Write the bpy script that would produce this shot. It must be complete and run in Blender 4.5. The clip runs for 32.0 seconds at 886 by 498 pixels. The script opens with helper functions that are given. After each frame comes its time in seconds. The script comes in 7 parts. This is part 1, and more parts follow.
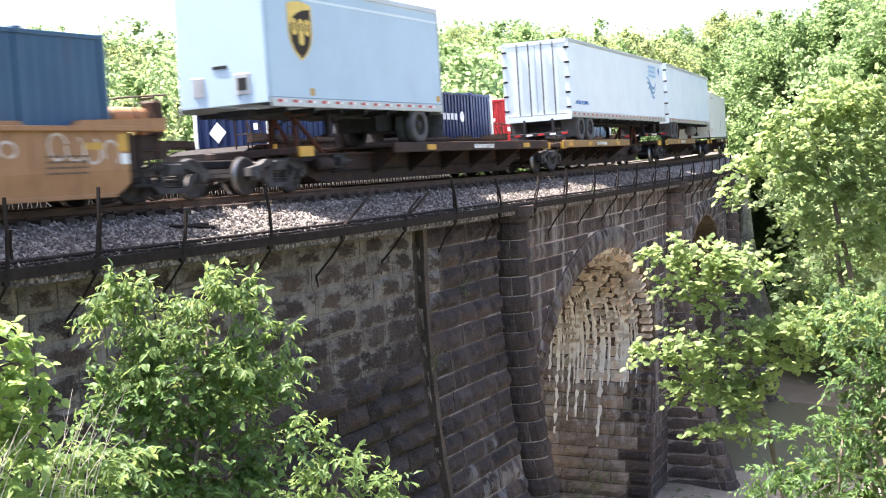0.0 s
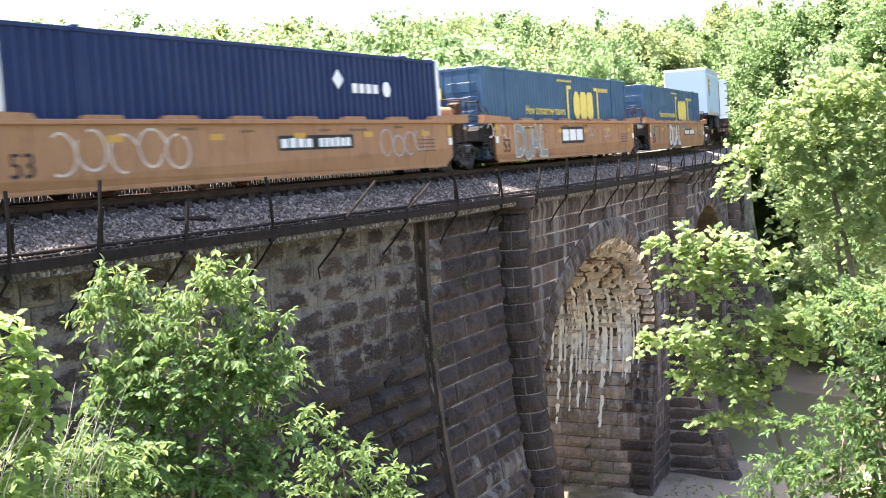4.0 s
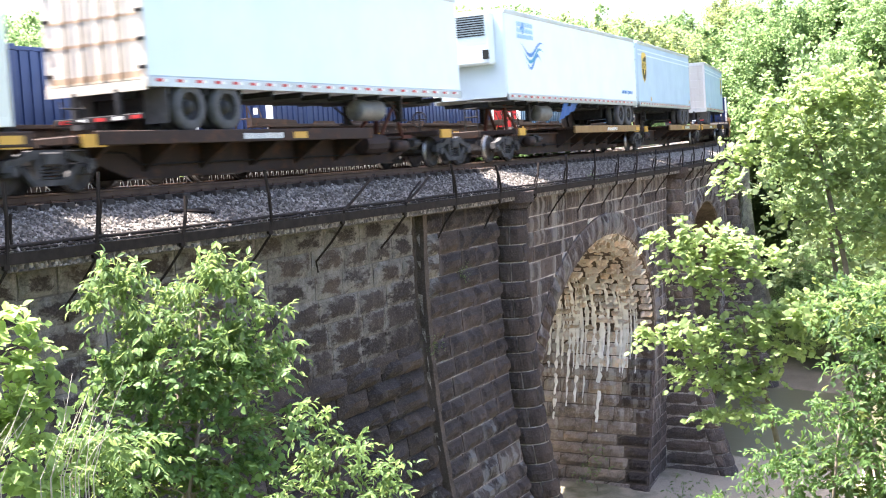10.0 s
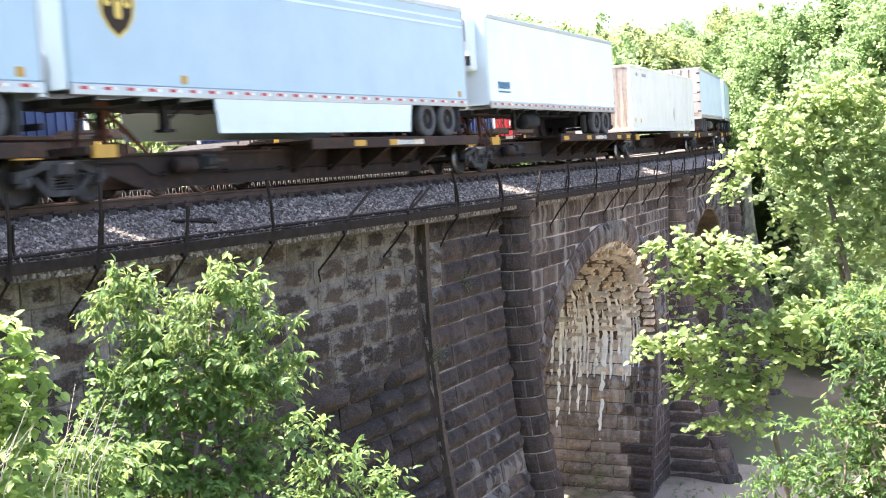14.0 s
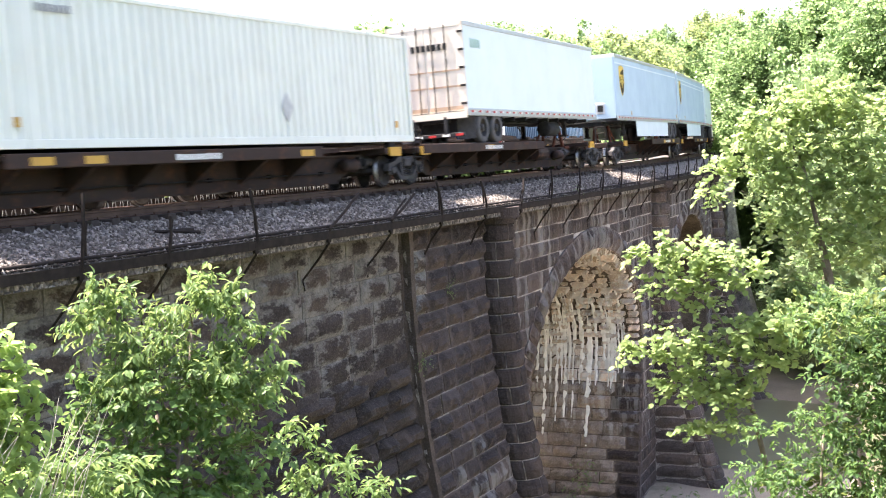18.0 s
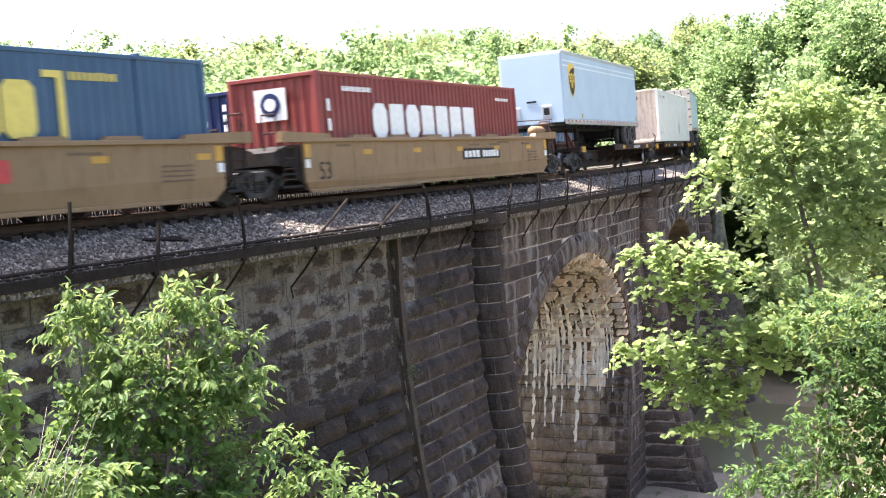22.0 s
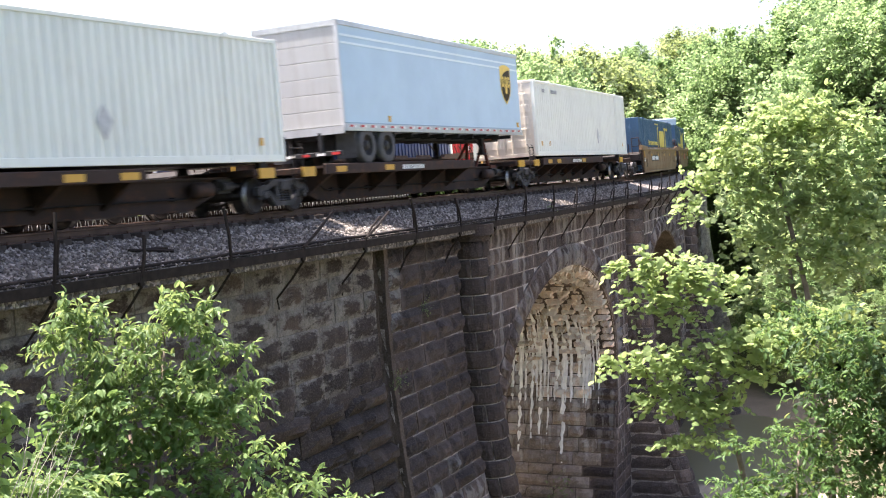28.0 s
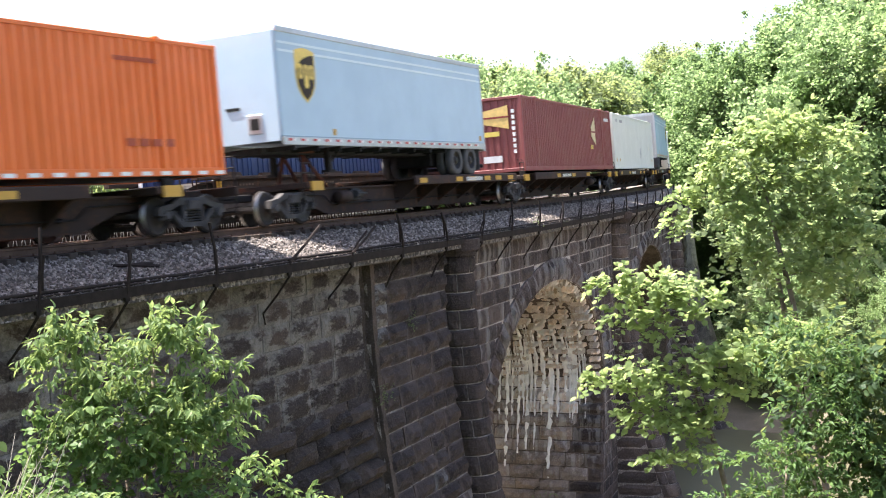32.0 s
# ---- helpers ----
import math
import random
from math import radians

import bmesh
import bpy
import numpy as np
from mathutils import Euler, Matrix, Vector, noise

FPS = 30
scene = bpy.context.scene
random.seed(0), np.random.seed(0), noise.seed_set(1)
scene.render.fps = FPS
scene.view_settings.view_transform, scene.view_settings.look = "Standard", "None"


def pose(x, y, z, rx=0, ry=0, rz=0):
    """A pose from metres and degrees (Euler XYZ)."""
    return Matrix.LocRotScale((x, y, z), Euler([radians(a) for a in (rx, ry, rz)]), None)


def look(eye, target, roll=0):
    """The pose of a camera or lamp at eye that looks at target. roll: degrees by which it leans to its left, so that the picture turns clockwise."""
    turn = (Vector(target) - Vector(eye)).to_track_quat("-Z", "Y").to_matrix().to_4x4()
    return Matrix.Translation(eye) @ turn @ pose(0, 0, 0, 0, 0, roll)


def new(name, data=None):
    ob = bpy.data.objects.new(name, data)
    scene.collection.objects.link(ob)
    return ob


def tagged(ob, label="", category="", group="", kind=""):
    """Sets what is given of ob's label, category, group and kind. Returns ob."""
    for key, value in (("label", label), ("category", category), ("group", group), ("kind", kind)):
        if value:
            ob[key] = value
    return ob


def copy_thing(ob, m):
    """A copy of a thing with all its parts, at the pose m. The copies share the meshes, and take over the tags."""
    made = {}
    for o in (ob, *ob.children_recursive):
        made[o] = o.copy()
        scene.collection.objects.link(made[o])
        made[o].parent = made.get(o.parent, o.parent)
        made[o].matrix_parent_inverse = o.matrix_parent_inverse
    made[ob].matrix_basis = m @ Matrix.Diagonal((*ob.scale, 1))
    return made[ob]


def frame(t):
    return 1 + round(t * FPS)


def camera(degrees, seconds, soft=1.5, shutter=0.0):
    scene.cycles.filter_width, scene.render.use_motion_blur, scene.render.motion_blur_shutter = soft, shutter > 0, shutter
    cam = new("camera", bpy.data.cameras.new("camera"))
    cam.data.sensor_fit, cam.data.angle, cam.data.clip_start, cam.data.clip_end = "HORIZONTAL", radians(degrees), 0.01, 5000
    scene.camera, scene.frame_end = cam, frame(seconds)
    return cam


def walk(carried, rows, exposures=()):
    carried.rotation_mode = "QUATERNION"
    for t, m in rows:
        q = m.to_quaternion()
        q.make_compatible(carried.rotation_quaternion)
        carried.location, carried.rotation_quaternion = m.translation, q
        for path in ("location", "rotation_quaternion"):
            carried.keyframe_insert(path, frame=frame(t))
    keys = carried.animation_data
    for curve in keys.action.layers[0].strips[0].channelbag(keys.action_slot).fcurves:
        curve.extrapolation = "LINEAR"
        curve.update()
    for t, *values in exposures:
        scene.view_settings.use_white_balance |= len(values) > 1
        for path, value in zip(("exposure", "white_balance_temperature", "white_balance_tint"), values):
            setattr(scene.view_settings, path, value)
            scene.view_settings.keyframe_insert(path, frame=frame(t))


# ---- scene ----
DURATION = 32.0
EYE = (0.0, -18.04, 1.17)
cam = camera(40.0, DURATION, soft=1.1, shutter=0.4)
# it stands on the hillside and drifts slowly: seconds and the camera's turn in degrees
walk(cam, [(t, pose(*EYE, rx, ry, rz)) for t, rx, ry, rz in [
    (0, 85.117, 1.071, -58.755), (0.5, 85.036, 1.187, -58.764), (1, 85.024, 1.142, -58.726),
    (1.5, 84.987, 1.290, -58.731), (2, 84.923, 1.187, -58.698), (2.5, 84.863, 1.200, -58.684),
    (3, 84.760, 1.243, -58.652), (3.5, 84.716, 1.394, -58.689), (5.5, 84.739, 1.079, -58.795),
    (6, 84.768, 0.975, -58.755), (6.5, 84.815, 1.036, -58.762), (7, 84.792, 1.155, -58.772),
    (7.5, 84.733, 1.157, -58.763), (8, 84.607, 0.996, -58.708), (8.5, 84.480, 0.949, -58.620),
    (9, 84.495, 0.857, -58.660), (9.5, 84.465, 0.836, -58.739), (10, 84.435, 0.924, -58.752),
    (10.5, 84.501, 1.092, -58.723), (11, 84.563, 1.013, -58.638), (11.5, 84.621, 1.207, -58.640),
    (12, 84.694, 1.296, -58.626), (12.5, 84.754, 1.189, -58.634), (13, 84.817, 1.180, -58.621),
    (13.5, 84.823, 1.134, -58.640), (14, 84.849, 1.225, -58.675), (14.5, 84.947, 1.188, -58.642),
    (16.5, 85.225, 1.638, -58.828), (17, 85.225, 1.589, -58.979), (17.5, 85.211, 1.510, -59.197),
    (18, 85.201, 1.702, -59.461), (18.5, 85.058, 1.502, -59.531), (19, 85.090, 1.564, -59.639),
    (19.5, 85.205, 1.829, -59.746), (20, 85.155, 1.754, -59.843), (20.5, 85.145, 1.808, -59.849),
    (21, 85.277, 1.896, -59.855), (21.5, 85.386, 1.833, -59.917), (22, 85.467, 2.108, -60.050),
    (22.5, 85.483, 2.039, -60.094), (23, 85.426, 2.139, -60.068), (23.5, 85.370, 2.013, -60.139),
    (24, 85.544, 1.826, -60.118), (24.5, 85.793, 1.764, -60.229), (25, 85.915, 1.917, -60.396),
    (25.5, 85.947, 2.013, -60.584), (27.5, 86.220, 1.874, -60.675), (28, 85.987, 1.888, -60.675),
    (28.5, 86.040, 1.893, -60.865), (29, 86.132, 1.732, -60.986), (29.5, 86.294, 1.689, -61.037),
    (30, 86.486, 1.736, -61.083), (30.5, 86.657, 1.685, -61.175), (31, 86.756, 1.755, -61.307),
    (31.5, 86.724, 1.827, -61.315), (32, 86.663, 1.914, -61.321)]],
    exposures=[(0, 2.53, 6400, 16), (3, 2.58, 6400, 16), (6, 2.9, 6350, 14), (9, 2.95, 6300, 14), (13, 2.95, 6350, 15), (17, 2.85, 6550, 16), (19, 2.72, 6550, 16), (23, 2.45, 6500, 16), (28, 2.33, 6500, 17), (32, 2.27, 6400, 15)])

# ---- world and sun ----
SUN_AZ, SUN_EL = 105.0, 63.5          # degrees, azimuth from +x towards +y
world = bpy.data.worlds.new("world")
scene.world = world
world.use_nodes = True
wn = world.node_tree
sky = wn.nodes.new("ShaderNodeTexSky")
sky.sky_type, sky.sun_disc = "NISHITA", False
sky.sun_elevation, sky.sun_rotation = radians(SUN_EL), radians(90 - SUN_AZ)
sky.air_density, sky.dust_density, sky.ozone_density = 1.0, 4.0, 1.0
wn.nodes["Background"].inputs["Strength"].default_value = 0.105
wn.links.new(sky.outputs["Color"], wn.nodes["Background"].inputs["Color"])
sun = new("sun", bpy.data.lights.new("sun", "SUN"))
sun.data.energy, sun.data.angle, sun.data.color = 5.0, radians(0.6), (1.0, 0.95, 0.86)
_a, _e = radians(SUN_AZ), radians(SUN_EL)
sun.matrix_world = look(Vector((math.cos(_a) * math.cos(_e), math.sin(_a) * math.cos(_e), math.sin(_e))) * 100, (0, 0, 0))

# ---- the line of the track: a curve of 320 m radius, straight at its ends ----
RAD, S_LO, S_HI, CANT = 320.3, -70.0, 190.0, -2.96


def along(s):
    """Point of the centreline and its heading."""
    c = min(max(s, S_LO), S_HI)
    a = c / RAD
    x, y, d = RAD * math.sin(a), RAD - RAD * math.cos(a), s - c
    return x + d * math.cos(a), y + d * math.sin(a), a


def P(s, lat, z):
    """Place from the way along the track, the offset from its centreline (away from the camera is positive) and the height over the rail."""
    x, y, a = along(s)
    return Vector((x - lat * math.sin(a), y + lat * math.cos(a), z))


def on_track(s, lat=0.0, h=0.0, rz=0.0):
    x, y, a = along(s)
    return Matrix.Translation((x, y, 0)) @ Matrix.Rotation(a, 4, "Z") @ Matrix.Rotation(radians(CANT), 4, "X") @ Matrix.Translation((0, lat, h)) @ Matrix.Rotation(radians(rz), 4, "Z")


def flat_at(s, lat, z, rz=0.0):
    x, y, a = along(s)
    return Matrix.Translation(P(s, lat, z)) @ Matrix.Rotation(a + radians(rz), 4, "Z")


# ---- mesh helpers ----
class Mesh:
    """Collects vertices and faces."""

    def __init__(self):
        self.v, self.f, self.m = [], [], []

    def add(self, verts, faces, mat=0):
        o = len(self.v)
        self.v += [tuple(p) for p in verts]
        self.f += [tuple(i + o for i in f) for f in faces]
        self.m += [mat] * len(faces)
        return self

    def box(self, x0, x1, y0, y1, z0, z1, mat=0, b=0.0):
        """A box, with chamfered edges where b is given."""
        if b <= 0:
            v = [(x, y, z) for z in (z0, z1) for x, y in ((x0, y0), (x1, y0), (x1, y1), (x0, y1))]
            return self.add(v, [(3, 2, 1, 0), (4, 5, 6, 7), (0, 1, 5, 4), (1, 2, 6, 5), (2, 3, 7, 6), (3, 0, 4, 7)], mat)
        b = min(b, (x1 - x0) * 0.45, (y1 - y0) * 0.45, (z1 - z0) * 0.45)
        bm = bmesh.new()
        bmesh.ops.create_cube(bm, size=1.0)
        for w in bm.verts:
            w.co = ((x0 + x1) / 2 + w.co.x * (x1 - x0), (y0 + y1) / 2 + w.co.y * (y1 - y0), (z0 + z1) / 2 + w.co.z * (z1 - z0))
        bmesh.ops.bevel(bm, geom=bm.edges[:], offset=b, segments=1, affect="EDGES")
        bm.verts.index_update()
        self.add([w.co[:] for w in bm.verts], [[w.index for w in f.verts] for f in bm.faces], mat)
        bm.free()
        return self

    def tube(self, pts, r, n=8, mat=0, caps=True, r2=None):
        """A round bar along points."""
        pts = [Vector(p) for p in pts]
        rings = []
        for i, p in enumerate(pts):
            d = (pts[min(i + 1, len(pts) - 1)] - pts[max(i - 1, 0)]).normalized()
            a = d.cross(Vector((0, 0, 1)) if abs(d.z) < 0.95 else Vector((1, 0, 0))).normalized()
            b = d.cross(a)
            k = r if r2 is None else r + (r2 - r) * i / max(1, len(pts) - 1)
            rings.append([p + (a * math.cos(t) + b * math.sin(t)) * k for t in (2 * math.pi * j / n for j in range(n))])
        o = len(self.v)
        for ring in rings:
            self.v += [q[:] for q in ring]
        for i in range(len(rings) - 1):
            for j in range(n):
                self.f.append((o + i * n + j, o + i * n + (j + 1) % n, o + (i + 1) * n + (j + 1) % n, o + (i + 1) * n + j))
                self.m.append(mat)
        if caps:
            self.f += [tuple(o + j for j in range(n))[::-1], tuple(o + (len(rings) - 1) * n + j for j in range(n))]
            self.m += [mat, mat]
        return self

    def lathe(self, prof, n=24, axis="Y", at=(0, 0, 0), mat=0):
        """A turned shape from a profile of (radius, along the axis)."""
        o, k = len(self.v), len(prof)
        for r, h in prof:
            for j in range(n):
                c, s_ = r * math.cos(2 * math.pi * j / n), r * math.sin(2 * math.pi * j / n)
                q = (c, h, s_) if axis == "Y" else (h, c, s_) if axis == "X" else (c, s_, h)
                self.v.append((q[0] + at[0], q[1] + at[1], q[2] + at[2]))
        for i in range(k - 1):
            for j in range(n):
                self.f.append((o + i * n + j, o + i * n + (j + 1) % n, o + (i + 1) * n + (j + 1) % n, o + (i + 1) * n + j))
                self.m.append(mat)
        return self

    def prism(self, outline, y0, y1, mat=0):
        """An outline in x and z, drawn out from y0 to y1."""
        n = len(outline)
        v = [(x, y0, z) for x, z in outline] + [(x, y1, z) for x, z in outline]
        f = [tuple(range(n)), tuple(range(2 * n - 1, n - 1, -1))] + [(i, i + n, (i + 1) % n + n, (i + 1) % n) for i in range(n)]
        return self.add(v, f, mat)

    def make(self, name, mats, smooth=False):
        me = bpy.data.meshes.new(name)
        me.from_pydata(self.v, [], self.f)
        for m in mats if isinstance(mats, (list, tuple)) else [mats]:
            me.materials.append(m)
        if len(me.materials) > 1:
            me.polygons.foreach_set("material_index", self.m)
        bm = bmesh.new()
        bm.from_mesh(me)
        bmesh.ops.recalc_face_normals(bm, faces=bm.faces[:])
        bm.to_mesh(me)
        bm.free()
        if smooth:
            me.polygons.foreach_set("use_smooth", [True] * len(me.polygons))
        me.update()
        return me


def part(name, mesh, material, parent, label="", at=None, smooth=False):
    """Links a mesh as one object under a thing or a part."""
    me = mesh.make(name, material, smooth) if isinstance(mesh, Mesh) else mesh
    ob = new(name, me)
    ob.parent = parent
    if at is not None:
        ob.matrix_basis = at
    if label:
        ob["label"] = label
    return ob


def thing(name, label, category, group="", kind="", at=None, mesh=None, material=None, smooth=False):
    ob = new(name, mesh.make(name, material, smooth) if isinstance(mesh, Mesh) else mesh)
    if at is not None:
        ob.matrix_basis = at
    return tagged(ob, label, category, group, kind)


def letters(text, size, material, parent, at, name="lettering", squeeze=1.0, depth=0.004, bold=0.0):
    """Letters standing in the x-z plane, facing -y."""
    cu = bpy.data.curves.new(name, "FONT")
    cu.body, cu.size, cu.extrude, cu.align_x = text, size, depth, "CENTER"
    cu.resolution_u, cu.offset = 3, bold
    tmp = bpy.data.objects.new(name, cu)
    scene.collection.objects.link(tmp)
    me = bpy.data.meshes.new_from_object(tmp.evaluated_get(bpy.context.evaluated_depsgraph_get()))
    bpy.data.objects.remove(tmp)
    bpy.data.curves.remove(cu)
    me.transform(Matrix.Diagonal((squeeze, 1, 1, 1)))
    me.transform(Matrix.Rotation(math.pi / 2, 4, "X"))
    me.materials.clear()
    me.materials.append(material)
    return part(name, me, None, parent, "", at)


# ---- materials ----
class Nodes:
    def __init__(self, name):
        self.mat = bpy.data.materials.new(name)
        self.mat.use_nodes = True
        self.t = self.mat.node_tree
        self.b = self.t.nodes["Principled BSDF"]
        self.out = self.t.nodes["Material Output"]

    def n(self, kind):
        return self.t.nodes.new(kind)

    def l(self, a, b):
        self.t.links.new(a, b)

    def coords(self, space="Object", scale=(1, 1, 1)):
        mp = self.n("ShaderNodeMapping")
        mp.inputs["Scale"].default_value = scale
        if space == "World":
            self.l(self.n("ShaderNodeNewGeometry").outputs["Position"], mp.inputs["Vector"])
        else:
            self.l(self.n("ShaderNodeTexCoord").outputs[space], mp.inputs["Vector"])
        return mp.outputs["Vector"]

    def noise(self, vec, scale, detail=4.0, rough=0.6):
        x = self.n("ShaderNodeTexNoise")
        x.inputs["Scale"].default_value, x.inputs["Detail"].default_value, x.inputs["Roughness"].default_value = scale, detail, rough
        self.l(vec, x.inputs["Vector"])
        return x.outputs["Fac"]

    def ramp(self, fac, stops):
        x = self.n("ShaderNodeValToRGB")
        e = x.color_ramp.elements
        while len(e) < len(stops):
            e.new(0.5)
        for el, (p, c) in zip(e, stops):
            el.position = p
            el.color = (*c, 1) if isinstance(c, (list, tuple)) else (c, c, c, 1)
        self.l(fac, x.inputs["Fac"])
        return x.outputs["Color"]

    def mix(self, fac, a, b, blend="MIX"):
        x = self.n("ShaderNodeMix")
        x.data_type, x.blend_type = "RGBA", blend
        for sock, v in ((x.inputs[0], fac), (x.inputs[6], a), (x.inputs[7], b)):
            if isinstance(v, (int, float)):
                sock.default_value = v if sock == x.inputs[0] else (v, v, v, 1)
            elif isinstance(v, (tuple, list)):
                sock.default_value = (*v, 1)
            else:
                self.l(v, sock)
        return x.outputs[2]

    def math(self, op, a, b=0.0):
        x = self.n("ShaderNodeMath")
        x.operation = op
        for sock, v in zip(x.inputs, (a, b)):
            if isinstance(v, (int, float)):
                sock.default_value = v
            else:
                self.l(v, sock)
        return x.outputs[0]

    def bump(self, height, strength=0.4, dist=0.02):
        x = self.n("ShaderNodeBump")
        x.inputs["Strength"].default_value, x.inputs["Distance"].default_value = strength, dist
        self.l(height, x.inputs["Height"])
        self.l(x.outputs["Normal"], self.b.inputs["Normal"])

    def done(self, color=None, rough=None, metal=None):
        for sock, v in (("Base Color", color), ("Roughness", rough), ("Metallic", metal)):
            if v is None:
                continue
            if isinstance(v, (int, float)):
                self.b.inputs[sock].default_value = v
            elif isinstance(v, (tuple, list)):
                self.b.inputs[sock].default_value = (*v, 1)
            else:
                self.l(v, self.b.inputs[sock])
        return self.mat


def shade(c, k):
    return tuple(min(1, x * k) for x in c)


def painted(name, col, rough=0.45, dirt=0.35, dirt_col=(0.12, 0.09, 0.06), metal=0.0, streak=True, rust=0.0):
    """Paint on steel or aluminium, with grime that runs down it."""
    k = Nodes(name)
    v = k.coords("Object")
    big = k.noise(v, 0.7, 5)
    run = k.noise(k.coords("Object", (3.0, 3.0, 0.35)), 2.2, 6, 0.65)
    fine = k.noise(v, 14, 3)
    rnd = k.n("ShaderNodeObjectInfo").outputs["Random"]
    base = k.mix(k.math("MULTIPLY", rnd, 0.35), col, shade(col, 0.8))
    base = k.mix(k.ramp(big, [(0.35, 0.0), (0.75, 0.5)]), base, shade(col, 0.82))
    d = k.ramp(run if streak else big, [(0.5, 0.0), (0.78, 1.0)])
    base = k.mix(k.math("MULTIPLY", d, dirt), base, dirt_col)
    if rust > 0:
        r = k.ramp(k.noise(v, 2.6, 8, 0.7), [(0.52, 0.0), (0.66, 1.0)])
        base = k.mix(k.math("MULTIPLY", r, rust), base, (0.16, 0.065, 0.03))
    k.bump(fine, 0.12, 0.004)
    if max(col) < 0.15:
        k.b.inputs["Specular IOR Level"].default_value = 0.15
    return k.done(base, k.ramp(big, [(0.3, rough - 0.08), (0.8, min(1, rough + 0.25))]), metal)


def plain(name, col, rough=0.5, metal=0.0, vary=0.2, scale=6.0, bump=0.1):
    k = Nodes(name)
    v = k.coords("Object")
    nz = k.noise(v, scale, 5)
    k.bump(k.noise(v, scale * 6, 3), bump, 0.005)
    if max(col) < 0.1:
        k.b.inputs["Specular IOR Level"].default_value = 0.12
    return k.done(k.mix(k.ramp(nz, [(0.3, 0.0), (0.75, 1.0)]), shade(col, 1 + vary), shade(col, 1 - vary)), rough, metal)


def stone(name, dark, light, joints=False, parged=False, streaks=0.0, wash=0.0, rnd_amt=0.6, arris=True):
    """Rock-faced granite, black with soot; lime runs down it where streaks is given, old mortar wash over it where wash is."""
    k = Nodes(name)
    dark, light = (dark[0] * 1.09, dark[1], dark[2] * 0.93), (light[0] * 1.09, light[1], light[2] * 0.93)
    if light[1] < 0.15:
        dark, light = shade(dark, 1.2), shade(light, 1.2)
    w = k.coords("World")
    big, mid, fine = k.noise(w, 0.55, 5), k.noise(w, 2.4, 6, 0.65), k.noise(w, 22, 5, 0.7)
    base = k.mix(k.ramp(big, [(0.3, 0.0), (0.72, 1.0)]), dark, light)
    if not joints:
        rnd = k.n("ShaderNodeObjectInfo").outputs["Random"]
        base = k.mix(k.math("MULTIPLY", rnd, rnd_amt), base, shade(dark, 0.5))
        base = k.mix(k.ramp(k.math("FRACT", k.math("MULTIPLY", rnd, 7.31)), [(0.6, 0.0), (1.0, 0.45)]), base, (light[0] * 1.25, light[1] * 1.12, light[2] * 0.95))
    base = k.mix(k.ramp(mid, [(0.4, 0.0), (0.68, 0.65)]), base, shade(dark, 0.6))
    base = k.mix(k.ramp(fine, [(0.48, 0.0), (0.72, 0.5)]), base, shade(light, 1.9))
    if not joints and wash == 0 and arris:      # worn, paler arrises
        xyz = k.n("ShaderNodeSeparateXYZ")
        k.l(k.coords("Object"), xyz.inputs[0])
        ex, ez = k.math("ABSOLUTE", xyz.outputs[0]), k.math("ABSOLUTE", xyz.outputs[2])
        rim = k.math("ADD", k.math("MAXIMUM", ex, ez), k.math("MULTIPLY", mid, 0.25))
        base = k.mix(k.ramp(rim, [(0.54, 0.0), (0.64, 0.6)]), base, shade(light, 1.7))
    if wash > 0:        # old mortar smeared over the upper courses, ragged patches of the dark stone left bare; only joint smears lower down
        xyz = k.n("ShaderNodeSeparateXYZ")
        k.l(k.coords("Object"), xyz.inputs[0])
        ex, ez = k.math("ABSOLUTE", xyz.outputs[0]), k.math("ABSOLUTE", xyz.outputs[2])
        edge = k.math("MULTIPLY", k.math("MAXIMUM", k.math("MULTIPLY", ex, 0.94), ez), 0.95)
        ragged = k.noise(k.coords("World", (0.7, 0.7, 1.5)), 2.6, 7, 0.72)
        h = k.n("ShaderNodeSeparateXYZ")
        k.l(k.coords("World"), h.inputs[0])
        wide = k.noise(k.coords("World", (0.5, 0.5, 0.9)), 0.7, 4, 0.6)
        up = k.math("ADD", k.math("ADD", h.outputs[2], 3.75), k.math("MULTIPLY", k.math("SUBTRACT", wide, 0.5), 3.4))
        up = k.ramp(k.math("ADD", k.math("MULTIPLY", up, 0.4), 0.5), [(0.2, 0.0), (0.62, 1.0)])
        a = k.math("ADD", edge, k.math("MULTIPLY", k.math("SUBTRACT", ragged, 0.5), 1.6))
        top = k.ramp(k.math("ADD", h.outputs[2], 3.3), [(0.3, 0.0), (1.0, 1.0)])
        a = k.math("ADD", a, k.math("ADD", k.math("MULTIPLY", up, 0.1), k.math("MULTIPLY", top, 0.12)))
        a = k.math("MULTIPLY", k.ramp(a, [(0.4, 0.0), (0.56, 1.0)]), k.math("MULTIPLY", k.math("ADD", up, 0.05), wash))
        tone = k.math("ADD", k.math("MULTIPLY", fine, 0.45), k.math("MULTIPLY", k.noise(k.coords("World", (1.6, 1.6, 0.5)), 2.2, 5, 0.65), 0.55))
        base = k.mix(a, base, k.mix(k.ramp(tone, [(0.36, 0.0), (0.66, 1.0)]), (0.078, 0.069, 0.06), (0.28, 0.253, 0.225)))
        drip = k.noise(k.coords("World", (3.4, 3.4, 0.22)), 1.6, 5, 0.6)
        low = k.ramp(k.math("MULTIPLY", k.math("ADD", h.outputs[2], 7.4), -1.0), [(0.0, 0.0), (0.9, 1.0)])
        base = k.mix(k.math("MULTIPLY", k.ramp(drip, [(0.6, 0.0), (0.68, 0.75)]), low), base, (0.42, 0.4, 0.37))
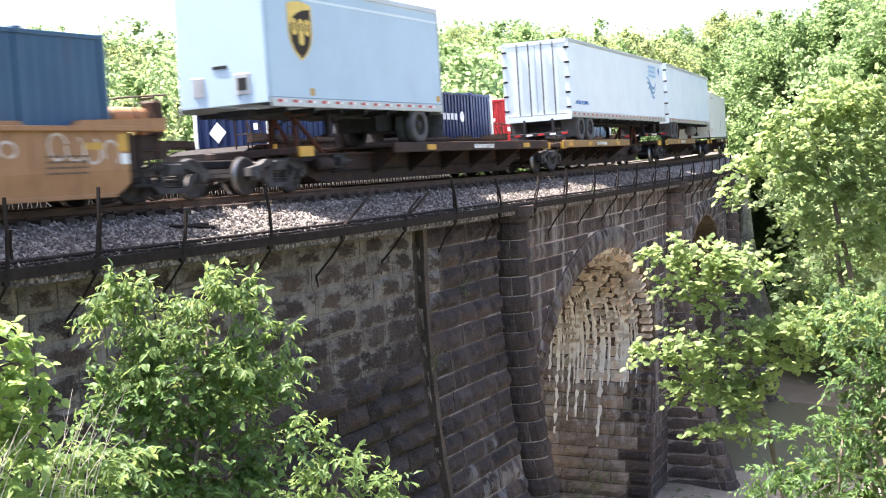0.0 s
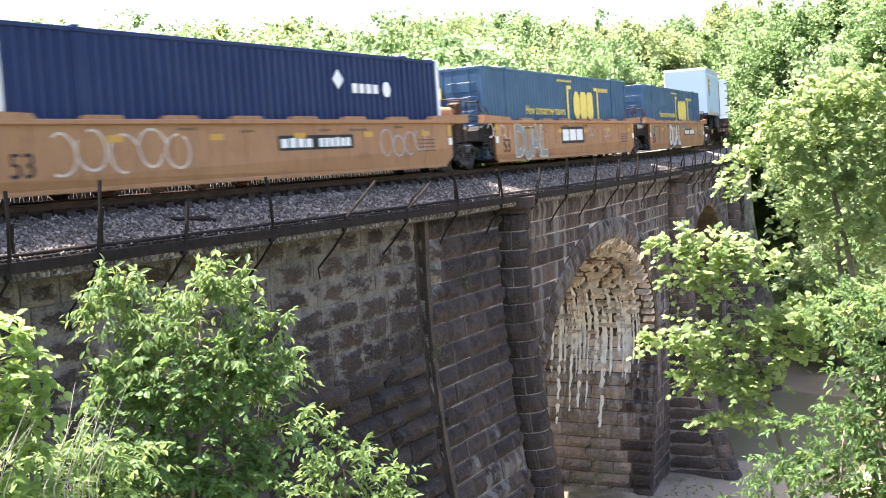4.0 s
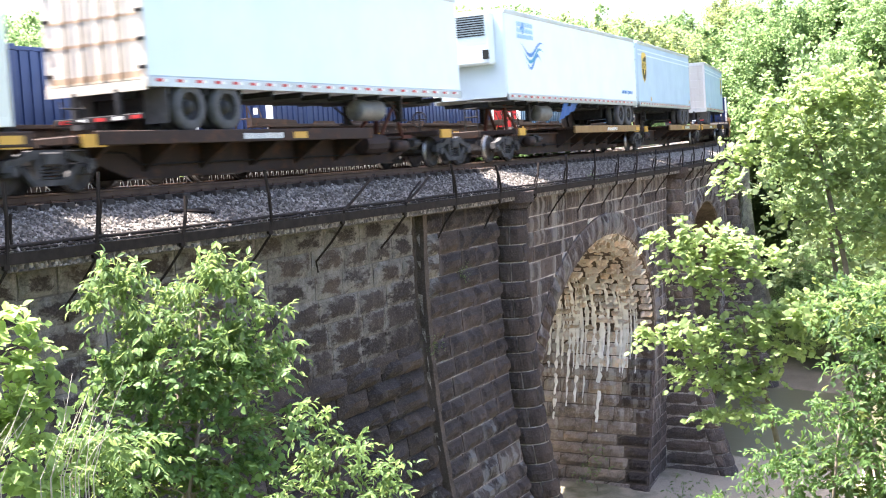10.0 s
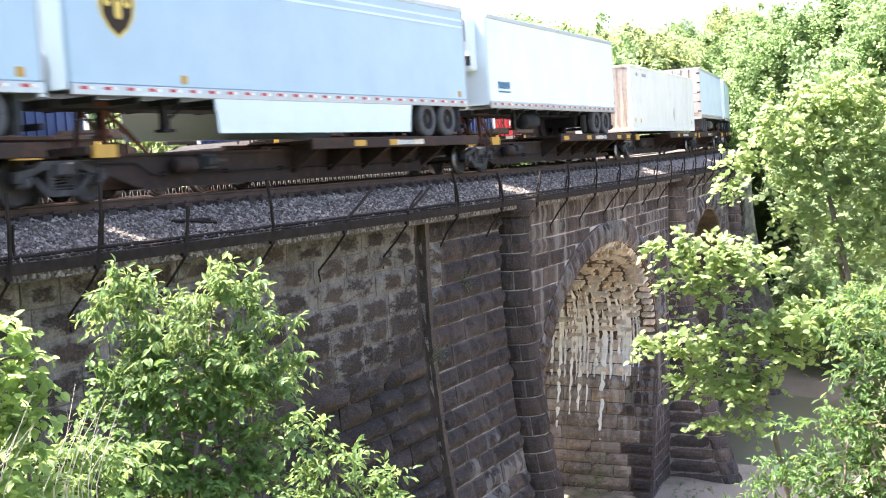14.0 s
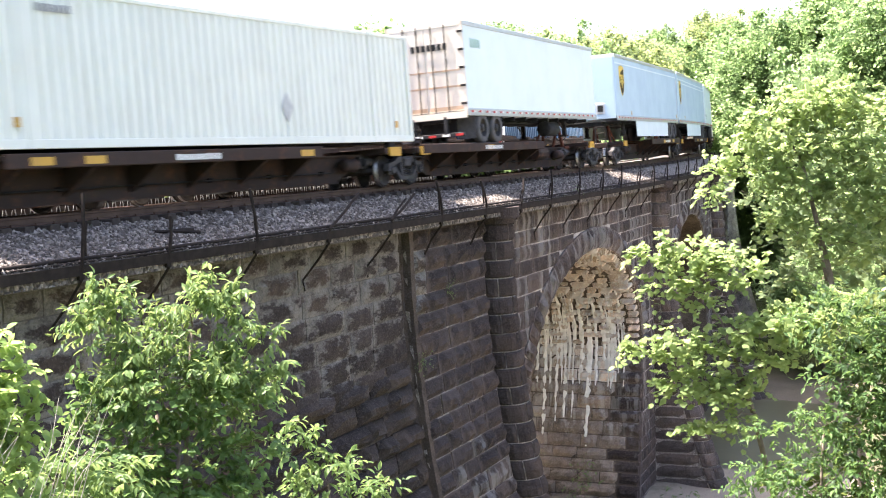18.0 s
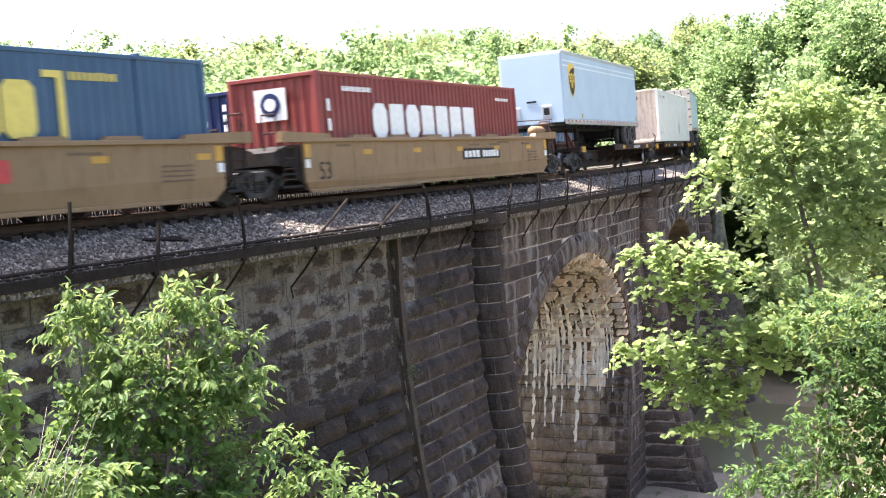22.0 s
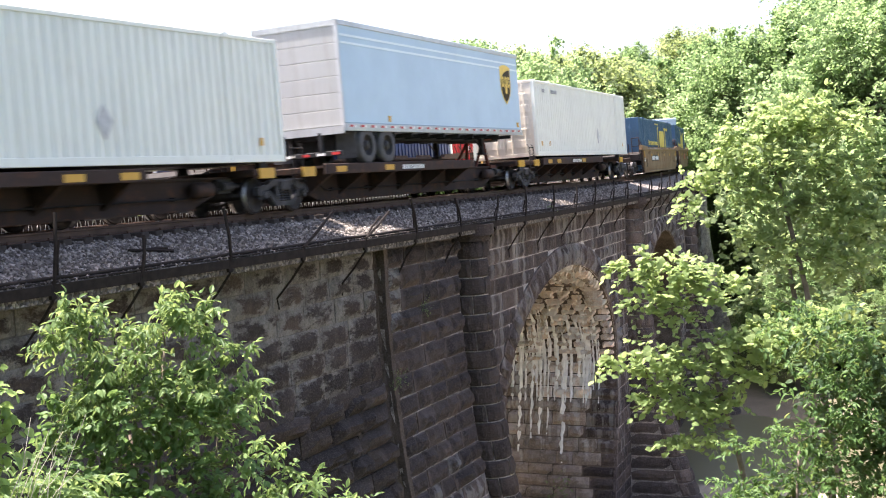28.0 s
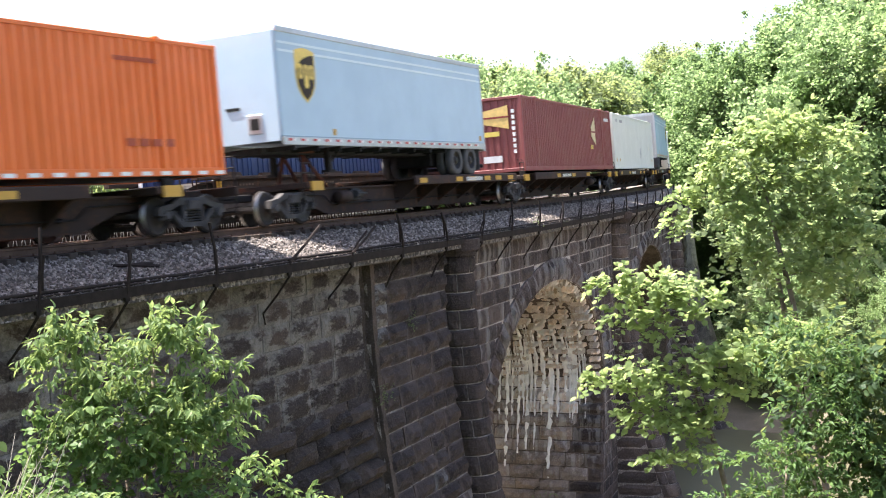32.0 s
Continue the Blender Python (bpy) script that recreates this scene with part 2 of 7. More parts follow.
    if streaks > 0:
        a = k.noise(k.coords("World", (2.3, 2.3, 0.07)), 1.5, 4, 0.55)
        b = k.noise(k.coords("World", (0.5, 0.5, 0.5)), 0.9, 3, 0.6)
        z = k.n("ShaderNodeSeparateXYZ")
        k.l(k.coords("World"), z.inputs[0])
        end = k.math("ADD", z.outputs[2], k.math("MULTIPLY", k.noise(k.coords("World", (2.3, 2.3, 0.02)), 1.2, 3), 7.0))
        gate = k.ramp(k.math("MULTIPLY", k.math("ADD", end, 9.0), 0.5), [(0.2, 0.0), (0.8, 1.0)])
        m = k.math("MULTIPLY", k.ramp(a, [(0.46, 0.0), (0.55, 1.0)]), k.math("MULTIPLY", gate, k.ramp(b, [(0.3, 0.25), (0.55, 1.0)])))
        base = k.mix(k.math("MULTIPLY", m, streaks), base, (0.62, 0.6, 0.56))
    if parged:          # mortar left on the upper part of the wall
        z = k.n("ShaderNodeSeparateXYZ")
        k.l(k.coords("World"), z.inputs[0])
        up = k.ramp(k.math("ADD", k.math("MULTIPLY", k.math("ADD", z.outputs[2], 4.4), 0.5), mid), [(0.45, 0.0), (0.75, 1.0)])
        base = k.mix(up, base, k.mix(fine, (0.07, 0.06, 0.052), (0.17, 0.152, 0.135)))
    h = k.math("ADD", k.math("MULTIPLY", mid, 1.0), k.math("MULTIPLY", fine, 0.35))
    k.bump(h, 1.0, 0.12)
    k.b.inputs["Specular IOR Level"].default_value = 0.2
    return k.done(base, 0.95)


def leafy(name, col, col2, trans=0.45, rough=0.55, gloss=0.14, tint=(0.41, 0.48, 0.13)):
    """Leaves: some of the light goes through them."""
    k = Nodes(name)
    isl = k.n("ShaderNodeNewGeometry").outputs["Random Per Island"]
    rnd = k.n("ShaderNodeObjectInfo").outputs["Random"]
    c = k.mix(isl, col, col2)
    c = k.mix(k.math("MULTIPLY", rnd, 0.35), c, shade(col, 0.75))
    k.done(c, rough)
    k.b.inputs["Specular IOR Level"].default_value = gloss
    tr = k.n("ShaderNodeBsdfTranslucent")
    g = k.mix(0.5, c, tint)
    k.l(g, tr.inputs["Color"])
    mx = k.n("ShaderNodeMixShader")
    mx.inputs[0].default_value = trans
    k.l(k.b.outputs[0], mx.inputs[1])
    k.l(tr.outputs[0], mx.inputs[2])
    k.l(mx.outputs[0], k.out.inputs["Surface"])
    return k.mat


def ground_mat():
    k = Nodes("ground_soil")
    w = k.coords("World")
    big, mid, fine = k.noise(w, 0.12, 5), k.noise(w, 1.3, 6), k.noise(w, 18, 4)
    base = k.mix(k.ramp(big, [(0.35, 0.0), (0.65, 1.0)]), (0.04, 0.06, 0.02), (0.065, 0.06, 0.032))
    base = k.mix(k.ramp(mid, [(0.4, 0.0), (0.7, 0.7)]), base, (0.035, 0.055, 0.015))
    z = k.n("ShaderNodeSeparateXYZ")
    k.l(w, z.inputs[0])
    bank = k.ramp(k.math("MULTIPLY", z.outputs[0], 0.01), [(0.78, 1.0), (0.86, 0.0)])
    sand = k.ramp(k.math("ADD", k.math("MULTIPLY", k.math("ADD", z.outputs[2], 14.2), -0.8), k.math("MULTIPLY", mid, 0.6)), [(0.3, 0.0), (0.6, 1.0)])
    base = k.mix(k.math("MULTIPLY", sand, bank), base, k.mix(k.ramp(k.math("ADD", k.math("MULTIPLY", z.outputs[0], 0.01), k.math("MULTIPLY", mid, 0.06)), [(0.6, 0.0), (0.66, 1.0)]), (0.3, 0.25, 0.195), k.mix(k.ramp(big, [(0.4, 0.0), (0.6, 1.0)]), (0.085, 0.075, 0.052), (0.16, 0.132, 0.1))))
    base = k.mix(k.ramp(fine, [(0.4, 0.0), (0.8, 0.4)]), base, (0.03, 0.03, 0.02))
    k.bump(k.math("ADD", mid, k.math("MULTIPLY", fine, 0.4)), 0.6, 0.08)
    k.b.inputs["Specular IOR Level"].default_value = 0.08
    return k.done(base, 0.95)


def ballast_mat():
    k = Nodes("ballast_stone")
    w = k.coords("World")
    vo = k.n("ShaderNodeTexVoronoi")
    vo.inputs["Scale"].default_value = 16
    k.l(w, vo.inputs["Vector"])
    bw = k.n("ShaderNodeRGBToBW")
    k.l(vo.outputs["Color"], bw.inputs[0])
    base = k.ramp(bw.outputs[0], [(0.15, (0.028, 0.023, 0.02)), (0.5, (0.1, 0.084, 0.073)), (0.85, (0.3, 0.262, 0.232))])
    base = k.mix(k.ramp(k.noise(w, 0.9, 5), [(0.4, 0.0), (0.7, 0.55)]), base, (0.07, 0.06, 0.055))
    k.bump(k.math("SUBTRACT", 1.0, vo.outputs["Distance"]), 1.0, 0.05)
    return k.done(base, 0.9)


def water_mat():
    k = Nodes("river_water")
    w = k.coords("World")
    k.bump(k.noise(w, 1.6, 4), 0.15, 0.05)
    k.b.inputs["Specular IOR Level"].default_value = 0.15
    return k.done(k.mix(k.noise(w, 0.3, 4), (0.075, 0.07, 0.042), (0.11, 0.098, 0.06)), 0.4)


M_STONE = stone("soot_black_granite", (0.023, 0.0197, 0.02), (0.08, 0.068, 0.066))
M_STONE_ROUND = stone("soot_black_drum_granite", (0.022, 0.0185, 0.0188), (0.07, 0.059, 0.0565), arris=False)
M_STONE_STRIP = stone("dark_strip_granite", (0.028, 0.0245, 0.024), (0.085, 0.074, 0.07), arris=False)
M_STONE_GREY = stone("sooty_drum_granite", (0.045, 0.039, 0.038), (0.12, 0.105, 0.1), arris=False)
M_STONE_JAMB = stone("grey_jamb_granite", (0.13, 0.115, 0.105), (0.32, 0.285, 0.26), streaks=0.35, rnd_amt=0.5, arris=False)
M_STONE_WASH = stone("mortar_washed_granite", (0.025, 0.0215, 0.0208), (0.07, 0.06, 0.057), wash=0.92)
M_STONE_ARCH = stone("spandrel_granite", (0.03, 0.0255, 0.0265), (0.088, 0.076, 0.074), streaks=0.22)
# vault stones: lime and bounced light are both put into the pale colour
M_STONE_IN = stone("pale_vault_granite", (0.46, 0.405, 0.35), (0.8, 0.73, 0.65), streaks=1.0, rnd_amt=0.45)
M_STONE_TAN = stone("tan_vault_granite", (0.3, 0.255, 0.21), (0.62, 0.54, 0.46), streaks=0.75, rnd_amt=0.55)
M_STONE_LIME = stone("lime_streaked_granite", (0.022, 0.0188, 0.019), (0.076, 0.065, 0.063), streaks=0.2)
M_LIME = plain("white_lime_crust", (0.78, 0.76, 0.71), 0.8, 0, 0.2, 3, 0.5)
M_JOINT = stone("lime_mortar", (0.17, 0.155, 0.145), (0.62, 0.58, 0.54), joints=True)
M_JOINT_DARK = stone("dark_mortar", (0.06, 0.053, 0.05), (0.5, 0.465, 0.44), joints=True)
M_JOINT_WASH = stone("smeared_mortar", (0.03, 0.026, 0.024), (0.14, 0.125, 0.112), joints=True, parged=True)
# vault backing: the shade in the gaps between stones is put into its colour
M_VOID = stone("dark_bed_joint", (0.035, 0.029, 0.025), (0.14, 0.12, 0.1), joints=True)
M_GROUND, M_BALLAST, M_WATER = ground_mat(), ballast_mat(), water_mat()
M_RAIL = plain("rusty_rail_steel", (0.09, 0.055, 0.04), 0.6, 0.4, 0.3, 3)
M_RAILTOP = plain("polished_rail_head", (0.5, 0.48, 0.46), 0.25, 1.0, 0.1, 3)
M_TIE = plain("old_timber_tie", (0.05, 0.04, 0.034), 0.9, 0, 0.4, 4, 0.4)
M_IRON = plain("corroded_dark_iron", (0.022, 0.017, 0.015), 0.92, 0.0, 0.4, 5, 0.3)
M_GRIME = plain("grimy_running_gear", (0.024, 0.021, 0.02), 0.75, 0.1, 0.45, 4, 0.3)
M_WHEEL = plain("rust_dusted_wheel", (0.05, 0.043, 0.039), 0.7, 0.2, 0.4, 4, 0.2)
M_TRUCK = plain("dusty_cast_steel", (0.06, 0.056, 0.055), 0.7, 0.2, 0.45, 5, 0.3)
M_TREAD = plain("bright_wheel_tread", (0.26, 0.245, 0.23), 0.42, 1.0, 0.1, 3)
M_RUBBER = plain("dusty_tyre_rubber", (0.085, 0.084, 0.086), 0.85, 0, 0.3, 5)
M_RIM = plain("dusty_wheel_rim", (0.04, 0.038, 0.037), 0.6, 0.2, 0.25, 6)
M_SPINE = painted("brown_car_paint", (0.046, 0.031, 0.026), 0.7, 0.7, (0.032, 0.027, 0.025), rust=0.4)
M_HITCH = painted("rust_red_hitch_paint", (0.105, 0.036, 0.024), 0.7, 0.6, (0.04, 0.028, 0.022), rust=0.4)
M_YELLOW = painted("worn_yellow_paint", (0.27, 0.16, 0.055), 0.65, 0.8, (0.06, 0.042, 0.03), rust=0.5)
M_SILL = painted("rusty_ochre_sill_paint", (0.05, 0.032, 0.024), 0.7, 0.85, (0.034, 0.027, 0.024), rust=0.4)
M_STRIPE = painted("yellow_reflector", (0.55, 0.3, 0.035), 0.45, 0.6)
M_WELL = painted("faded_ochre_well_paint", (0.36, 0.18, 0.075), 0.6, 0.6, (0.1, 0.06, 0.035), rust=0.35)
M_WELL2 = painted("tan_well_paint", (0.25, 0.158, 0.076), 0.6, 0.5, (0.1, 0.065, 0.04), rust=0.3)
M_MIDBLUE = painted("mid_blue_container_paint", (0.03, 0.085, 0.16), 0.45, 0.4, (0.05, 0.06, 0.07))
M_NAVY = painted("navy_container_paint", (0.02, 0.035, 0.1), 0.45, 0.35, (0.05, 0.05, 0.06))
M_WHITE = painted("white_container_paint", (0.74, 0.75, 0.68), 0.45, 0.3, (0.42, 0.4, 0.35))
M_WHITERUST = painted("rust_stained_white_paint", (0.74, 0.62, 0.5), 0.5, 0.9, (0.3, 0.14, 0.06), rust=0.35)
# trailer skins: blue of the reflected sky is put into the base colour
M_ALU = painted("white_trailer_skin", (0.7, 0.79, 0.82), 0.5, 0.05, (0.5, 0.5, 0.48))
M_PALEGREY = painted("pale_grey_trailer_skin", (0.43, 0.56, 0.66), 0.5, 0.03, (0.35, 0.36, 0.36))
M_ROLL = painted("scuffed_rollup_door", (0.42, 0.42, 0.41), 0.45, 0.5, (0.25, 0.22, 0.18))
M_DOOR = painted("grimy_cream_door", (0.7, 0.62, 0.52), 0.5, 0.22, (0.42, 0.3, 0.2), rust=0.12)
M_BAND = painted("rust_tan_band", (0.52, 0.36, 0.24), 0.6, 0.6, (0.3, 0.2, 0.12), rust=0.3)
M_TRIM = painted("aluminium_rail", (0.55, 0.56, 0.57), 0.35, 0.4, (0.2, 0.19, 0.18), metal=0.5)
M_TANK = plain("dull_tank_metal", (0.16, 0.155, 0.15), 0.6, 0.3, 0.3)
M_DARK = plain("dark_underframe", (0.03, 0.03, 0.032), 0.7, 0.2, 0.4)
M_MAROON = painted("faded_maroon_paint", (0.24, 0.062, 0.056), 0.5, 0.4, (0.2, 0.13, 0.11))
M_ORANGE = painted("orange_container_paint", (0.8, 0.165, 0.02), 0.45, 0.25, (0.3, 0.1, 0.03))
M_CRIM = painted("brick_red_container_paint", (0.23, 0.035, 0.028), 0.5, 0.35, (0.15, 0.08, 0.06))
M_GOLD = plain("gold_decal", (0.72, 0.5, 0.1), 0.4, 0, 0.15)
M_SCRIPT = plain("yellow_lettering", (0.7, 0.55, 0.12), 0.5, 0, 0.12)
M_BROWN = plain("dark_brown_decal", (0.035, 0.02, 0.012), 0.4, 0, 0.2)
M_TXT = plain("white_lettering", (0.75, 0.75, 0.73), 0.5, 0, 0.12)
M_LATTICE = plain("dull_galvanised_bar", (0.3, 0.3, 0.28), 0.6, 0.0, 0.25)
M_BLACK = plain("black_lettering", (0.025, 0.025, 0.025), 0.5, 0, 0.2)
M_RED = plain("red_tape", (0.45, 0.03, 0.03), 0.4, 0, 0.15)
M_BLUE = plain("blue_decal", (0.06, 0.2, 0.5), 0.4, 0, 0.15)
M_TEAL = plain("teal_decal", (0.05, 0.28, 0.45), 0.4, 0, 0.15)
M_BARK = plain("grey_brown_bark", (0.13, 0.1, 0.075), 0.9, 0, 0.4, 8, 0.5)
M_TWIG = plain("dry_pale_stalk", (0.34, 0.3, 0.25), 0.85, 0, 0.25, 10)
M_LEAF_A = leafy("fresh_spring_leaf", (0.055, 0.105, 0.034), (0.16, 0.24, 0.085), 0.46, 0.5, 0.2, (0.42, 0.52, 0.17))
M_LEAF_V = leafy("vine_leaf", (0.038, 0.08, 0.025), (0.095, 0.16, 0.046), 0.38, 0.5, 0.2, (0.3, 0.44, 0.12))
M_LEAF_F = leafy("bright_broad_leaf", (0.13, 0.21, 0.06), (0.24, 0.33, 0.12), 0.6, 0.5, 0.2, (0.5, 0.62, 0.2))
M_LEAF_G = leafy("mid_green_woodland_leaf", (0.088, 0.15, 0.055), (0.17, 0.245, 0.1), 0.58, tint=(0.36, 0.5, 0.2))
# woods: the haze of distance is put into this paler leaf colour
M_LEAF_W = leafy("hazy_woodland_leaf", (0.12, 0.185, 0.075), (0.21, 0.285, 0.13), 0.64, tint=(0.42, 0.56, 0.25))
# leaf for the gaps of shrubs, their inner shade put into the colour
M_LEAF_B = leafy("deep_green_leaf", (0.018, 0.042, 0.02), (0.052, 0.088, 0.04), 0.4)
M_LEAF_C = leafy("yellow_green_leaf", (0.14, 0.205, 0.075), (0.25, 0.31, 0.135), 0.58, tint=(0.5, 0.6, 0.22))
# greyer still, with distance haze mixed into the colour
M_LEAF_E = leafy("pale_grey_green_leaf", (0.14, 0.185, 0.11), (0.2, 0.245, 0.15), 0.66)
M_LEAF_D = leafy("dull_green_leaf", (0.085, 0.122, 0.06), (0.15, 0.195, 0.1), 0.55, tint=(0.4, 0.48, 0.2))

# ---- the large structure: ground, river, viaduct, track ----
WALL, DECK_OUT, FAR_WALL = -2.35, -2.95, 6.3
ARCH_C, ARCH_A, ARCH_B, ARCH_Z, PITCH = 42.1, 7.7, 5.0, -7.85, 21.0
SPLAY = 1.6          # how far the piers widen towards their feet
BED = -14.6


def fade(a, b, x):
    t = min(1.0, max(0.0, (x - a) / (b - a)))
    return t * t * (3 - 2 * t)


def to_line(x, y):
    """Way along the track and offset of a place."""
    a = math.atan2(x, RAD - y) if y < RAD * 0.9 else math.copysign(1.2, x)
    a = min(max(a, S_LO / RAD), S_HI / RAD)
    px, py = RAD * math.sin(a), RAD - RAD * math.cos(a)
    dx, dy = x - px, y - py
    d = dx * math.cos(a) + dy * math.sin(a)
    return a * RAD + d, -dx * math.sin(a) + dy * math.cos(a)


def ground_z(x, y):
    s, lat = to_line(x, y)
    r = math.hypot(x - EYE[0], y - EYE[1])
    near = max(BED, -0.45 - 0.46 * max(0.0, r - 1.0) * fade(-14, 4, x))
    rise = fade(178, 200, s)
    valley = fade(24, 38, s) * (1 - rise)
    far = -1.3 * (1 - valley) + BED * valley
    w = fade(1.0, 5.5, lat)
    z = near * (1 - w) + far * w if s < 60 else near * (1 - rise) + far * rise
    bank = fade(66, 74, s) * (1 - fade(60, 90, s - lat * 0.2 + 30))
    z += 1.2 * bank if s < 120 else 0
    z -= 1.3 * fade(55, 59, s) * (1 - fade(69, 75, s)) * fade(-60, -30, lat) if -14 > z > -15.5 else 0
    # wooded hills all round
    d = math.hypot(x - 30, y)
    hill = 9 * fade(110, 330, d) + 22 * fade(300, 900, d)
    if s > 60 and lat < -6:
        z += 13.5 * fade(30, 75, -lat) * fade(60, 95, s)
    z += hill * fade(-60, 60, y + 0.4 * abs(x)) if y > -60 else hill * 0.4
    z += 0.35 * noise.noise(Vector((x * 0.13, y * 0.13, 0))) + 0.12 * noise.noise(Vector((x * 0.6, y * 0.6, 3)))
    # the hill is cut back where the line runs
    c = fade(14, 5, abs(lat - 2))
    return z if s > 30 and s < 180 else z * (1 - c) + min(z, -1.2) * c


def lines(lo, hi, fine_lo, fine_hi, step, grow=1.35):
    out, x, d = [fine_lo], fine_lo, step
    while x > lo:
        d *= grow
        x -= d
        out.insert(0, x)
    x = fine_lo
    while x < fine_hi:
        x += step
        out.append(x)
    d = step
    while x < hi:
        d *= grow
        x += d
        out.append(x)
    return out


def build_ground():
    xs, ys = lines(-3000, 3000, -24, 110, 1.0, 1.22), lines(-3000, 3000, -40, 60, 1.0, 1.22)
    m = Mesh()
    m.v = [(x, y, ground_z(x, y)) for y in ys for x in xs]
    w = len(xs)
    m.f = [(j * w + i, j * w + i + 1, (j + 1) * w + i + 1, (j + 1) * w + i) for j in range(len(ys) - 1) for i in range(w - 1)]
    m.m = [0] * len(m.f)
    thing("ground", "steep wooded hillside of brown earth falling to a river bed", "ground", kind="structure", mesh=m, material=M_GROUND, smooth=True)
    r = Mesh()
    pts = [(56 + 10 * math.sin(k * 0.11), -160 + 10 * k) for k in range(33)]
    r.v = [p for x, y in pts for p in ((x - 14.0, y, -15.0), (x + 90, y, -15.0))]
    r.f = [(2 * i, 2 * i + 1, 2 * i + 3, 2 * i + 2) for i in range(len(pts) - 1)]
    r.m = [0] * len(r.f)
    return r


def soffit(s, c):
    """Height of the underside of the arch centred on c."""
    q = (s - c) / ARCH_A
    return ARCH_Z + ARCH_B * math.sqrt(max(0.0, 1 - q * q))


def batter(z, top=WALL):
    d = max(0.0, -1.0 - z)
    return top - 0.05 - 0.0135 * d * d


def wing_face(z):
    return batter(z, WALL + 0.17)


def build_viaduct():
    # wing wall: one battered body, back to the far side
    zs = [-0.75 - 0.85 * i for i in range(18)]
    m = Mesh()
    ss = [-60 + 2.0 * i for i in range(43)] + [26.2]
    for s in ss:
        for z in zs:
            m.v.append(P(s, wing_face(z) + (0.02 if z > -4.4 else 0.06), z)[:])
        m.v.append(P(s, FAR_WALL, zs[-1])[:])
        m.v.append(P(s, FAR_WALL, zs[0])[:])
    k = len(zs) + 2
    for i in range(len(ss) - 1):
        m.f += [(i * k + j, (i + 1) * k + j, (i + 1) * k + (j + 1) % k, i * k + (j + 1) % k) for j in range(k)]
    m.f += [tuple(range(k)), tuple((len(ss) - 1) * k + j for j in range(k))]
    m.m = [0] * len(m.f)
    wing = thing("wall_wing", "old retaining wall of soot-black stone, smeared with mortar", "wall", kind="structure", mesh=m, material=M_JOINT_WASH)
    # pier and buttress block between the wing and the first arch
    m = Mesh()
    ss = [26.2, 28.6, 31.1]
    for s in ss:
        for z in zs:
            m.v.append(P(s, batter(z) + 0.04, z)[:])
        m.v.append(P(s, FAR_WALL, zs[-1])[:])
        m.v.append(P(s, FAR_WALL, zs[0])[:])
    for i in range(2):
        m.f += [(i * k + j, (i + 1) * k + j, (i + 1) * k + (j + 1) % k, i * k + (j + 1) % k) for j in range(k)]
    m.f += [tuple(range(k)), tuple(2 * k + j for j in range(k))]
    m.m = [0] * len(m.f)
    butt = thing("wall_buttress", "sloping buttress of rock-faced dark granite", "wall", kind="structure", mesh=m, material=M_JOINT_DARK)
    bays, piers = [], []
    for n in range(7):
        c = ARCH_C + PITCH * n
        m = Mesh()
        cols = [c - PITCH / 2, c - ARCH_A - 0.001] + [c - ARCH_A * math.cos(math.pi * i / 24) for i in range(25)] + [c + ARCH_A + 0.001, c + PITCH / 2]
        for i, s in enumerate(cols):
            zb = BED - 0.6 if i in (0, 1, len(cols) - 1, len(cols) - 2) else soffit(s, c)
            sb = s + SPLAY if i == 1 else s - SPLAY if i == len(cols) - 2 else s
            top = s + 1.546 if i == len(cols) - 2 else s - 1.546 if i == 1 else s
            for lat in (WALL + 0.02, FAR_WALL):
                m.v += [P(top, lat, -0.75)[:], P(sb, lat, zb)[:]]
        for i in range(len(cols) - 1):
            a, b = 4 * i, 4 * i + 4
            m.f += [(a, b, b + 1, a + 1), (a + 2, a + 3, b + 3, b + 2), (a, a + 2, b + 2, b), (a + 1, b + 1, b + 3, a + 3)]
        m.f += [(0, 1, 3, 2), tuple(4 * len(cols) - 4 + j for j in (0, 2, 3, 1))]
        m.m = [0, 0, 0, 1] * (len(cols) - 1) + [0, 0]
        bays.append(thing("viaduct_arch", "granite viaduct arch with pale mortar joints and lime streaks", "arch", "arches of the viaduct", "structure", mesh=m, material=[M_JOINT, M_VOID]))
        # half-round pilaster on the pier, with a cap
        sc = 31.8 + PITCH * n
        m = Mesh()
        levels = [-0.62, -0.75] + zs[1:]
        for z in levels:
            lat0, r = batter(z), 0.645
            for j in range(9):
                t = math.pi * j / 8
                m.v.append(P(sc - r * math.cos(t) * 1.0, lat0 + 0.1 - r * math.sin(t), z)[:])
            m.v += [P(sc + r, FAR_WALL, z)[:], P(sc - r, FAR_WALL, z)[:]]
        for i in range(len(levels) - 1):
            m.f += [(i * 11 + j, i * 11 + (j + 1) % 11, (i + 1) * 11 + (j + 1) % 11, (i + 1) * 11 + j) for j in range(11)]
        m.f.append(tuple(range(11)))
        m.m = [0] * len(m.f)
        piers.append(thing("viaduct_pier", "half-round granite pilaster on a viaduct pier, dark with soot", "pilaster", "pilasters of the viaduct", "structure", mesh=m, material=M_JOINT_DARK))
    m = Mesh()
    m.v = [P(s, lat, z)[:] for s in (189, 240) for lat, z in ((WALL, -0.75), (WALL - 2, BED), (FAR_WALL + 2, BED), (FAR_WALL, -0.75))]
    m.f = [(0, 1, 2, 3), (4, 7, 6, 5), (0, 4, 5, 1), (1, 5, 6, 2), (2, 6, 7, 3), (3, 7, 4, 0)]
    m.m = [0] * 6
    thing("wall_abutment", "far abutment of dark granite", "wall", kind="structure", mesh=m, material=M_STONE)
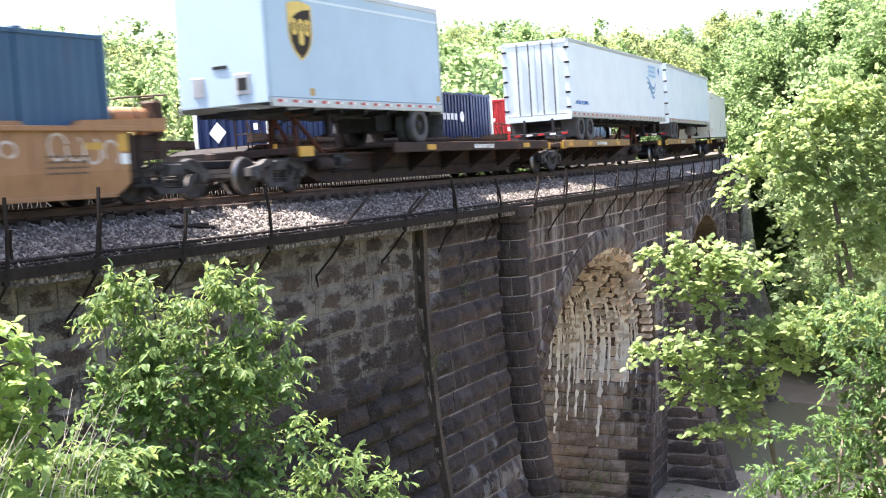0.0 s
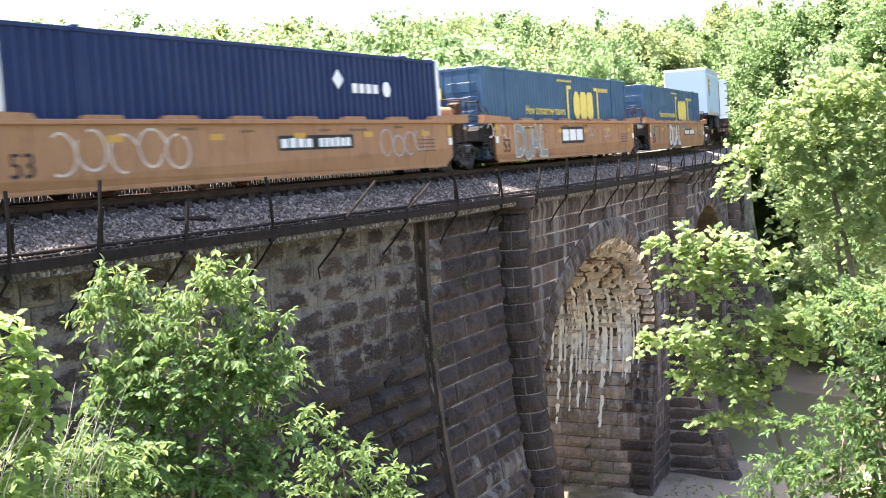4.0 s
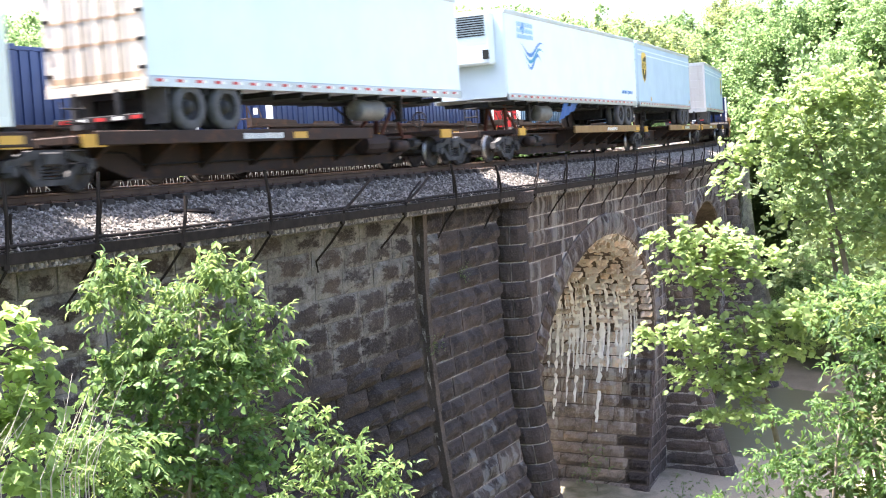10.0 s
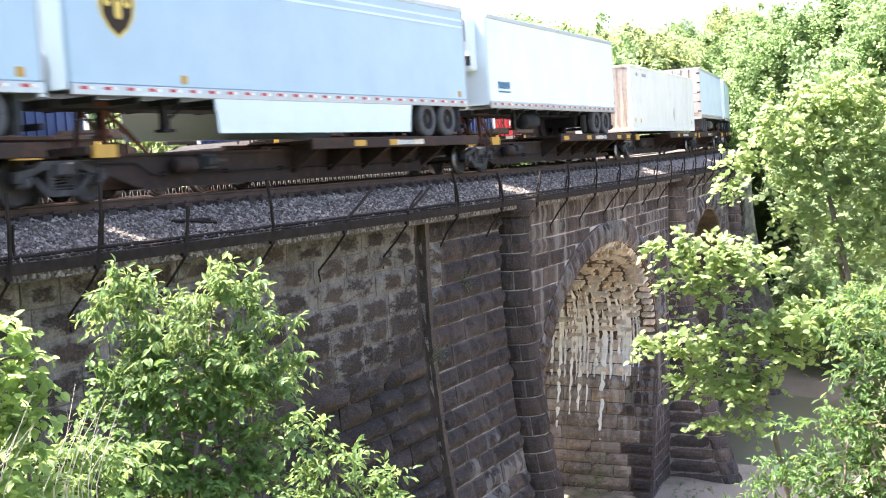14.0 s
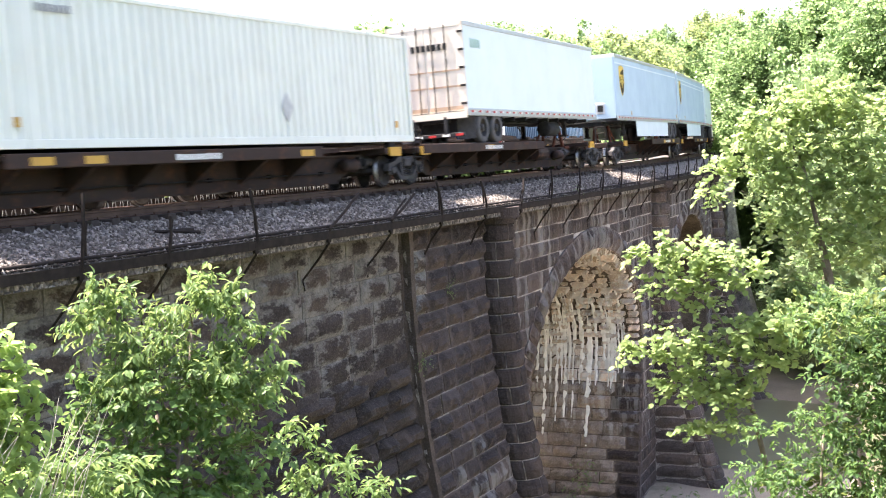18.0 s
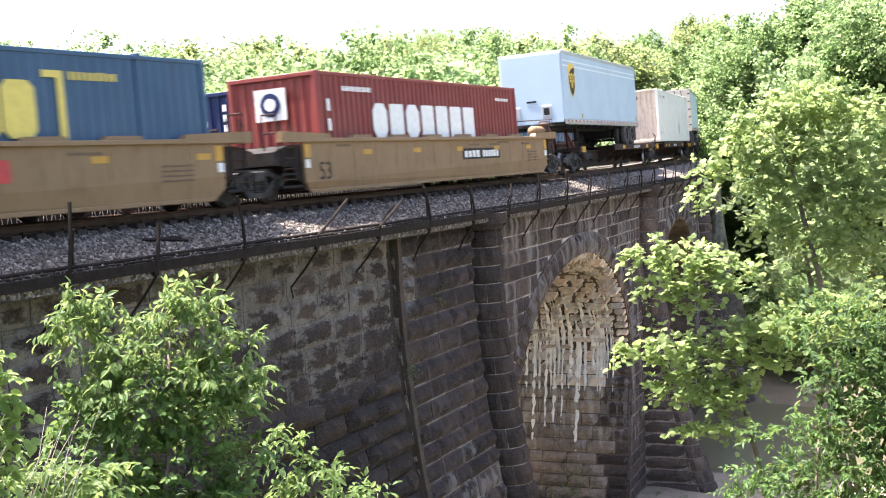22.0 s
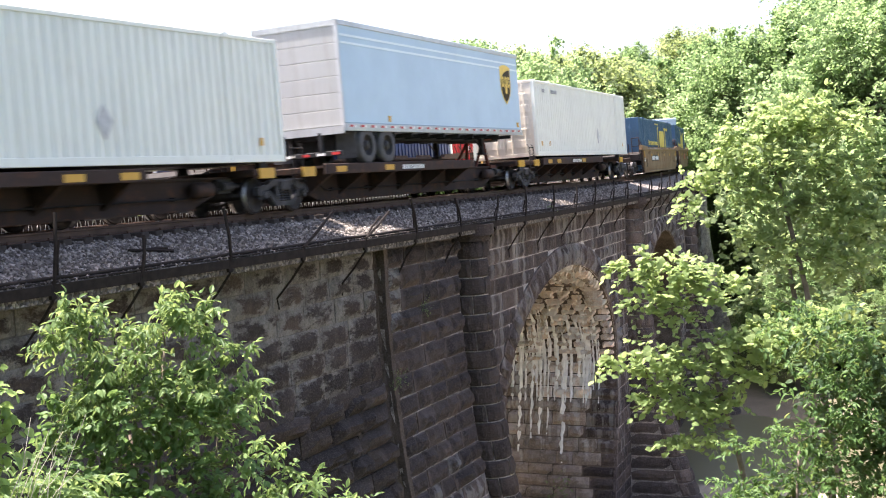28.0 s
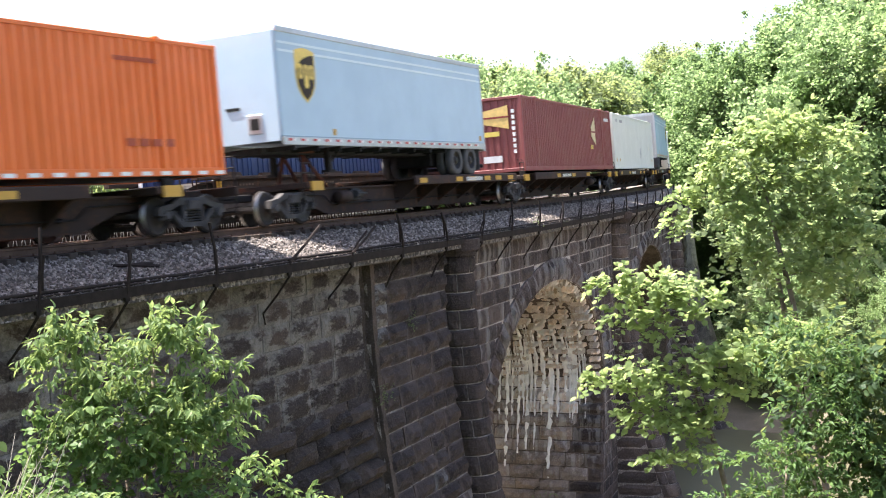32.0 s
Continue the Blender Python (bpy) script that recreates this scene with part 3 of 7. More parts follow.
    return wing, butt, bays, piers


def strip(section, s0, s1, step, canted=False, lat=0.0):
    """A closed cross-section of (offset, height) drawn along the line."""
    m = Mesh()
    n = int(math.ceil((s1 - s0) / step))
    k = len(section)
    for i in range(n + 1):
        s = s0 + (s1 - s0) * i / n
        if canted:
            f = on_track(s, lat)
            m.v += [(f @ Vector((0, a, b)))[:] for a, b in section]
        else:
            m.v += [P(s, a + lat, b)[:] for a, b in section]
    for i in range(n):
        m.f += [(i * k + j, i * k + (j + 1) % k, (i + 1) * k + (j + 1) % k, (i + 1) * k + j) for j in range(k)]
    m.f += [tuple(range(k)), tuple(n * k + j for j in range(k))]
    m.m = [0] * len(m.f)
    return m


TRACK2 = 3.96
RAISE = 0.10          # rail head over the datum
LO, HI = -420.0, 540.0


def build_track():
    bed = [(-2.93, -0.585), (-2.55, -0.46), (-2.0, -0.33), (-1.5, -0.17), (-1.2, -0.1), (1.5, -0.14), (2.4, -0.2), (TRACK2 - 1.5, -0.12), (TRACK2 + 1.5, -0.2), (TRACK2 + 2.9, -0.7), (TRACK2 + 2.9, -0.9), (-2.93, -0.9)]
    m = strip(bed, LO, HI, 3.0)
    b = thing("ballast_bed", "grey crushed-stone ballast along the track", "ballast", kind="structure", mesh=m, material=M_BALLAST)
    rail = [(-0.07, -0.17), (0.07, -0.17), (0.07, -0.155), (0.012, -0.135), (0.012, -0.045), (0.036, -0.035), (0.036, -0.004), (0.026, 0.0), (-0.026, 0.0), (-0.036, -0.004), (-0.036, -0.035), (-0.012, -0.045), (-0.012, -0.135), (-0.07, -0.155)]
    for lat in (0.0, TRACK2):
        for side in (-0.755, 0.755):
            rr = strip([(a + side, h + RAISE) for a, h in rail], LO, HI, 3.0, True, lat)
            for i, f in enumerate(rr.f):
                rr.m[i] = 0
            n = len(rail)
            for i in range(len(rr.f) - 2):
                if i % n == 7:
                    rr.m[i] = 1
            thing("rail", "rusty steel rail with a polished head", "rail", "rails of the two tracks", "structure", mesh=rr, material=[M_RAIL, M_RAILTOP])
    return b


build_river = build_ground()
thing("water", "slow brown river under the viaduct", "river", kind="structure", mesh=build_river, material=M_WATER)
WING, BUTT, BAYS, PIERS = build_viaduct()
BALLAST = build_track()

# ---- the train ----
SPEED, SLOW = 12.944, 0.0021
MOVERS = []          # (thing, its place on the train)
SWAY = []            # plants that stir in the wind
WHEELSETS = []


def wheelset_mesh():
    m = Mesh()
    m.lathe([(0.075, -0.95), (0.085, -0.6), (0.085, 0.6), (0.075, 0.95)], 10)
    for sd in (-1, 1):
        prof = [(0.1, -0.10), (0.14, -0.07), (0.32, -0.015), (0.36, -0.055), (0.415, -0.06), (0.42, 0.03), (0.445, 0.045), (0.445, 0.065), (0.36, 0.065), (0.32, 0.03), (0.14, 0.05), (0.1, 0.06)]
        o = len(m.f)
        m.lathe([(r, sd * (0.775 - h)) for r, h in prof], 28)
        for i in range(o + 4 * 28, o + 5 * 28):
            m.m[i] = 1
        for j in range(4):
            a = math.pi * j / 2
            m.lathe([(0.0, sd * 0.80), (0.022, sd * 0.80), (0.022, sd * 0.76)], 6, "Y", (0.23 * math.cos(a), 0, 0.23 * math.sin(a)), 1)
    return m.make("wheelset", [M_WHEEL, M_TREAD], True)


def truck_mesh():
    m = Mesh()
    for sd in (-1, 1):
        y0, y1 = (0.94, 1.1) if sd > 0 else (-1.1, -0.94)
        # cast side frame: pedestals over the boxes, a top member and a bellied bottom member
        m.prism([(-1.13, 0.42), (-1.1, 0.60), (-0.7, 0.66), (-0.45, 0.78), (0.45, 0.78), (0.7, 0.66), (1.1, 0.60), (1.13, 0.42), (0.95, 0.40), (0.92, 0.52), (0.72, 0.53), (0.42, 0.63), (-0.42, 0.63), (-0.72, 0.53), (-0.92, 0.52), (-0.95, 0.40)], y0, y1)
        m.prism([(-0.74, 0.54), (-0.62, 0.50), (-0.34, 0.25), (0.34, 0.25), (0.62, 0.50), (0.74, 0.54), (0.66, 0.40), (0.42, 0.14), (-0.42, 0.14), (-0.66, 0.40)], y0, y1)
        for x in (-0.3, 0.3):
            m.box(x - 0.045, x + 0.045, y0, y1, 0.24, 0.66)
        for x in (-0.17, 0.0, 0.17):
            for k in range(5):
                m.lathe([(0.06, 0.26 + 0.06 * k), (0.085, 0.275 + 0.06 * k), (0.06, 0.3 + 0.06 * k)], 8, "Z", (x, sd * 1.02, 0))
        for x in (-0.89, 0.89):
            m.box(x - 0.14, x + 0.14, y0 - 0.02 * sd, y1 + 0.04 * sd if sd > 0 else y1, 0.30, 0.55, 0, 0.03)
            m.lathe([(0.0, sd * 1.16), (0.09, sd * 1.16), (0.11, sd * 1.13), (0.11, sd * 1.0)], 12, "Y", (x, 0, 0.42))
    m.box(-0.22, 0.22, -1.18, 1.18, 0.50, 0.74, 0, 0.03)
    for x in (-1.25, 1.25):
        m.box(x - 0.05, x + 0.05, -0.8, 0.8, 0.42, 0.5)
    return m.make("truck", M_TRUCK)


WHEELSET, TRUCK = wheelset_mesh(), truck_mesh()


def add_truck(car, x):
    t = part("truck", TRUCK, None, car, "dusty cast-steel truck", Matrix.Translation((x, 0, RAISE)))
    for dx in (-0.89, 0.89):
        w = part("wheelset", WHEELSET, None, t, "", Matrix.Translation((dx, 0, 0.42)))
        WHEELSETS.append((w, dx))


def hitch(car, x, d):
    """Trailer hitch: a raised plate on two slanted legs; d is the way it leans."""
    m = Mesh()
    for y in (-0.42, 0.42):
        m.tube([(x, y, 0.95), (x + 0.12 * d, y * 0.7, 1.95)], 0.07, 6)
        m.tube([(x + 1.25 * d, y, 0.95), (x + 0.2 * d, y * 0.7, 1.85)], 0.055, 6)
    m.box(x - 0.35, x + 0.45, -0.5, 0.5, 1.93, 2.03, 0, 0.02)
    m.box(x - 0.25, x + 0.25, -0.6, 0.6, 0.93, 1.03)
    part("trailer_hitch", m, M_HITCH, car, "rust-red folding trailer hitch")


def bars(mesh, x0, x1, y, z0, z1, n, seed, mat=0, fill=0.72):
    """A row of plain bars in place of small writing."""
    r = random.Random(seed)
    w = (x1 - x0) / n
    for i in range(n):
        mesh.box(x0 + w * i, x0 + w * (i + fill), y - 0.006, y, z0, z1 - (z1 - z0) * 0.12 * r.random(), mat)


def spine_car(u0, u1, plat, last=False, load="trailer", nose=0, color=None, hose=False):
    """One platform of an articulated spine car: a deep centre sill, a wheel deck with yellow edges, arms and a truck at its rear end."""
    c, h = (u0 + u1) / 2, (u1 - u0) / 2
    car = thing("spine_car", "rust-brown articulated spine car with worn yellow deck edges", "railcar", "spine cars of the train")
    rail_col = color or M_YELLOW
    m = Mesh()
    m.prism([(-h + 0.5, 0.95), (-h + 0.5, 0.72), (-h + 1.7, 0.64), (-h + 2.7, 0.3), (h - 2.7, 0.3), (h - 1.7, 0.64), (h - 0.5, 0.72), (h - 0.5, 0.95)], -0.46, 0.46)
    m.box(-h + 2.7, h - 2.7, -0.56, 0.56, 0.27, 0.31)
    m.box(-h + 0.3, h - 0.3, -0.55, 0.55, 0.95, 1.0)
    part("centre_sill", m, M_SPINE if color else M_SILL, car)
    x0, x1 = -h + plat[0] * 2 * h, -h + plat[1] * 2 * h
    deck = Mesh()
    deck.box(x0, x1, -1.30, 1.30, 1.10, 1.16)
    part("wheel_deck", deck, M_SPINE, car)
    for sd in (-1, 1):
        e = Mesh()
        ya, yb = (1.26, 1.36) if sd > 0 else (-1.36, -1.26)
        e.box(x0, x1, ya, yb, 0.93, 1.20, 0, 0.015)
        r = random.Random(int(u0) + 7)
        n = int((x1 - x0) / 1.3)
        for i in range(n):
            if r.random() < 0.35:
                xa = x0 + (i + 0.2 + 0.3 * r.random()) * (x1 - x0) / n
                e.box(xa, xa + 0.55, min(ya, yb) - 0.004, max(ya, yb) + 0.004, 0.98, 1.13, 1)
        lab = x0 + (x1 - x0) * 0.45
        bars(e, lab, lab + 1.5, -1.364, 0.99, 1.12, 9, int(u0), 2)
        if sd > 0:
            bars(e, lab, lab + 1.5, 1.37, 0.99, 1.12, 9, int(u0), 2)
        part("side_sill", e, [rail_col, M_STRIPE, M_TXT], car, "worn yellow side sill")
    k = 6
    for i in range(k):
        x = x0 + 0.4 + (x1 - x0 - 0.8) * i / (k - 1)
        for sd in (-1, 1):
            a = Mesh()
            a.add([(x - 0.05, sd * 0.45, 0.4), (x + 0.05, sd * 0.45, 0.4), (x + 0.05, sd * 0.45, 1.1), (x - 0.05, sd * 0.45, 1.1), (x - 0.05, sd * 1.28, 0.93), (x + 0.05, sd * 1.28, 0.93), (x + 0.05, sd * 1.28, 1.1), (x - 0.05, sd * 1.28, 1.1)],
                  [(0, 1, 2, 3), (4, 5, 6, 7), (0, 1, 5, 4), (1, 2, 6, 5), (2, 3, 7, 6), (3, 0, 4, 7)])
            part("deck_arm", a, M_SPINE, car)
    for x in (-h + 0.9, h - 0.9):
        b = Mesh()
        b.box(x - 0.45, x + 0.45, -1.28, 1.28, 0.96, 1.12, 0, 0.02)
        b.box(x - 0.3, x + 0.3, -1.33, -1.27, 0.9, 1.14, 1)
        part("end_saddle", b, [M_SPINE, M_STRIPE], car)
    if load == "container":
        for x in (-h + 0.9, h - 0.9):
            for sd in (-1, 1):
                q = Mesh()
                q.box(x - 0.15, x + 0.15, sd * 1.15 - 0.09, sd * 1.15 + 0.09, 1.12, 1.3, 0, 0.02)
                part("container_pedestal", q, M_GRIME, car)
    else:
        hitch(car, (h - 1.9) if nose > 0 else (-h + 1.9), -1 if nose > 0 else 1)
    if hose:
        q = Mesh()
        q.lathe([(0.0, -0.55), (0.22, -0.55), (0.26, -0.4), (0.26, 0.4), (0.22, 0.55), (0.0, 0.55)], 12, "X", (x1 + 1.0, -0.75, 0.8))
        part("air_tank", q, M_SPINE, car)
    # ladder, steps and brake gear at the rear end
    g = Mesh()
    for x in (-h + 0.25, -h + 0.75):
        g.tube([(x, -1.25, 0.5), (x, -1.25, 1.6), (x + 0.05, -1.15, 1.72)], 0.02, 5)
    for z in (0.62, 0.85, 1.35, 1.6):
        g.tube([(-h + 0.25, -1.25, z), (-h + 0.75, -1.25, z)], 0.016, 5)
    part("ladder", g, M_GRIME, car)
    # brake gear: train pipe with its brackets, a reservoir and a cylinder hung on the sill
    g = Mesh()
    g.tube([(-h + 0.6, -0.52, 0.84), (-h + 2.6, -0.52, 0.8), (-h + 3.0, -0.56, 0.55), (h - 3.0, -0.56, 0.55), (h - 2.6, -0.52, 0.8), (h - 0.6, -0.52, 0.84)], 0.022, 6)
    for i in range(6):
        x = -h + 3.4 + (2 * h - 6.8) * i / 5
        g.box(x - 0.03, x + 0.03, -0.58, -0.46, 0.51, 0.6)
    part("train_pipe", g, M_GRIME, car)
    xb = (x1 + h) / 2 if h - x1 > x0 + h else (x0 - h) / 2
    g = Mesh()
    g.lathe([(0.0, -0.34), (0.13, -0.34), (0.17, -0.28), (0.17, 0.28), (0.13, 0.34), (0.0, 0.34)], 12, "X", (xb, -0.68, 0.72))
    part("brake_reservoir", g, M_SPINE, car, smooth=True)
    g = Mesh()
    g.lathe([(0.0, -0.2), (0.11, -0.2), (0.11, 0.16), (0.04, 0.2), (0.04, 0.5), (0.0, 0.5)], 10, "X", (xb + 0.95, -0.66, 0.78))
    g.box(xb + 0.7, xb + 1.2, -0.6, -0.46, 0.62, 0.94)
    part("brake_cylinder", g, M_TRUCK, car)
    # end gear where the car couples to another: platform, corner posts, hoses and coupler
    for d in (1,) if last else ():
        xe = d * h
        g = Mesh()
        g.box(min(xe, xe + 1.5 * d), max(xe, xe + 1.5 * d), -0.3, 0.3, 0.78, 1.06, 0, 0.03)
        g.box(min(xe + 1.35 * d, xe + 1.45 * d), max(xe + 1.35 * d, xe + 1.45 * d), -1.3, 1.3, 0.86, 1.08, 0, 0.02)
        part("end_platform", g, M_SPINE, car)
        g = Mesh()
        for y in (-1.24, -0.82):
            g.tube([(xe + 1.4 * d, y, 0.45), (xe + 1.4 * d, y, 1.78)], 0.024, 6)
        for z in (0.5, 0.78, 1.24, 1.5, 1.76):
            g.tube([(xe + 1.4 * d, -1.24, z), (xe + 1.4 * d, -0.82, z)], 0.02, 6)
        part("end_ladder", g, M_GRIME, car)
        g = Mesh()
        g.box(min(xe + 1.5 * d, xe + 1.95 * d), max(xe + 1.5 * d, xe + 1.95 * d), -0.14, 0.14, 0.76, 1.02, 0, 0.04)
        g.box(min(xe + 1.85 * d, xe + 2.1 * d), max(xe + 1.85 * d, xe + 2.1 * d), -0.2, 0.16, 0.72, 1.04, 0, 0.05)
        part("coupler", g, M_TRUCK, car)
        g = Mesh()
        g.tube([(xe + 1.45 * d, -0.4, 0.8), (xe + 1.6 * d, -0.42, 0.5), (xe + 1.8 * d, -0.38, 0.42), (xe + 2.0 * d, -0.3, 0.5)], 0.03, 6)
        part("brake_hose", g, M_RUBBER, car, smooth=True)
        g = Mesh()
        g.lathe([(0.22, -0.02), (0.25, -0.02), (0.25, 0.02), (0.22, 0.02), (0.22, -0.02)], 16, "X", (xe + 1.3 * d, 0.7, 1.55))
        g.tube([(xe + 1.3 * d, 0.48, 1.55), (xe + 1.3 * d, 0.92, 1.55)], 0.015, 5)
        g.tube([(xe + 1.3 * d, 0.7, 1.06), (xe + 1.3 * d, 0.7, 1.78)], 0.02, 5)
        part("brake_wheel", g, M_GRIME, car)
    add_truck(car, -h)
    if last:
        add_truck(car, h)
    cp = Mesh()
    cp.box(-h - 1.9, -h - 0.3, -0.12, 0.12, 0.72, 0.92, 0, 0.03)
    part("drawbar", cp, M_GRIME, car)
    MOVERS.append((car, c))
    return car


def scribble(car, x0, x1, y, z0, z1, mat, seed, loops=5, width=0.07):
    """Sprayed paint: a looping ribbon, no letters."""
    r = random.Random(seed)
    m = Mesh()
    for k in range(loops):
        cx, rx = x0 + (k + 0.5) * (x1 - x0) / loops, (x1 - x0) / loops * 0.55
        cz, rz = (z0 + z1) / 2 + (r.random() - 0.5) * 0.15, (z1 - z0) / 2 * (0.7 + 0.3 * r.random())
        a0, n, turn = r.random() * 6.28, 16, 4.0 + 2.2 * r.random()
        pts = [(cx + rx * math.cos(a0 + turn * i / n) * (1 - 0.3 * i / n), cz + rz * math.sin(a0 + turn * i / n)) for i in range(n + 1)]
        v = []
        for i, (x, z) in enumerate(pts):
            (xa, za), (xb, zb) = pts[max(0, i - 1)], pts[min(n, i + 1)]
            p = Vector((za - zb, xb - xa)).normalized() * width / 2
            v += [(x - p.x, y, z - p.y), (x + p.x, y, z + p.y)]
        m.add(v, [(2 * i, 2 * i + 2, 2 * i + 3, 2 * i + 1) for i in range(n)])
    tagged(part("graffiti", m, mat, car, "sprayed graffiti scrawl"), kind="stuff")


def well_car(u0, u1, mat, last=False, seed=0, brake=False, number=None, owner=None, tagger=None, scrawl=()):
    """One unit of an articulated well car: a tub of plate sides that drops between its trucks."""
    c, h = (u0 + u1) / 2, (u1 - u0) / 2
    car = thing("well_car", "weathered ochre double-stack well car with scrawled sides", "railcar", "well cars of the train")
    a, b = h - 1.55, h - 0.55           # ends of the tub below and of the top chord
    for sd in (-1, 1):
        y0, y1 = (1.38, 1.46) if sd > 0 else (-1.46, -1.38)
        m = Mesh()
        m.box(-a, a, y0, y1, 0.76, 1.46)
        yi = -0.075 * sd        # the plate folds inwards below
        m.add([(-a, y0, 0.76), (a, y0, 0.76), (a, y0, 0.5), (a - 0.25, y0 + yi, 0.3), (-a + 0.25, y0 + yi, 0.3), (-a, y0, 0.5), (-a, y1, 0.76), (a, y1, 0.76), (a, y1, 0.5), (a - 0.25, y1 + yi, 0.3), (-a + 0.25, y1 + yi, 0.3), (-a, y1, 0.5)],
              [(0, 5, 4, 3, 2, 1), (6, 7, 8, 9, 10, 11), (1, 2, 8, 7), (2, 3, 9, 8), (3, 4, 10, 9), (4, 5, 11, 10), (5, 0, 6, 11)])
        for i in range(1, 14):
            x = -a + 2 * a * i / 14
            m.box(x - 0.012, x + 0.012, y0 - 0.008 if sd < 0 else y1, y0 if sd < 0 else y1 + 0.008, 0.77, 1.38)
        part("side_wall", m, mat, car)
        m = Mesh()
        yo = 0.02 * sd
        m.box(-b, b, y0 - 0.06 + yo, y1 + 0.06 + yo, 1.46, 1.56, 0, 0.015)
        for x in (-1, 1):
            m.prism([(x * b, 1.56), (x * (b - 2.3), 1.56), (x * (b - 2.2), 1.66), (x * b, 1.72)], y0 - 0.05 + yo, y1 + 0.05 + yo)
        part("top_chord", m, mat, car)
        m = Mesh()
        m.box(-a + 0.3, a - 0.3, y0 - 0.03 - 0.07 * sd, y1 + 0.03 - 0.07 * sd, 0.24, 0.33, 0, 0.015)
        for i in range(6 if sd < 0 else 0):       # load guides on the top chord
            x = -b + 4.0 + (2 * b - 8.0) * i / 5
            q = Mesh()
            q.prism([(x - 0.55, 1.56), (x + 0.55, 1.56), (x + 0.47, 1.64), (x - 0.47, 1.64)], y0 - 0.02, y1 + 0.05)
            part("load_guide", q, mat, car)
        part("bottom_chord", m, mat, car)
    m = Mesh()
    m.box(-a + 0.2, a - 0.2, -1.38, 1.38, 0.26, 0.32)
    part("well_floor", m, M_GRIME, car)
    for d in (-1, 1):
        m = Mesh()
        m.prism([(d * a, 0.45), (d * a, 1.4), (d * (a + 0.6), 1.4), (d * (a + 1.2), 1.25), (d * (a + 1.2), 0.95), (d * (a + 0.5), 0.9)], -1.36, 1.36)
        m.box(min(d * (a + 0.1), d * (a + 1.5)), max(d * (a + 0.1), d * (a + 1.5)), -0.4, 0.4, 0.8, 1.1)
        part("end_platform", m, M_GRIME if d < 0 else M_SPINE, car)
        m = Mesh()
        m.box(min(d * (a - 0.12), d * (a - 0.04)), max(d * (a - 0.12), d * (a - 0.04)), -1.37, 1.37, 0.34, 1.44)
        part("end_bulkhead", m, M_SPINE, car)
        m = Mesh()
        for y in (-1.34, -0.95):
            m.tube([(d * (a + 0.95), y, 1.2), (d * (a + 0.95), y, 2.15)], 0.024, 5)
        m.tube([(d * (a + 0.95), -1.34, 2.13), (d * (a + 0.95), -0.95, 2.13)], 0.024, 5)
        m.tube([(d * (a + 0.95), -1.34, 1.7), (d * (a + 0.95), -0.95, 1.7)], 0.02, 5)
        part("hand_rail", m, M_SPINE, car)
        m = Mesh()
        m.box(min(d * (a + 0.1), d * (a + 1.0)), max(d * (a + 0.1), d * (a + 1.0)), -1.42, -1.3, 0.4, 0.46)
        m.box(min(d * (a + 0.1), d * (a + 1.0)), max(d * (a + 0.1), d * (a + 1.0)), -1.42, -1.3, 0.7, 0.75)
        part("step", m, M_GRIME, car)
        g = Mesh()
        for x in (a + 0.35, a + 0.85):
            g.tube([(d * x, -1.4, 0.55), (d * x, -1.4, 1.75), (d * x, -1.3, 2.0)], 0.022, 5)
        for z in (0.6, 0.85, 1.1, 1.35, 1.6):
            g.tube([(d * (a + 0.35), -1.4, z), (d * (a + 0.85), -1.4, z)], 0.018, 5)
        part("ladder", g, M_SPINE, car)
        q = Mesh()
        q.box(min(d * (a - 0.28), d * (a - 0.02)), max(d * (a - 0.28), d * (a - 0.02)), -1.475, -1.46, 1.1, 1.42, 0)
        q.box(min(d * (a - 0.22), d * (a - 0.02)), max(d * (a - 0.22), d * (a - 0.02)), -1.475, -1.46, 0.85, 1.05, 1)
        part("reflector", q, [M_STRIPE, M_TXT], car, "yellow reflector panel")
    letters("53", 0.62, M_BLACK, car, Matrix.Translation((-a + 0.95, -1.47, 0.55)), "number")
    r = random.Random(seed + 5)
    for i in range(6):
        x = -a + 3.0 + 3.05 * i
        if x > a - 0.6:
            break
        m = Mesh()
        m.box(x, x + 0.46, -1.468, -1.46, 1.13, 1.26)
        part("reflector", m, M_STRIPE, car, "yellow reflector strip")
    if number:
        q0, q1 = number[0] - c, number[1] - c
        m = Mesh()
        m.box(q0, q1, -1.466, -1.46, 0.86, 1.2, 0)
        bars(m, q0 + 0.12, q0 + 0.45 * (q1 - q0), -1.468, 0.92, 1.14, 4, seed, 1, 0.76)
        bars(m, q0 + 0.52 * (q1 - q0), q1 - 0.1, -1.468, 0.92, 1.14, 6, seed + 1, 1, 0.76)
        tagged(part("car_number", m, [M_BLACK, M_TXT], car, "dark panel with white number bars"), kind="stuff")
    if owner:
        q0, q1, col = owner[0] - c, owner[1] - c, owner[2]
        m = Mesh()
        if col == 1:
            m.box(q0, q1, -1.466, -1.46, 0.74, 1.34, 0)
        for k in range(3):
            x = q0 + 0.12 + (q1 - q0 - 0.2) * k / 3
            w = (q1 - q0 - 0.2) / 3 * 0.86
            m.box(x, x + w, -1.47, -1.466, 0.84, 1.24, col)
        tagged(part("owner_mark", m, [M_BLACK, M_TXT, M_RED], car), kind="stuff")
    m = Mesh()
    for i in range(5):          # rows of small stencils
        x = -a + 1.2 + (2 * a - 3.0) * r.random()
        bars(m, x, x + 0.5 + 0.5 * r.random(), -1.464, 1.28 + 0.06 * (i % 2), 1.34 + 0.06 * (i % 2), 5, seed + 30 + i, 0, 0.6)
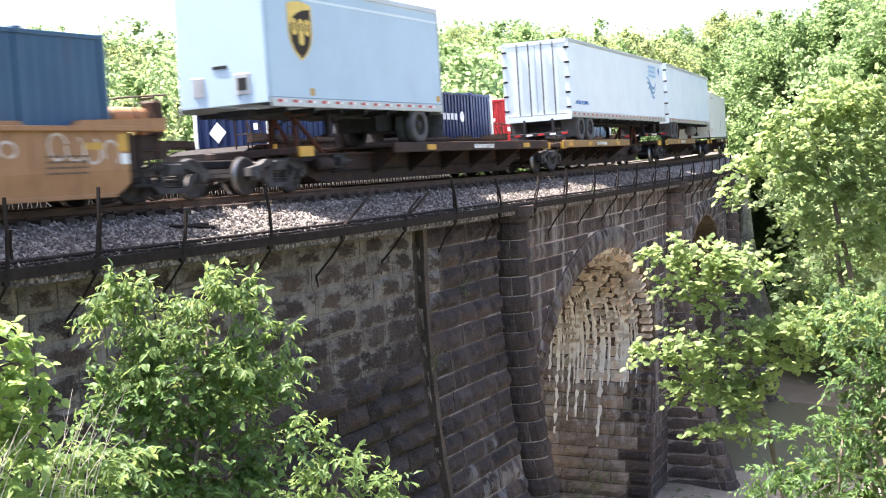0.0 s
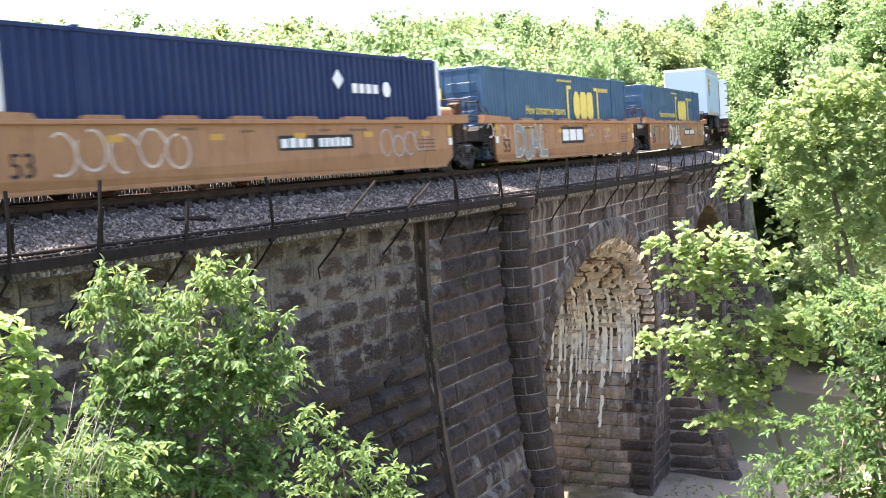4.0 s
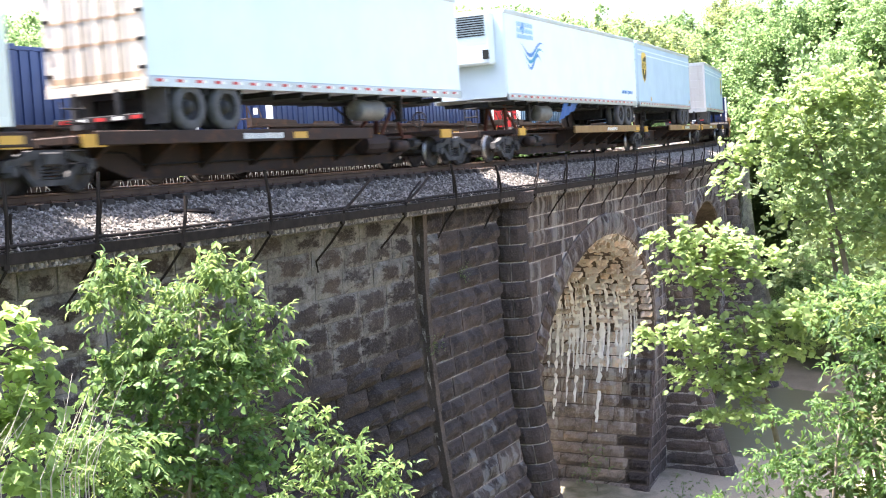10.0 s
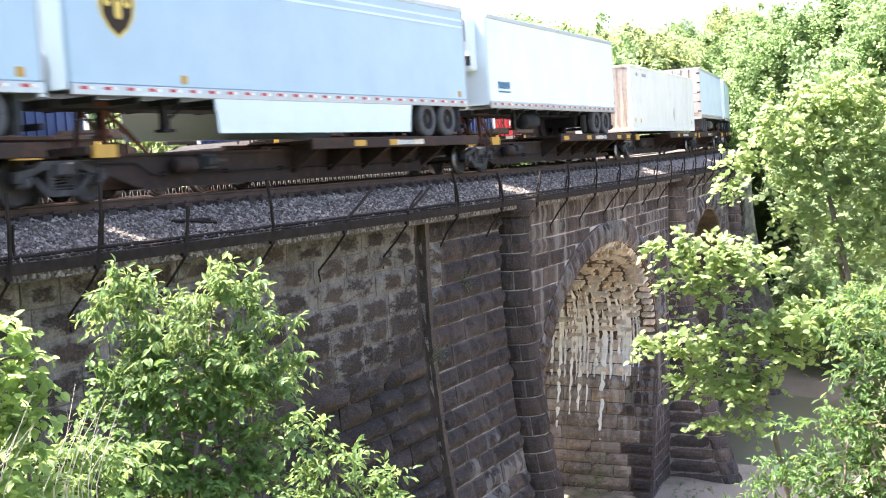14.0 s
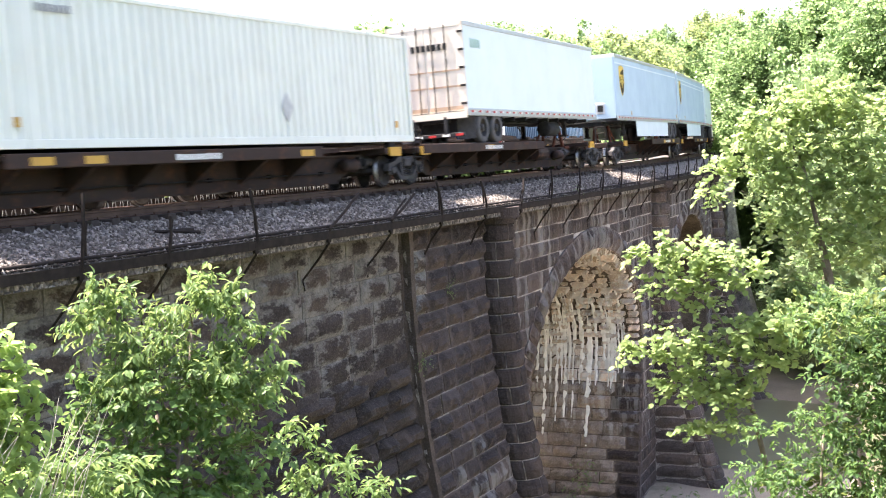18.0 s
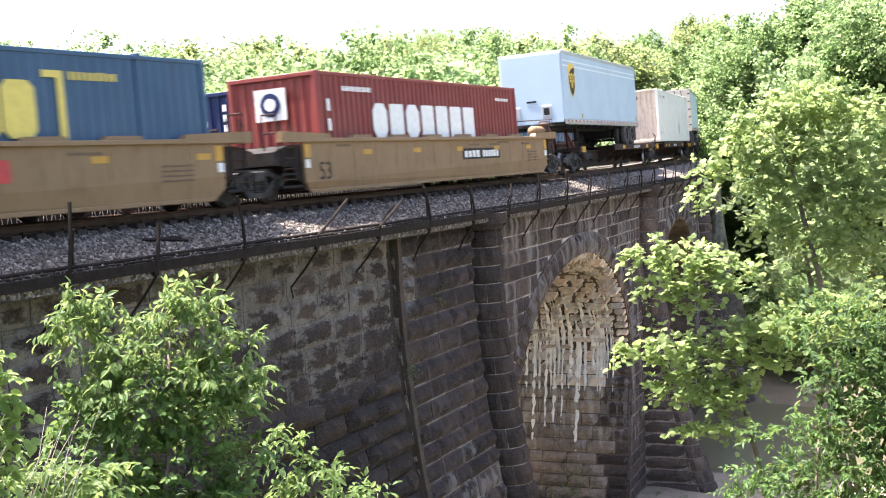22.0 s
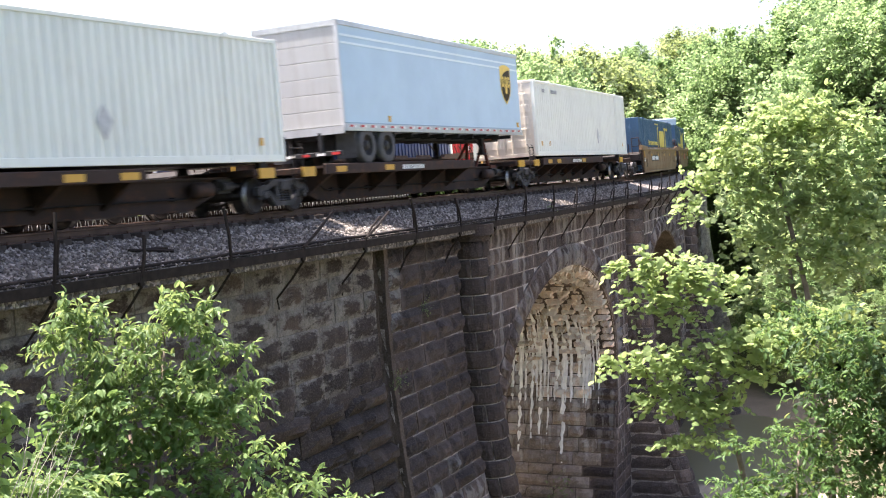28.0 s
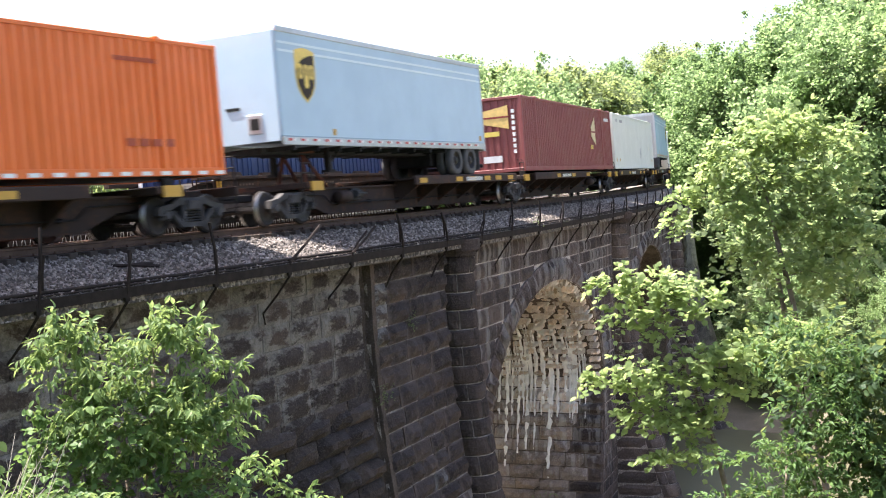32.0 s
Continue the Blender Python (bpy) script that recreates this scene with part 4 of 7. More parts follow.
    for i in range(4):
        bars(m, a - 2.0, a - 1.0, -1.464, 1.0 - 0.1 * i, 1.04 - 0.1 * i, 8, seed + 40 + i, 0, 0.7)
    tagged(part("stencil", m, [plain("faded_stencil_paint", (0.1, 0.06, 0.04), 0.7)], car), kind="stuff")
    if tagger:
        q0, q1, style = tagger[0] - c, tagger[1] - c, tagger[2]
        fillm = plain("silver_spray_paint", (0.5, 0.48, 0.46), 0.5, 0, 0.25, 5) if style else plain("dull_grey_spray_paint", (0.2, 0.19, 0.17), 0.6, 0, 0.3, 5)
        edge = plain("dark_spray_paint", (0.05, 0.055, 0.06), 0.6) if style else plain("pale_outline_spray_paint", (0.45, 0.43, 0.38), 0.6)
        w = (q1 - q0) / 4
        for k, ch in enumerate("DUAL"):
            x, dz = q0 + w * (k + 0.5), (0.06, -0.03, 0.05, 0.02)[k]
            g = letters(ch, 1.42, edge, car, Matrix.Translation((x + (0.06 if style else 0), -1.464, 0.36 + dz)), "graffiti", 1.05 * w / 0.78 * 0.86, 0.002, 0.075)
            tagged(g, label="sprayed graffiti letter with a dark edge" if style else "grey sprayed graffiti letter")
            letters(ch, 1.38, fillm, g, Matrix.Translation((-0.03 if style else 0, -0.004, 0.02)), "graffiti_fill", w / 0.78 * 0.86, 0.002, 0.045 if style else 0.035)
    for x0, x1, z0, z1, kind, n in scrawl:
        col = {"dark": (0.13, 0.075, 0.055), "blue": (0.1, 0.16, 0.2), "pale": (0.5, 0.42, 0.36), "grey": (0.3, 0.29, 0.3)}[kind]
        scribble(car, x0 - c, x1 - c, -1.466, z0, z1, plain(kind + "_spray_paint", col, 0.6, 0, 0.3, 4), int(abs(x0)) + n, n, 0.05 if kind != "blue" else 0.13)
    add_truck(car, -h)
    if last:
        add_truck(car, h)
    if brake:
        g = Mesh()
        g.tube([(h - 0.2, -1.3, 1.2), (h - 0.2, -1.3, 2.2), (h - 0.2, 0, 2.25), (h - 0.2, 1.3, 2.2), (h - 0.2, 1.3, 1.2)], 0.025, 6)
        part("end_rail", g, M_SPINE, car)
        g = Mesh()
        g.lathe([(0.0, -0.5), (0.14, -0.5), (0.19, -0.42), (0.19, 0.42), (0.14, 0.5), (0.0, 0.5)], 14, "X", (h - 1.05, -0.95, 1.78))
        for x in (h - 1.4, h - 0.7):
            g.box(x - 0.04, x + 0.04, -1.1, -0.8, 1.38, 1.62)
        part("air_reservoir", g, mat, car, "ochre air reservoir on the end platform", smooth=True)
        g = Mesh()
        g.box(h - 0.5, h - 0.2, -1.2, -0.8, 1.35, 2.1, 0, 0.05)
        part("control_valve", g, M_SILL, car)
    MOVERS.append((car, c))
    return car


def corrugated(m, x0, x1, y, z0, z1, depth, pitch, sd):
    """A side sheet with pressed ribs; depth goes inwards."""
    xs, x = [], x0
    while x < x1 - pitch * 0.5:
        xs += [(x, 0.0), (x + pitch * 0.5, 0.0), (x + pitch * 0.56, depth), (x + pitch * 0.94, depth)]
        x += pitch
    xs.append((x1, 0.0))
    v = [(a, y - sd * d, z) for a, d in xs for z in (z0, z1)]
    m.add(v, [(2 * i, 2 * i + 2, 2 * i + 3, 2 * i + 1) for i in range(len(xs) - 1)])


def container(u0, u1, bottom, mat, label, style="plain", end_mat=None, doors=-1, top=2.9, move=True, posts=True, ribs=0.285):
    """A corrugated steel box with corner posts, rails, castings and doors at one end."""
    c, h = (u0 + u1) / 2, (u1 - u0) / 2
    w = 1.295
    box = thing("container", label, "container", "containers on the trains")
    box.matrix_basis = Matrix.Translation((0, 0, 0))
    z0, z1 = bottom, bottom + top
    for sd in (-1, 1):
        m = Mesh()
        corrugated(m, -h + 0.12, h - 0.12, sd * (w - 0.015), z0 + 0.16, z1 - 0.1, 0.016 if style == "bracket" else 0.036, ribs, sd)
        part("side_panel", m, mat, box)
        m = Mesh()
        m.box(-h + 0.1, h - 0.1, sd * (w - 0.05) - 0.05, sd * (w - 0.05) + 0.05, z0, z0 + 0.17, 0, 0.01)
        part("bottom_rail", m, mat, box)
        m = Mesh()
        m.box(-h + 0.1, h - 0.1, sd * (w - 0.04) - 0.04, sd * (w - 0.04) + 0.04, z1 - 0.1, z1 - 0.01, 0, 0.01)
        part("top_rail", m, mat, box)
        if posts and h > 7.2:
            for x in (-6.05, 6.05):
                m = Mesh()
                m.box(x - 0.09, x + 0.09, sd * (w - 0.03) - 0.04, sd * (w - 0.03) + 0.045, z0, z1 - 0.02, 0, 0.01)
                m.box(x - 0.1, x + 0.1, sd * (w - 0.06) - 0.1, sd * (w - 0.06) + 0.1, z1 - 0.1, z1 + 0.03, 0, 0.01)
                part("lift_post", m, mat, box)
        for x in (-1, 1):
            m = Mesh()
            m.box(x * (h - 0.07) - 0.08, x * (h - 0.07) + 0.08, sd * (w - 0.06) - 0.07, sd * (w - 0.06) + 0.07, z0, z1, 0, 0.012)
            part("corner_post", m, M_TXT if style == "posts" else mat, box)
    m = Mesh()
    m.box(-h + 0.05, h - 0.05, -w + 0.04, w - 0.04, z1 - 0.06, z1 - 0.02)
    for i in range(int(h * 2 / 0.6)):
        x = -h + 0.3 + i * 0.6
        m.box(x, x + 0.25, -w + 0.1, w - 0.1, z1 - 0.02, z1 - 0.004)
    part("roof", m, mat, box)
    em = end_mat or mat
    for d in (-1, 1):
        xe = d * (h - 0.03)
        if d == doors:
            for sd in (-1, 1):
                m = Mesh()
                m.box(min(xe, xe + 0.04 * d), max(xe, xe + 0.04 * d), min(sd * 0.01, sd * 1.17), max(sd * 0.01, sd * 1.17), z0 + 0.14, z1 - 0.12, 0, 0.01)
                for k in range(5):
                    zz = z0 + 0.35 + k * (top - 0.7) / 5
                    m.box(min(xe + 0.04 * d, xe + 0.06 * d), max(xe + 0.04 * d, xe + 0.06 * d), min(sd * 0.12, sd * 1.05), max(sd * 0.12, sd * 1.05), zz, zz + 0.3, 0, 0.008)
                dr = part("door", m, em, box)
                for q in (0.3, 0.85):
                    r = Mesh()
                    r.tube([(xe + 0.085 * d, sd * q, z0 + 0.1), (xe + 0.085 * d, sd * q, z1 - 0.1)], 0.02, 6)
                    r.box(xe + 0.06 * d - 0.02, xe + 0.06 * d + 0.02, sd * q - 0.15, sd * q + 0.15, z0 + 1.0, z0 + 1.05)
                    part("lock_rod", r, em, dr)
        else:
            m = Mesh()
            ys = [-w + 0.1 + 0.285 * k for k in range(int((2 * w - 0.2) / 0.285) + 1)] + [w - 0.1]
            pr = []
            for y in ys[:-1]:
                pr += [(y, 0.0), (y + 0.12, 0.0), (y + 0.145, 0.035), (y + 0.26, 0.035)]
            pr = [q for q in pr if q[0] < w - 0.1] + [(w - 0.1, 0.0)]
            m.add([(xe - d * q, y, z) for y, q in pr for z in (z0 + 0.1, z1 - 0.08)], [(2 * i, 2 * i + 2, 2 * i + 3, 2 * i + 1) for i in range(len(pr) - 1)])
            part("end_panel", m, em, box)
        m = Mesh()
        m.box(xe - 0.05, xe + 0.05, -w + 0.1, w - 0.1, z0, z0 + 0.14, 0, 0.01)
        part("end_sill", m, em, box)
        m = Mesh()
        m.box(xe - 0.05, xe + 0.05, -w + 0.1, w - 0.1, z1 - 0.12, z1 - 0.01, 0, 0.01)
        part("end_header", m, em, box)
    m = Mesh()
    m.box(-h + 0.1, h - 0.1, -w + 0.06, w - 0.06, z0 + 0.03, z0 + 0.12)
    part("floor", m, M_DARK, box)
    y = -w - 0.004
    d = Mesh()
    if style == "bracket":        # big yellow mark between brackets, line of script and small numbers
        lx = 2.05
        for k in range(3):        # three plain rounded blocks
            x, za, zb, q = lx - 1.22 + 0.83 * k, z0 + 1.26, z0 + 2.3, 0.26 if k == 0 else 0.14
            w_ = 0.77
            d.prism([(x + q, za), (x + w_ - q, za), (x + w_, za + q), (x + w_, zb - q), (x + w_ - q, zb), (x + q, zb), (x, zb - q), (x, za + q)], y - 0.02, y, 0)
        for x, q in ((lx - 1.9, 1), (lx + 1.85, -1)):
            d.box(x - 0.08, x + 0.08, y - 0.02, y, z0 + 1.18, z0 + 2.5, 0)
            d.box(min(x, x + 0.42 * q), max(x, x + 0.42 * q), y - 0.02, y, z0 + 2.37, z0 + 2.5, 0)
        bars(d, lx + 2.1, lx + 3.4, y, z0 + 2.34, z0 + 2.5, 9, 3, 0, 0.6)
        bars(d, lx - 3.0, lx - 1.3, y, z0 + 2.62, z0 + 2.7, 12, 8, 0, 0.6)
        part("owner_mark", d, [M_SCRIPT], box, "yellow bracketed owner mark")
        letters("How tomorrow moves", 0.46, M_SCRIPT, box, Matrix.Translation((lx - 4.3, y, z0 + 1.42)), "slogan", 0.97)
        e = Mesh()
        for k in range(3):
            e.box(-h - 0.12, -h - 0.1, 0.9 - 0.42 * k, 0.9 - 0.42 * k + 0.34, z0 + 1.9, z0 + 2.3)
        part("door_mark", e, [M_SCRIPT], box)
    elif style == "posts":
        d.lathe([(0.0, y - 0.01), (0.2, y - 0.01), (0.2, y)], 16, "Y", (h - 3.0, 0, z0 + 2.0), 0)
        bars(d, h - 4.7, h - 3.35, y, z0 + 1.88, z0 + 2.14, 4, 5, 0)
        d.prism([(h - 5.6, z0 + 2.2), (h - 5.35, z0 + 2.45), (h - 5.1, z0 + 2.2), (h - 5.35, z0 + 1.95)], y - 0.01, y, 0)
        part("owner_mark", d, [M_TXT], box)
        e = Mesh()
        ye = -h - 0.006
        e.box(ye - 0.1, ye - 0.08, -0.3, 0.7, z0 + 1.95, z0 + 2.1)
        for k in range(4):
            e.box(ye - 0.1, ye - 0.08, -0.95, -0.82, z0 + 1.5 + 0.28 * k, z0 + 1.68 + 0.28 * k)
        e.add([(ye - 0.1, 0.7, z0 + 1.5), (ye - 0.1, 0.4, z0 + 1.8), (ye - 0.1, 0.1, z0 + 1.5), (ye - 0.1, 0.4, z0 + 1.2)], [(0, 1, 2, 3)])
        tagged(part("end_mark", e, [M_TXT], box), kind="stuff")
    elif style == "bold":
        for k in range(7):
            x, q = -4.0 + 1.02 * k, 0.2 if k in (0, 2) else 0.05
            d.prism([(x + q, z0 + 1.2), (x + 0.84 - q, z0 + 1.2), (x + 0.84, z0 + 1.2 + q), (x + 0.84, z0 + 2.14 - q), (x + 0.84 - q, z0 + 2.14), (x + q, z0 + 2.14), (x, z0 + 2.14 - q), (x, z0 + 1.2 + q)], y - 0.02, y, 0)
        bars(d, -h + 1.3, -h + 2.9, y, z0 + 2.42, z0 + 2.55, 11, 7, 0)
        for k in range(2):
            d.box(-h + 0.45, -h + 0.6, y - 0.01, y, z0 + 1.4 + 0.5 * k, z0 + 1.7 + 0.5 * k, 0)
        bars(d, h - 1.9, h - 0.7, y, z0 + 2.4, z0 + 2.5, 8, 9, 0)
        part("owner_mark", d, [M_TXT], box, "large white owner mark")
        e = Mesh()
        e.box(-h - 0.1, -h - 0.08, -0.45, 0.45, z0 + 1.75, z0 + 2.55, 0)
        e.lathe([(0.0, -h - 0.115), (0.3, -h - 0.115), (0.3, -h - 0.1)], 16, "X", (0, 0, z0 + 2.15), 1)
        e.lathe([(0.0, -h - 0.13), (0.16, -h - 0.13), (0.16, -h - 0.115)], 16, "X", (0, 0, z0 + 2.15), 0)
        part("end_mark", e, [M_TXT, M_NAVY], box)
    elif style == "maroon":
        for x0 in (h - 4.5,):
            d.add([(x0, y - 0.01, z0 + 1.55), (x0 + 0.85, y - 0.01, z0 + 1.15), (x0 + 0.85, y - 0.01, z0 + 2.5), (x0, y - 0.01, z0 + 1.95)], [(0, 1, 2, 3)], 0)
            d.box(x0 + 0.02, x0 + 0.9, y - 0.016, y - 0.012, z0 + 1.72, z0 + 1.8, 1)
            bars(d, x0 - 0.3, x0 + 0.25, y - 0.012, z0 + 0.95, z0 + 1.15, 3, 3, 2)
        bars(d, h - 1.5, h - 0.5, y - 0.012, z0 + 2.35, z0 + 2.5, 4, 4, 3)
        part("owner_mark", d, [plain("cream_decal", (0.6, 0.5, 0.3), 0.5), M_CRIM, M_SCRIPT, M_TXT], box, "faded cream sail-shaped mark")
        e = Mesh()
        xe = -h - 0.012
        e.add([(xe, 0.75, z0 + 2.0), (xe, -0.75, z0 + 1.65), (xe, -0.75, z0 + 2.55), (xe, 0.75, z0 + 2.3)], [(0, 1, 2, 3)], 0)
        e.box(xe - 0.006, xe - 0.003, -0.8, 0.8, z0 + 2.08, z0 + 2.15, 1)
        e.box(xe - 0.003, xe, -0.35, 0.35, z0 + 1.4, z0 + 1.58, 2)
        e.box(xe - 0.003, xe, -0.4, 0.35, z0 + 0.4, z0 + 0.65, 3)
        for k in range(8):
            e.box(xe - 0.003, xe, -1.0, -0.88, z0 + 0.7 + 0.22 * k, z0 + 0.84 + 0.22 * k, 3)
        tagged(part("end_mark", e, [plain("gold_cream_decal", (0.65, 0.45, 0.15), 0.5), M_CRIM, M_SCRIPT, M_TXT], box), kind="stuff")
    elif style == "white":
        d.prism([(1.95, z0 + 0.5), (2.18, z0 + 0.85), (1.95, z0 + 1.2), (1.72, z0 + 0.85)], y - 0.012, y, 1)
        for x in (-h + 0.55, -h + 1.65, h - 1.0):
            d.box(x, x + 0.14, y - 0.012, y, z0 + 0.38, z0 + 0.56, 0)
        bars(d, -h + 2.4, -h + 3.3, y, z0 + 2.45, z0 + 2.6, 7, 3, 2)
        bars(d, -h + 1.1, -h + 1.5, y, z0 + 2.45, z0 + 2.6, 3, 3, 2)
        tagged(part("label_plate", d, [M_STRIPE, plain("grey_placard", (0.42, 0.42, 0.42), 0.6), plain("grey_lettering", (0.3, 0.3, 0.3), 0.6)], box), kind="stuff")
        if doors != -1:
            e = Mesh()
            xe = -h - 0.01
            for y0_, n in ((0.75, 2), (0.15, 3)):
                e.box(xe, xe + 0.012, y0_ - 0.35, y0_, z0 + 2.38, z0 + 2.55, 0)
            e.add([(xe, 0.85, z0 + 0.75), (xe, 0.6, z0 + 1.05), (xe, 0.35, z0 + 0.75), (xe, 0.6, z0 + 0.45)], [(0, 1, 2, 3)], 1)
            tagged(part("end_mark", e, [plain("brown_lettering", (0.2, 0.14, 0.1), 0.6), plain("brown_placard", (0.22, 0.12, 0.07), 0.6)], box), kind="stuff")
    elif style == "orange":
        n = int(h * 2 / 0.62)
        for k in range(n):
            x = -h + 0.3 + k * 0.62
            d.box(x, x + 0.3, y - 0.012, y, z0 + 0.02, z0 + 0.1, 0)
        bars(d, h - 3.2, h - 1.6, y, z0 + 0.62, z0 + 0.78, 4, 4, 1)
        bars(d, h - 3.4, h - 2.0, y, z0 + 2.35, z0 + 2.45, 9, 5, 1)
        tagged(part("reflective_tape", d, [M_TXT, plain("dark_orange_lettering", (0.35, 0.05, 0.01), 0.5)], box), kind="stuff")
    if move:
        MOVERS.append((box, c))
    return box


def tyre_meshes():
    t, r = Mesh(), Mesh()
    for off in (-0.31, 0.0):
        t.lathe([(0.29, off + 0.02), (0.42, off + 0.0), (0.49, off + 0.03), (0.51, off + 0.07), (0.51, off + 0.21), (0.49, off + 0.25), (0.42, off + 0.28), (0.29, off + 0.26)], 26)
    r.lathe([(0.3, 0.25), (0.28, 0.2), (0.22, 0.1), (0.13, 0.12), (0.12, 0.24), (0.0, 0.25)], 20)
    for k in range(8):
        a = math.pi * k / 4
        r.lathe([(0.0, 0.15), (0.018, 0.15), (0.018, 0.1)], 6, "Y", (0.18 * math.cos(a), 0, 0.18 * math.sin(a)))
    return t.make("tyre", M_RUBBER, True), r.make("rim", M_RIM, True)


TYRE, RIM = tyre_meshes()


def shield(body, x, y, z, s):
    """The carrier's mark as a plain brown shield with a gold edge and cap."""
    out = [(-0.5, 0.62), (-0.25, 0.68), (0.0, 0.7), (0.25, 0.68), (0.5, 0.62), (0.5, 0.0), (0.44, -0.25), (0.28, -0.47), (0.0, -0.66), (-0.28, -0.47), (-0.44, -0.25), (-0.5, 0.0)]
    m = Mesh()
    m.prism([(x + a * s, z + b * s) for a, b in out], y - 0.006, y, 0)
    field = [(-0.43, 0.14), (-0.3, 0.32), (-0.08, 0.44), (0.18, 0.51), (0.44, 0.54), (0.44, 0.0), (0.38, -0.24), (0.24, -0.44), (0.0, -0.6), (-0.24, -0.44), (-0.38, -0.24), (-0.43, 0.0)]
    m.prism([(x + a * s, z + b * s) for a, b in field], y - 0.01, y - 0.006, 1)
    for a, b0, b1 in ((-0.26, -0.08, 0.3), (0.02, -0.3, 0.3), (0.28, -0.08, 0.3)):        # three plain gold lozenges
        m.prism([(x + s * (a + p), z + s * q) for p, q in ((-0.1, b0 + 0.06), (-0.04, b0), (0.04, b0), (0.1, b0 + 0.06), (0.1, b1 - 0.06), (0.04, b1), (-0.04, b1), (-0.1, b1 - 0.06))], y - 0.013, y - 0.01, 0)
        m.box(x + s * (a - 0.03), x + s * (a + 0.03), y - 0.015, y - 0.0125, z + s * (b1 - 0.28), z + s * (b1 - 0.1), 1)
    tagged(part("carrier_mark", m, [M_GOLD, M_BROWN], body, "brown and gold shield-shaped mark"), kind="stuff")


def trailer(u0, u1, nose, mat, label, style="van", door_mat=None, rear="swing", axles=2, skirt=False, reefer=False, floor=2.05, top=4.97, stripe=False):
    """A road trailer riding on its own wheels; nose is the way it faces along the line."""
    c, h = (u0 + u1) / 2, (u1 - u0) / 2
    w = 1.295
    box = thing("semi_trailer", label, "trailer", "road trailers on the train")
    m = Mesh()
    m.box(-h, h, -w, w, floor + 0.2, top - 0.02, 0, 0.03)
    body = part("body", m, mat, box)
    for sd in (-1, 1):
        m = Mesh()
        m.box(-h - 0.01, h + 0.01, sd * w - 0.03, sd * w + 0.03, floor, floor + 0.2, 0, 0.012)
        r = part("bottom_rail", m, M_TRIM, box)
        t = Mesh()
        k = int(h * 2 / 0.62)
        for i in range(k):
            x = -h + 0.2 + i * 0.62
            yy = sd * (w + 0.034)
            t.box(x, x + 0.2, yy - 0.004, yy + 0.004, floor + 0.1, floor + 0.16, 0)
            t.box(x + 0.2, x + 0.34, yy - 0.004, yy + 0.004, floor + 0.1, floor + 0.16, 1)
        tagged(part("reflective_tape", t, [M_RED, M_TXT], r, "red and white reflective tape"), kind="stuff")
        m = Mesh()
        m.box(-h - 0.01, h + 0.01, sd * w - 0.025, sd * w + 0.02, top - 0.14, top, 0, 0.012)
        part("top_rail", m, M_TRIM, box)
    m = Mesh()
    m.box(-h + 0.04, h - 0.04, -w + 0.03, w - 0.03, top - 0.03, top + 0.015)
    part("roof", m, M_TRIM, box)
    # rear frame and doors
    xr, d = -h * nose, -nose
    m = Mesh()
    for y in (-w + 0.05, w - 0.05):
        m.box(min(xr, xr + 0.05 * d), max(xr, xr + 0.05 * d), y - 0.055, y + 0.055, floor, top, 0)
    m.box(min(xr, xr + 0.05 * d), max(xr, xr + 0.05 * d), -w, w, top - 0.15, top, 0)
    m.box(min(xr - 0.1, xr + 0.06 * d), max(xr - 0.1, xr + 0.06 * d), -w, w, floor - 0.06, floor + 0.14, 0)
    part("rear_frame", m, M_TRIM if rear == "roll" else door_mat or M_DOOR, box)
    if rear == "roll":
        m = Mesh()
        m.box(min(xr, xr + 0.012 * d), max(xr, xr + 0.012 * d), -w + 0.1, w - 0.1, floor + 0.15, top - 0.15)
        ru = part("rollup_door", m, M_TRIM, box)
        for i in range(6):
            za = floor + 0.15 + i * (top - floor - 0.32) / 6
            m = Mesh()
            m.box(min(xr, xr + 0.03 * d), max(xr, xr + 0.03 * d), -w + 0.1, w - 0.1, za + 0.006, za + (top - floor - 0.32) / 6 - 0.006, 0, 0.008)
            part("door_panel", m, M_ROLL, ru)
    else:
        for sd in (-1, 1):
            m = Mesh()
            m.box(min(xr, xr + 0.04 * d), max(xr, xr + 0.04 * d), min(sd * 0.01, sd * (w - 0.1)), max(sd * 0.01, sd * (w - 0.1)), floor + 0.16, top - 0.16, 0, 0.01)
            dr = part("door", m, door_mat or M_DOOR, box, "grimy cream door leaf" if not door_mat else "white door leaf with dark lock rods")
            if not door_mat:        # rusty bands across the leaf
                for z, hb in ((floor + 0.2, 0.12), (floor + 0.9, 0.06), (floor + 1.4, 0.05)):
                    r = Mesh()
                    r.box(min(xr + 0.04 * d, xr + 0.047 * d), max(xr + 0.04 * d, xr + 0.047 * d), min(sd * 0.03, sd * (w - 0.12)), max(sd * 0.03, sd * (w - 0.12)), z, z + hb)
                    part("door_band", r, M_BAND, dr, "rusty band across the door")
            for q in (0.25, 0.7):
                r = Mesh()
                r.tube([(xr + 0.075 * d, sd * q, floor + 0.05), (xr + 0.075 * d, sd * q, top - 0.08)], 0.02, 6)
                part("lock_rod", r, M_GRIME, dr)
            for k in range(5):
                z = floor + 0.35 + k * 0.55
                r = Mesh()
                r.box(min(xr + 0.03 * d, xr + 0.07 * d), max(xr + 0.03 * d, xr + 0.07 * d), min(sd * 1.12, sd * (w + 0.01)), max(sd * 1.12, sd * (w + 0.01)), z, z + 0.07)
                part("hinge", r, M_GRIME, dr)
    t = Mesh()
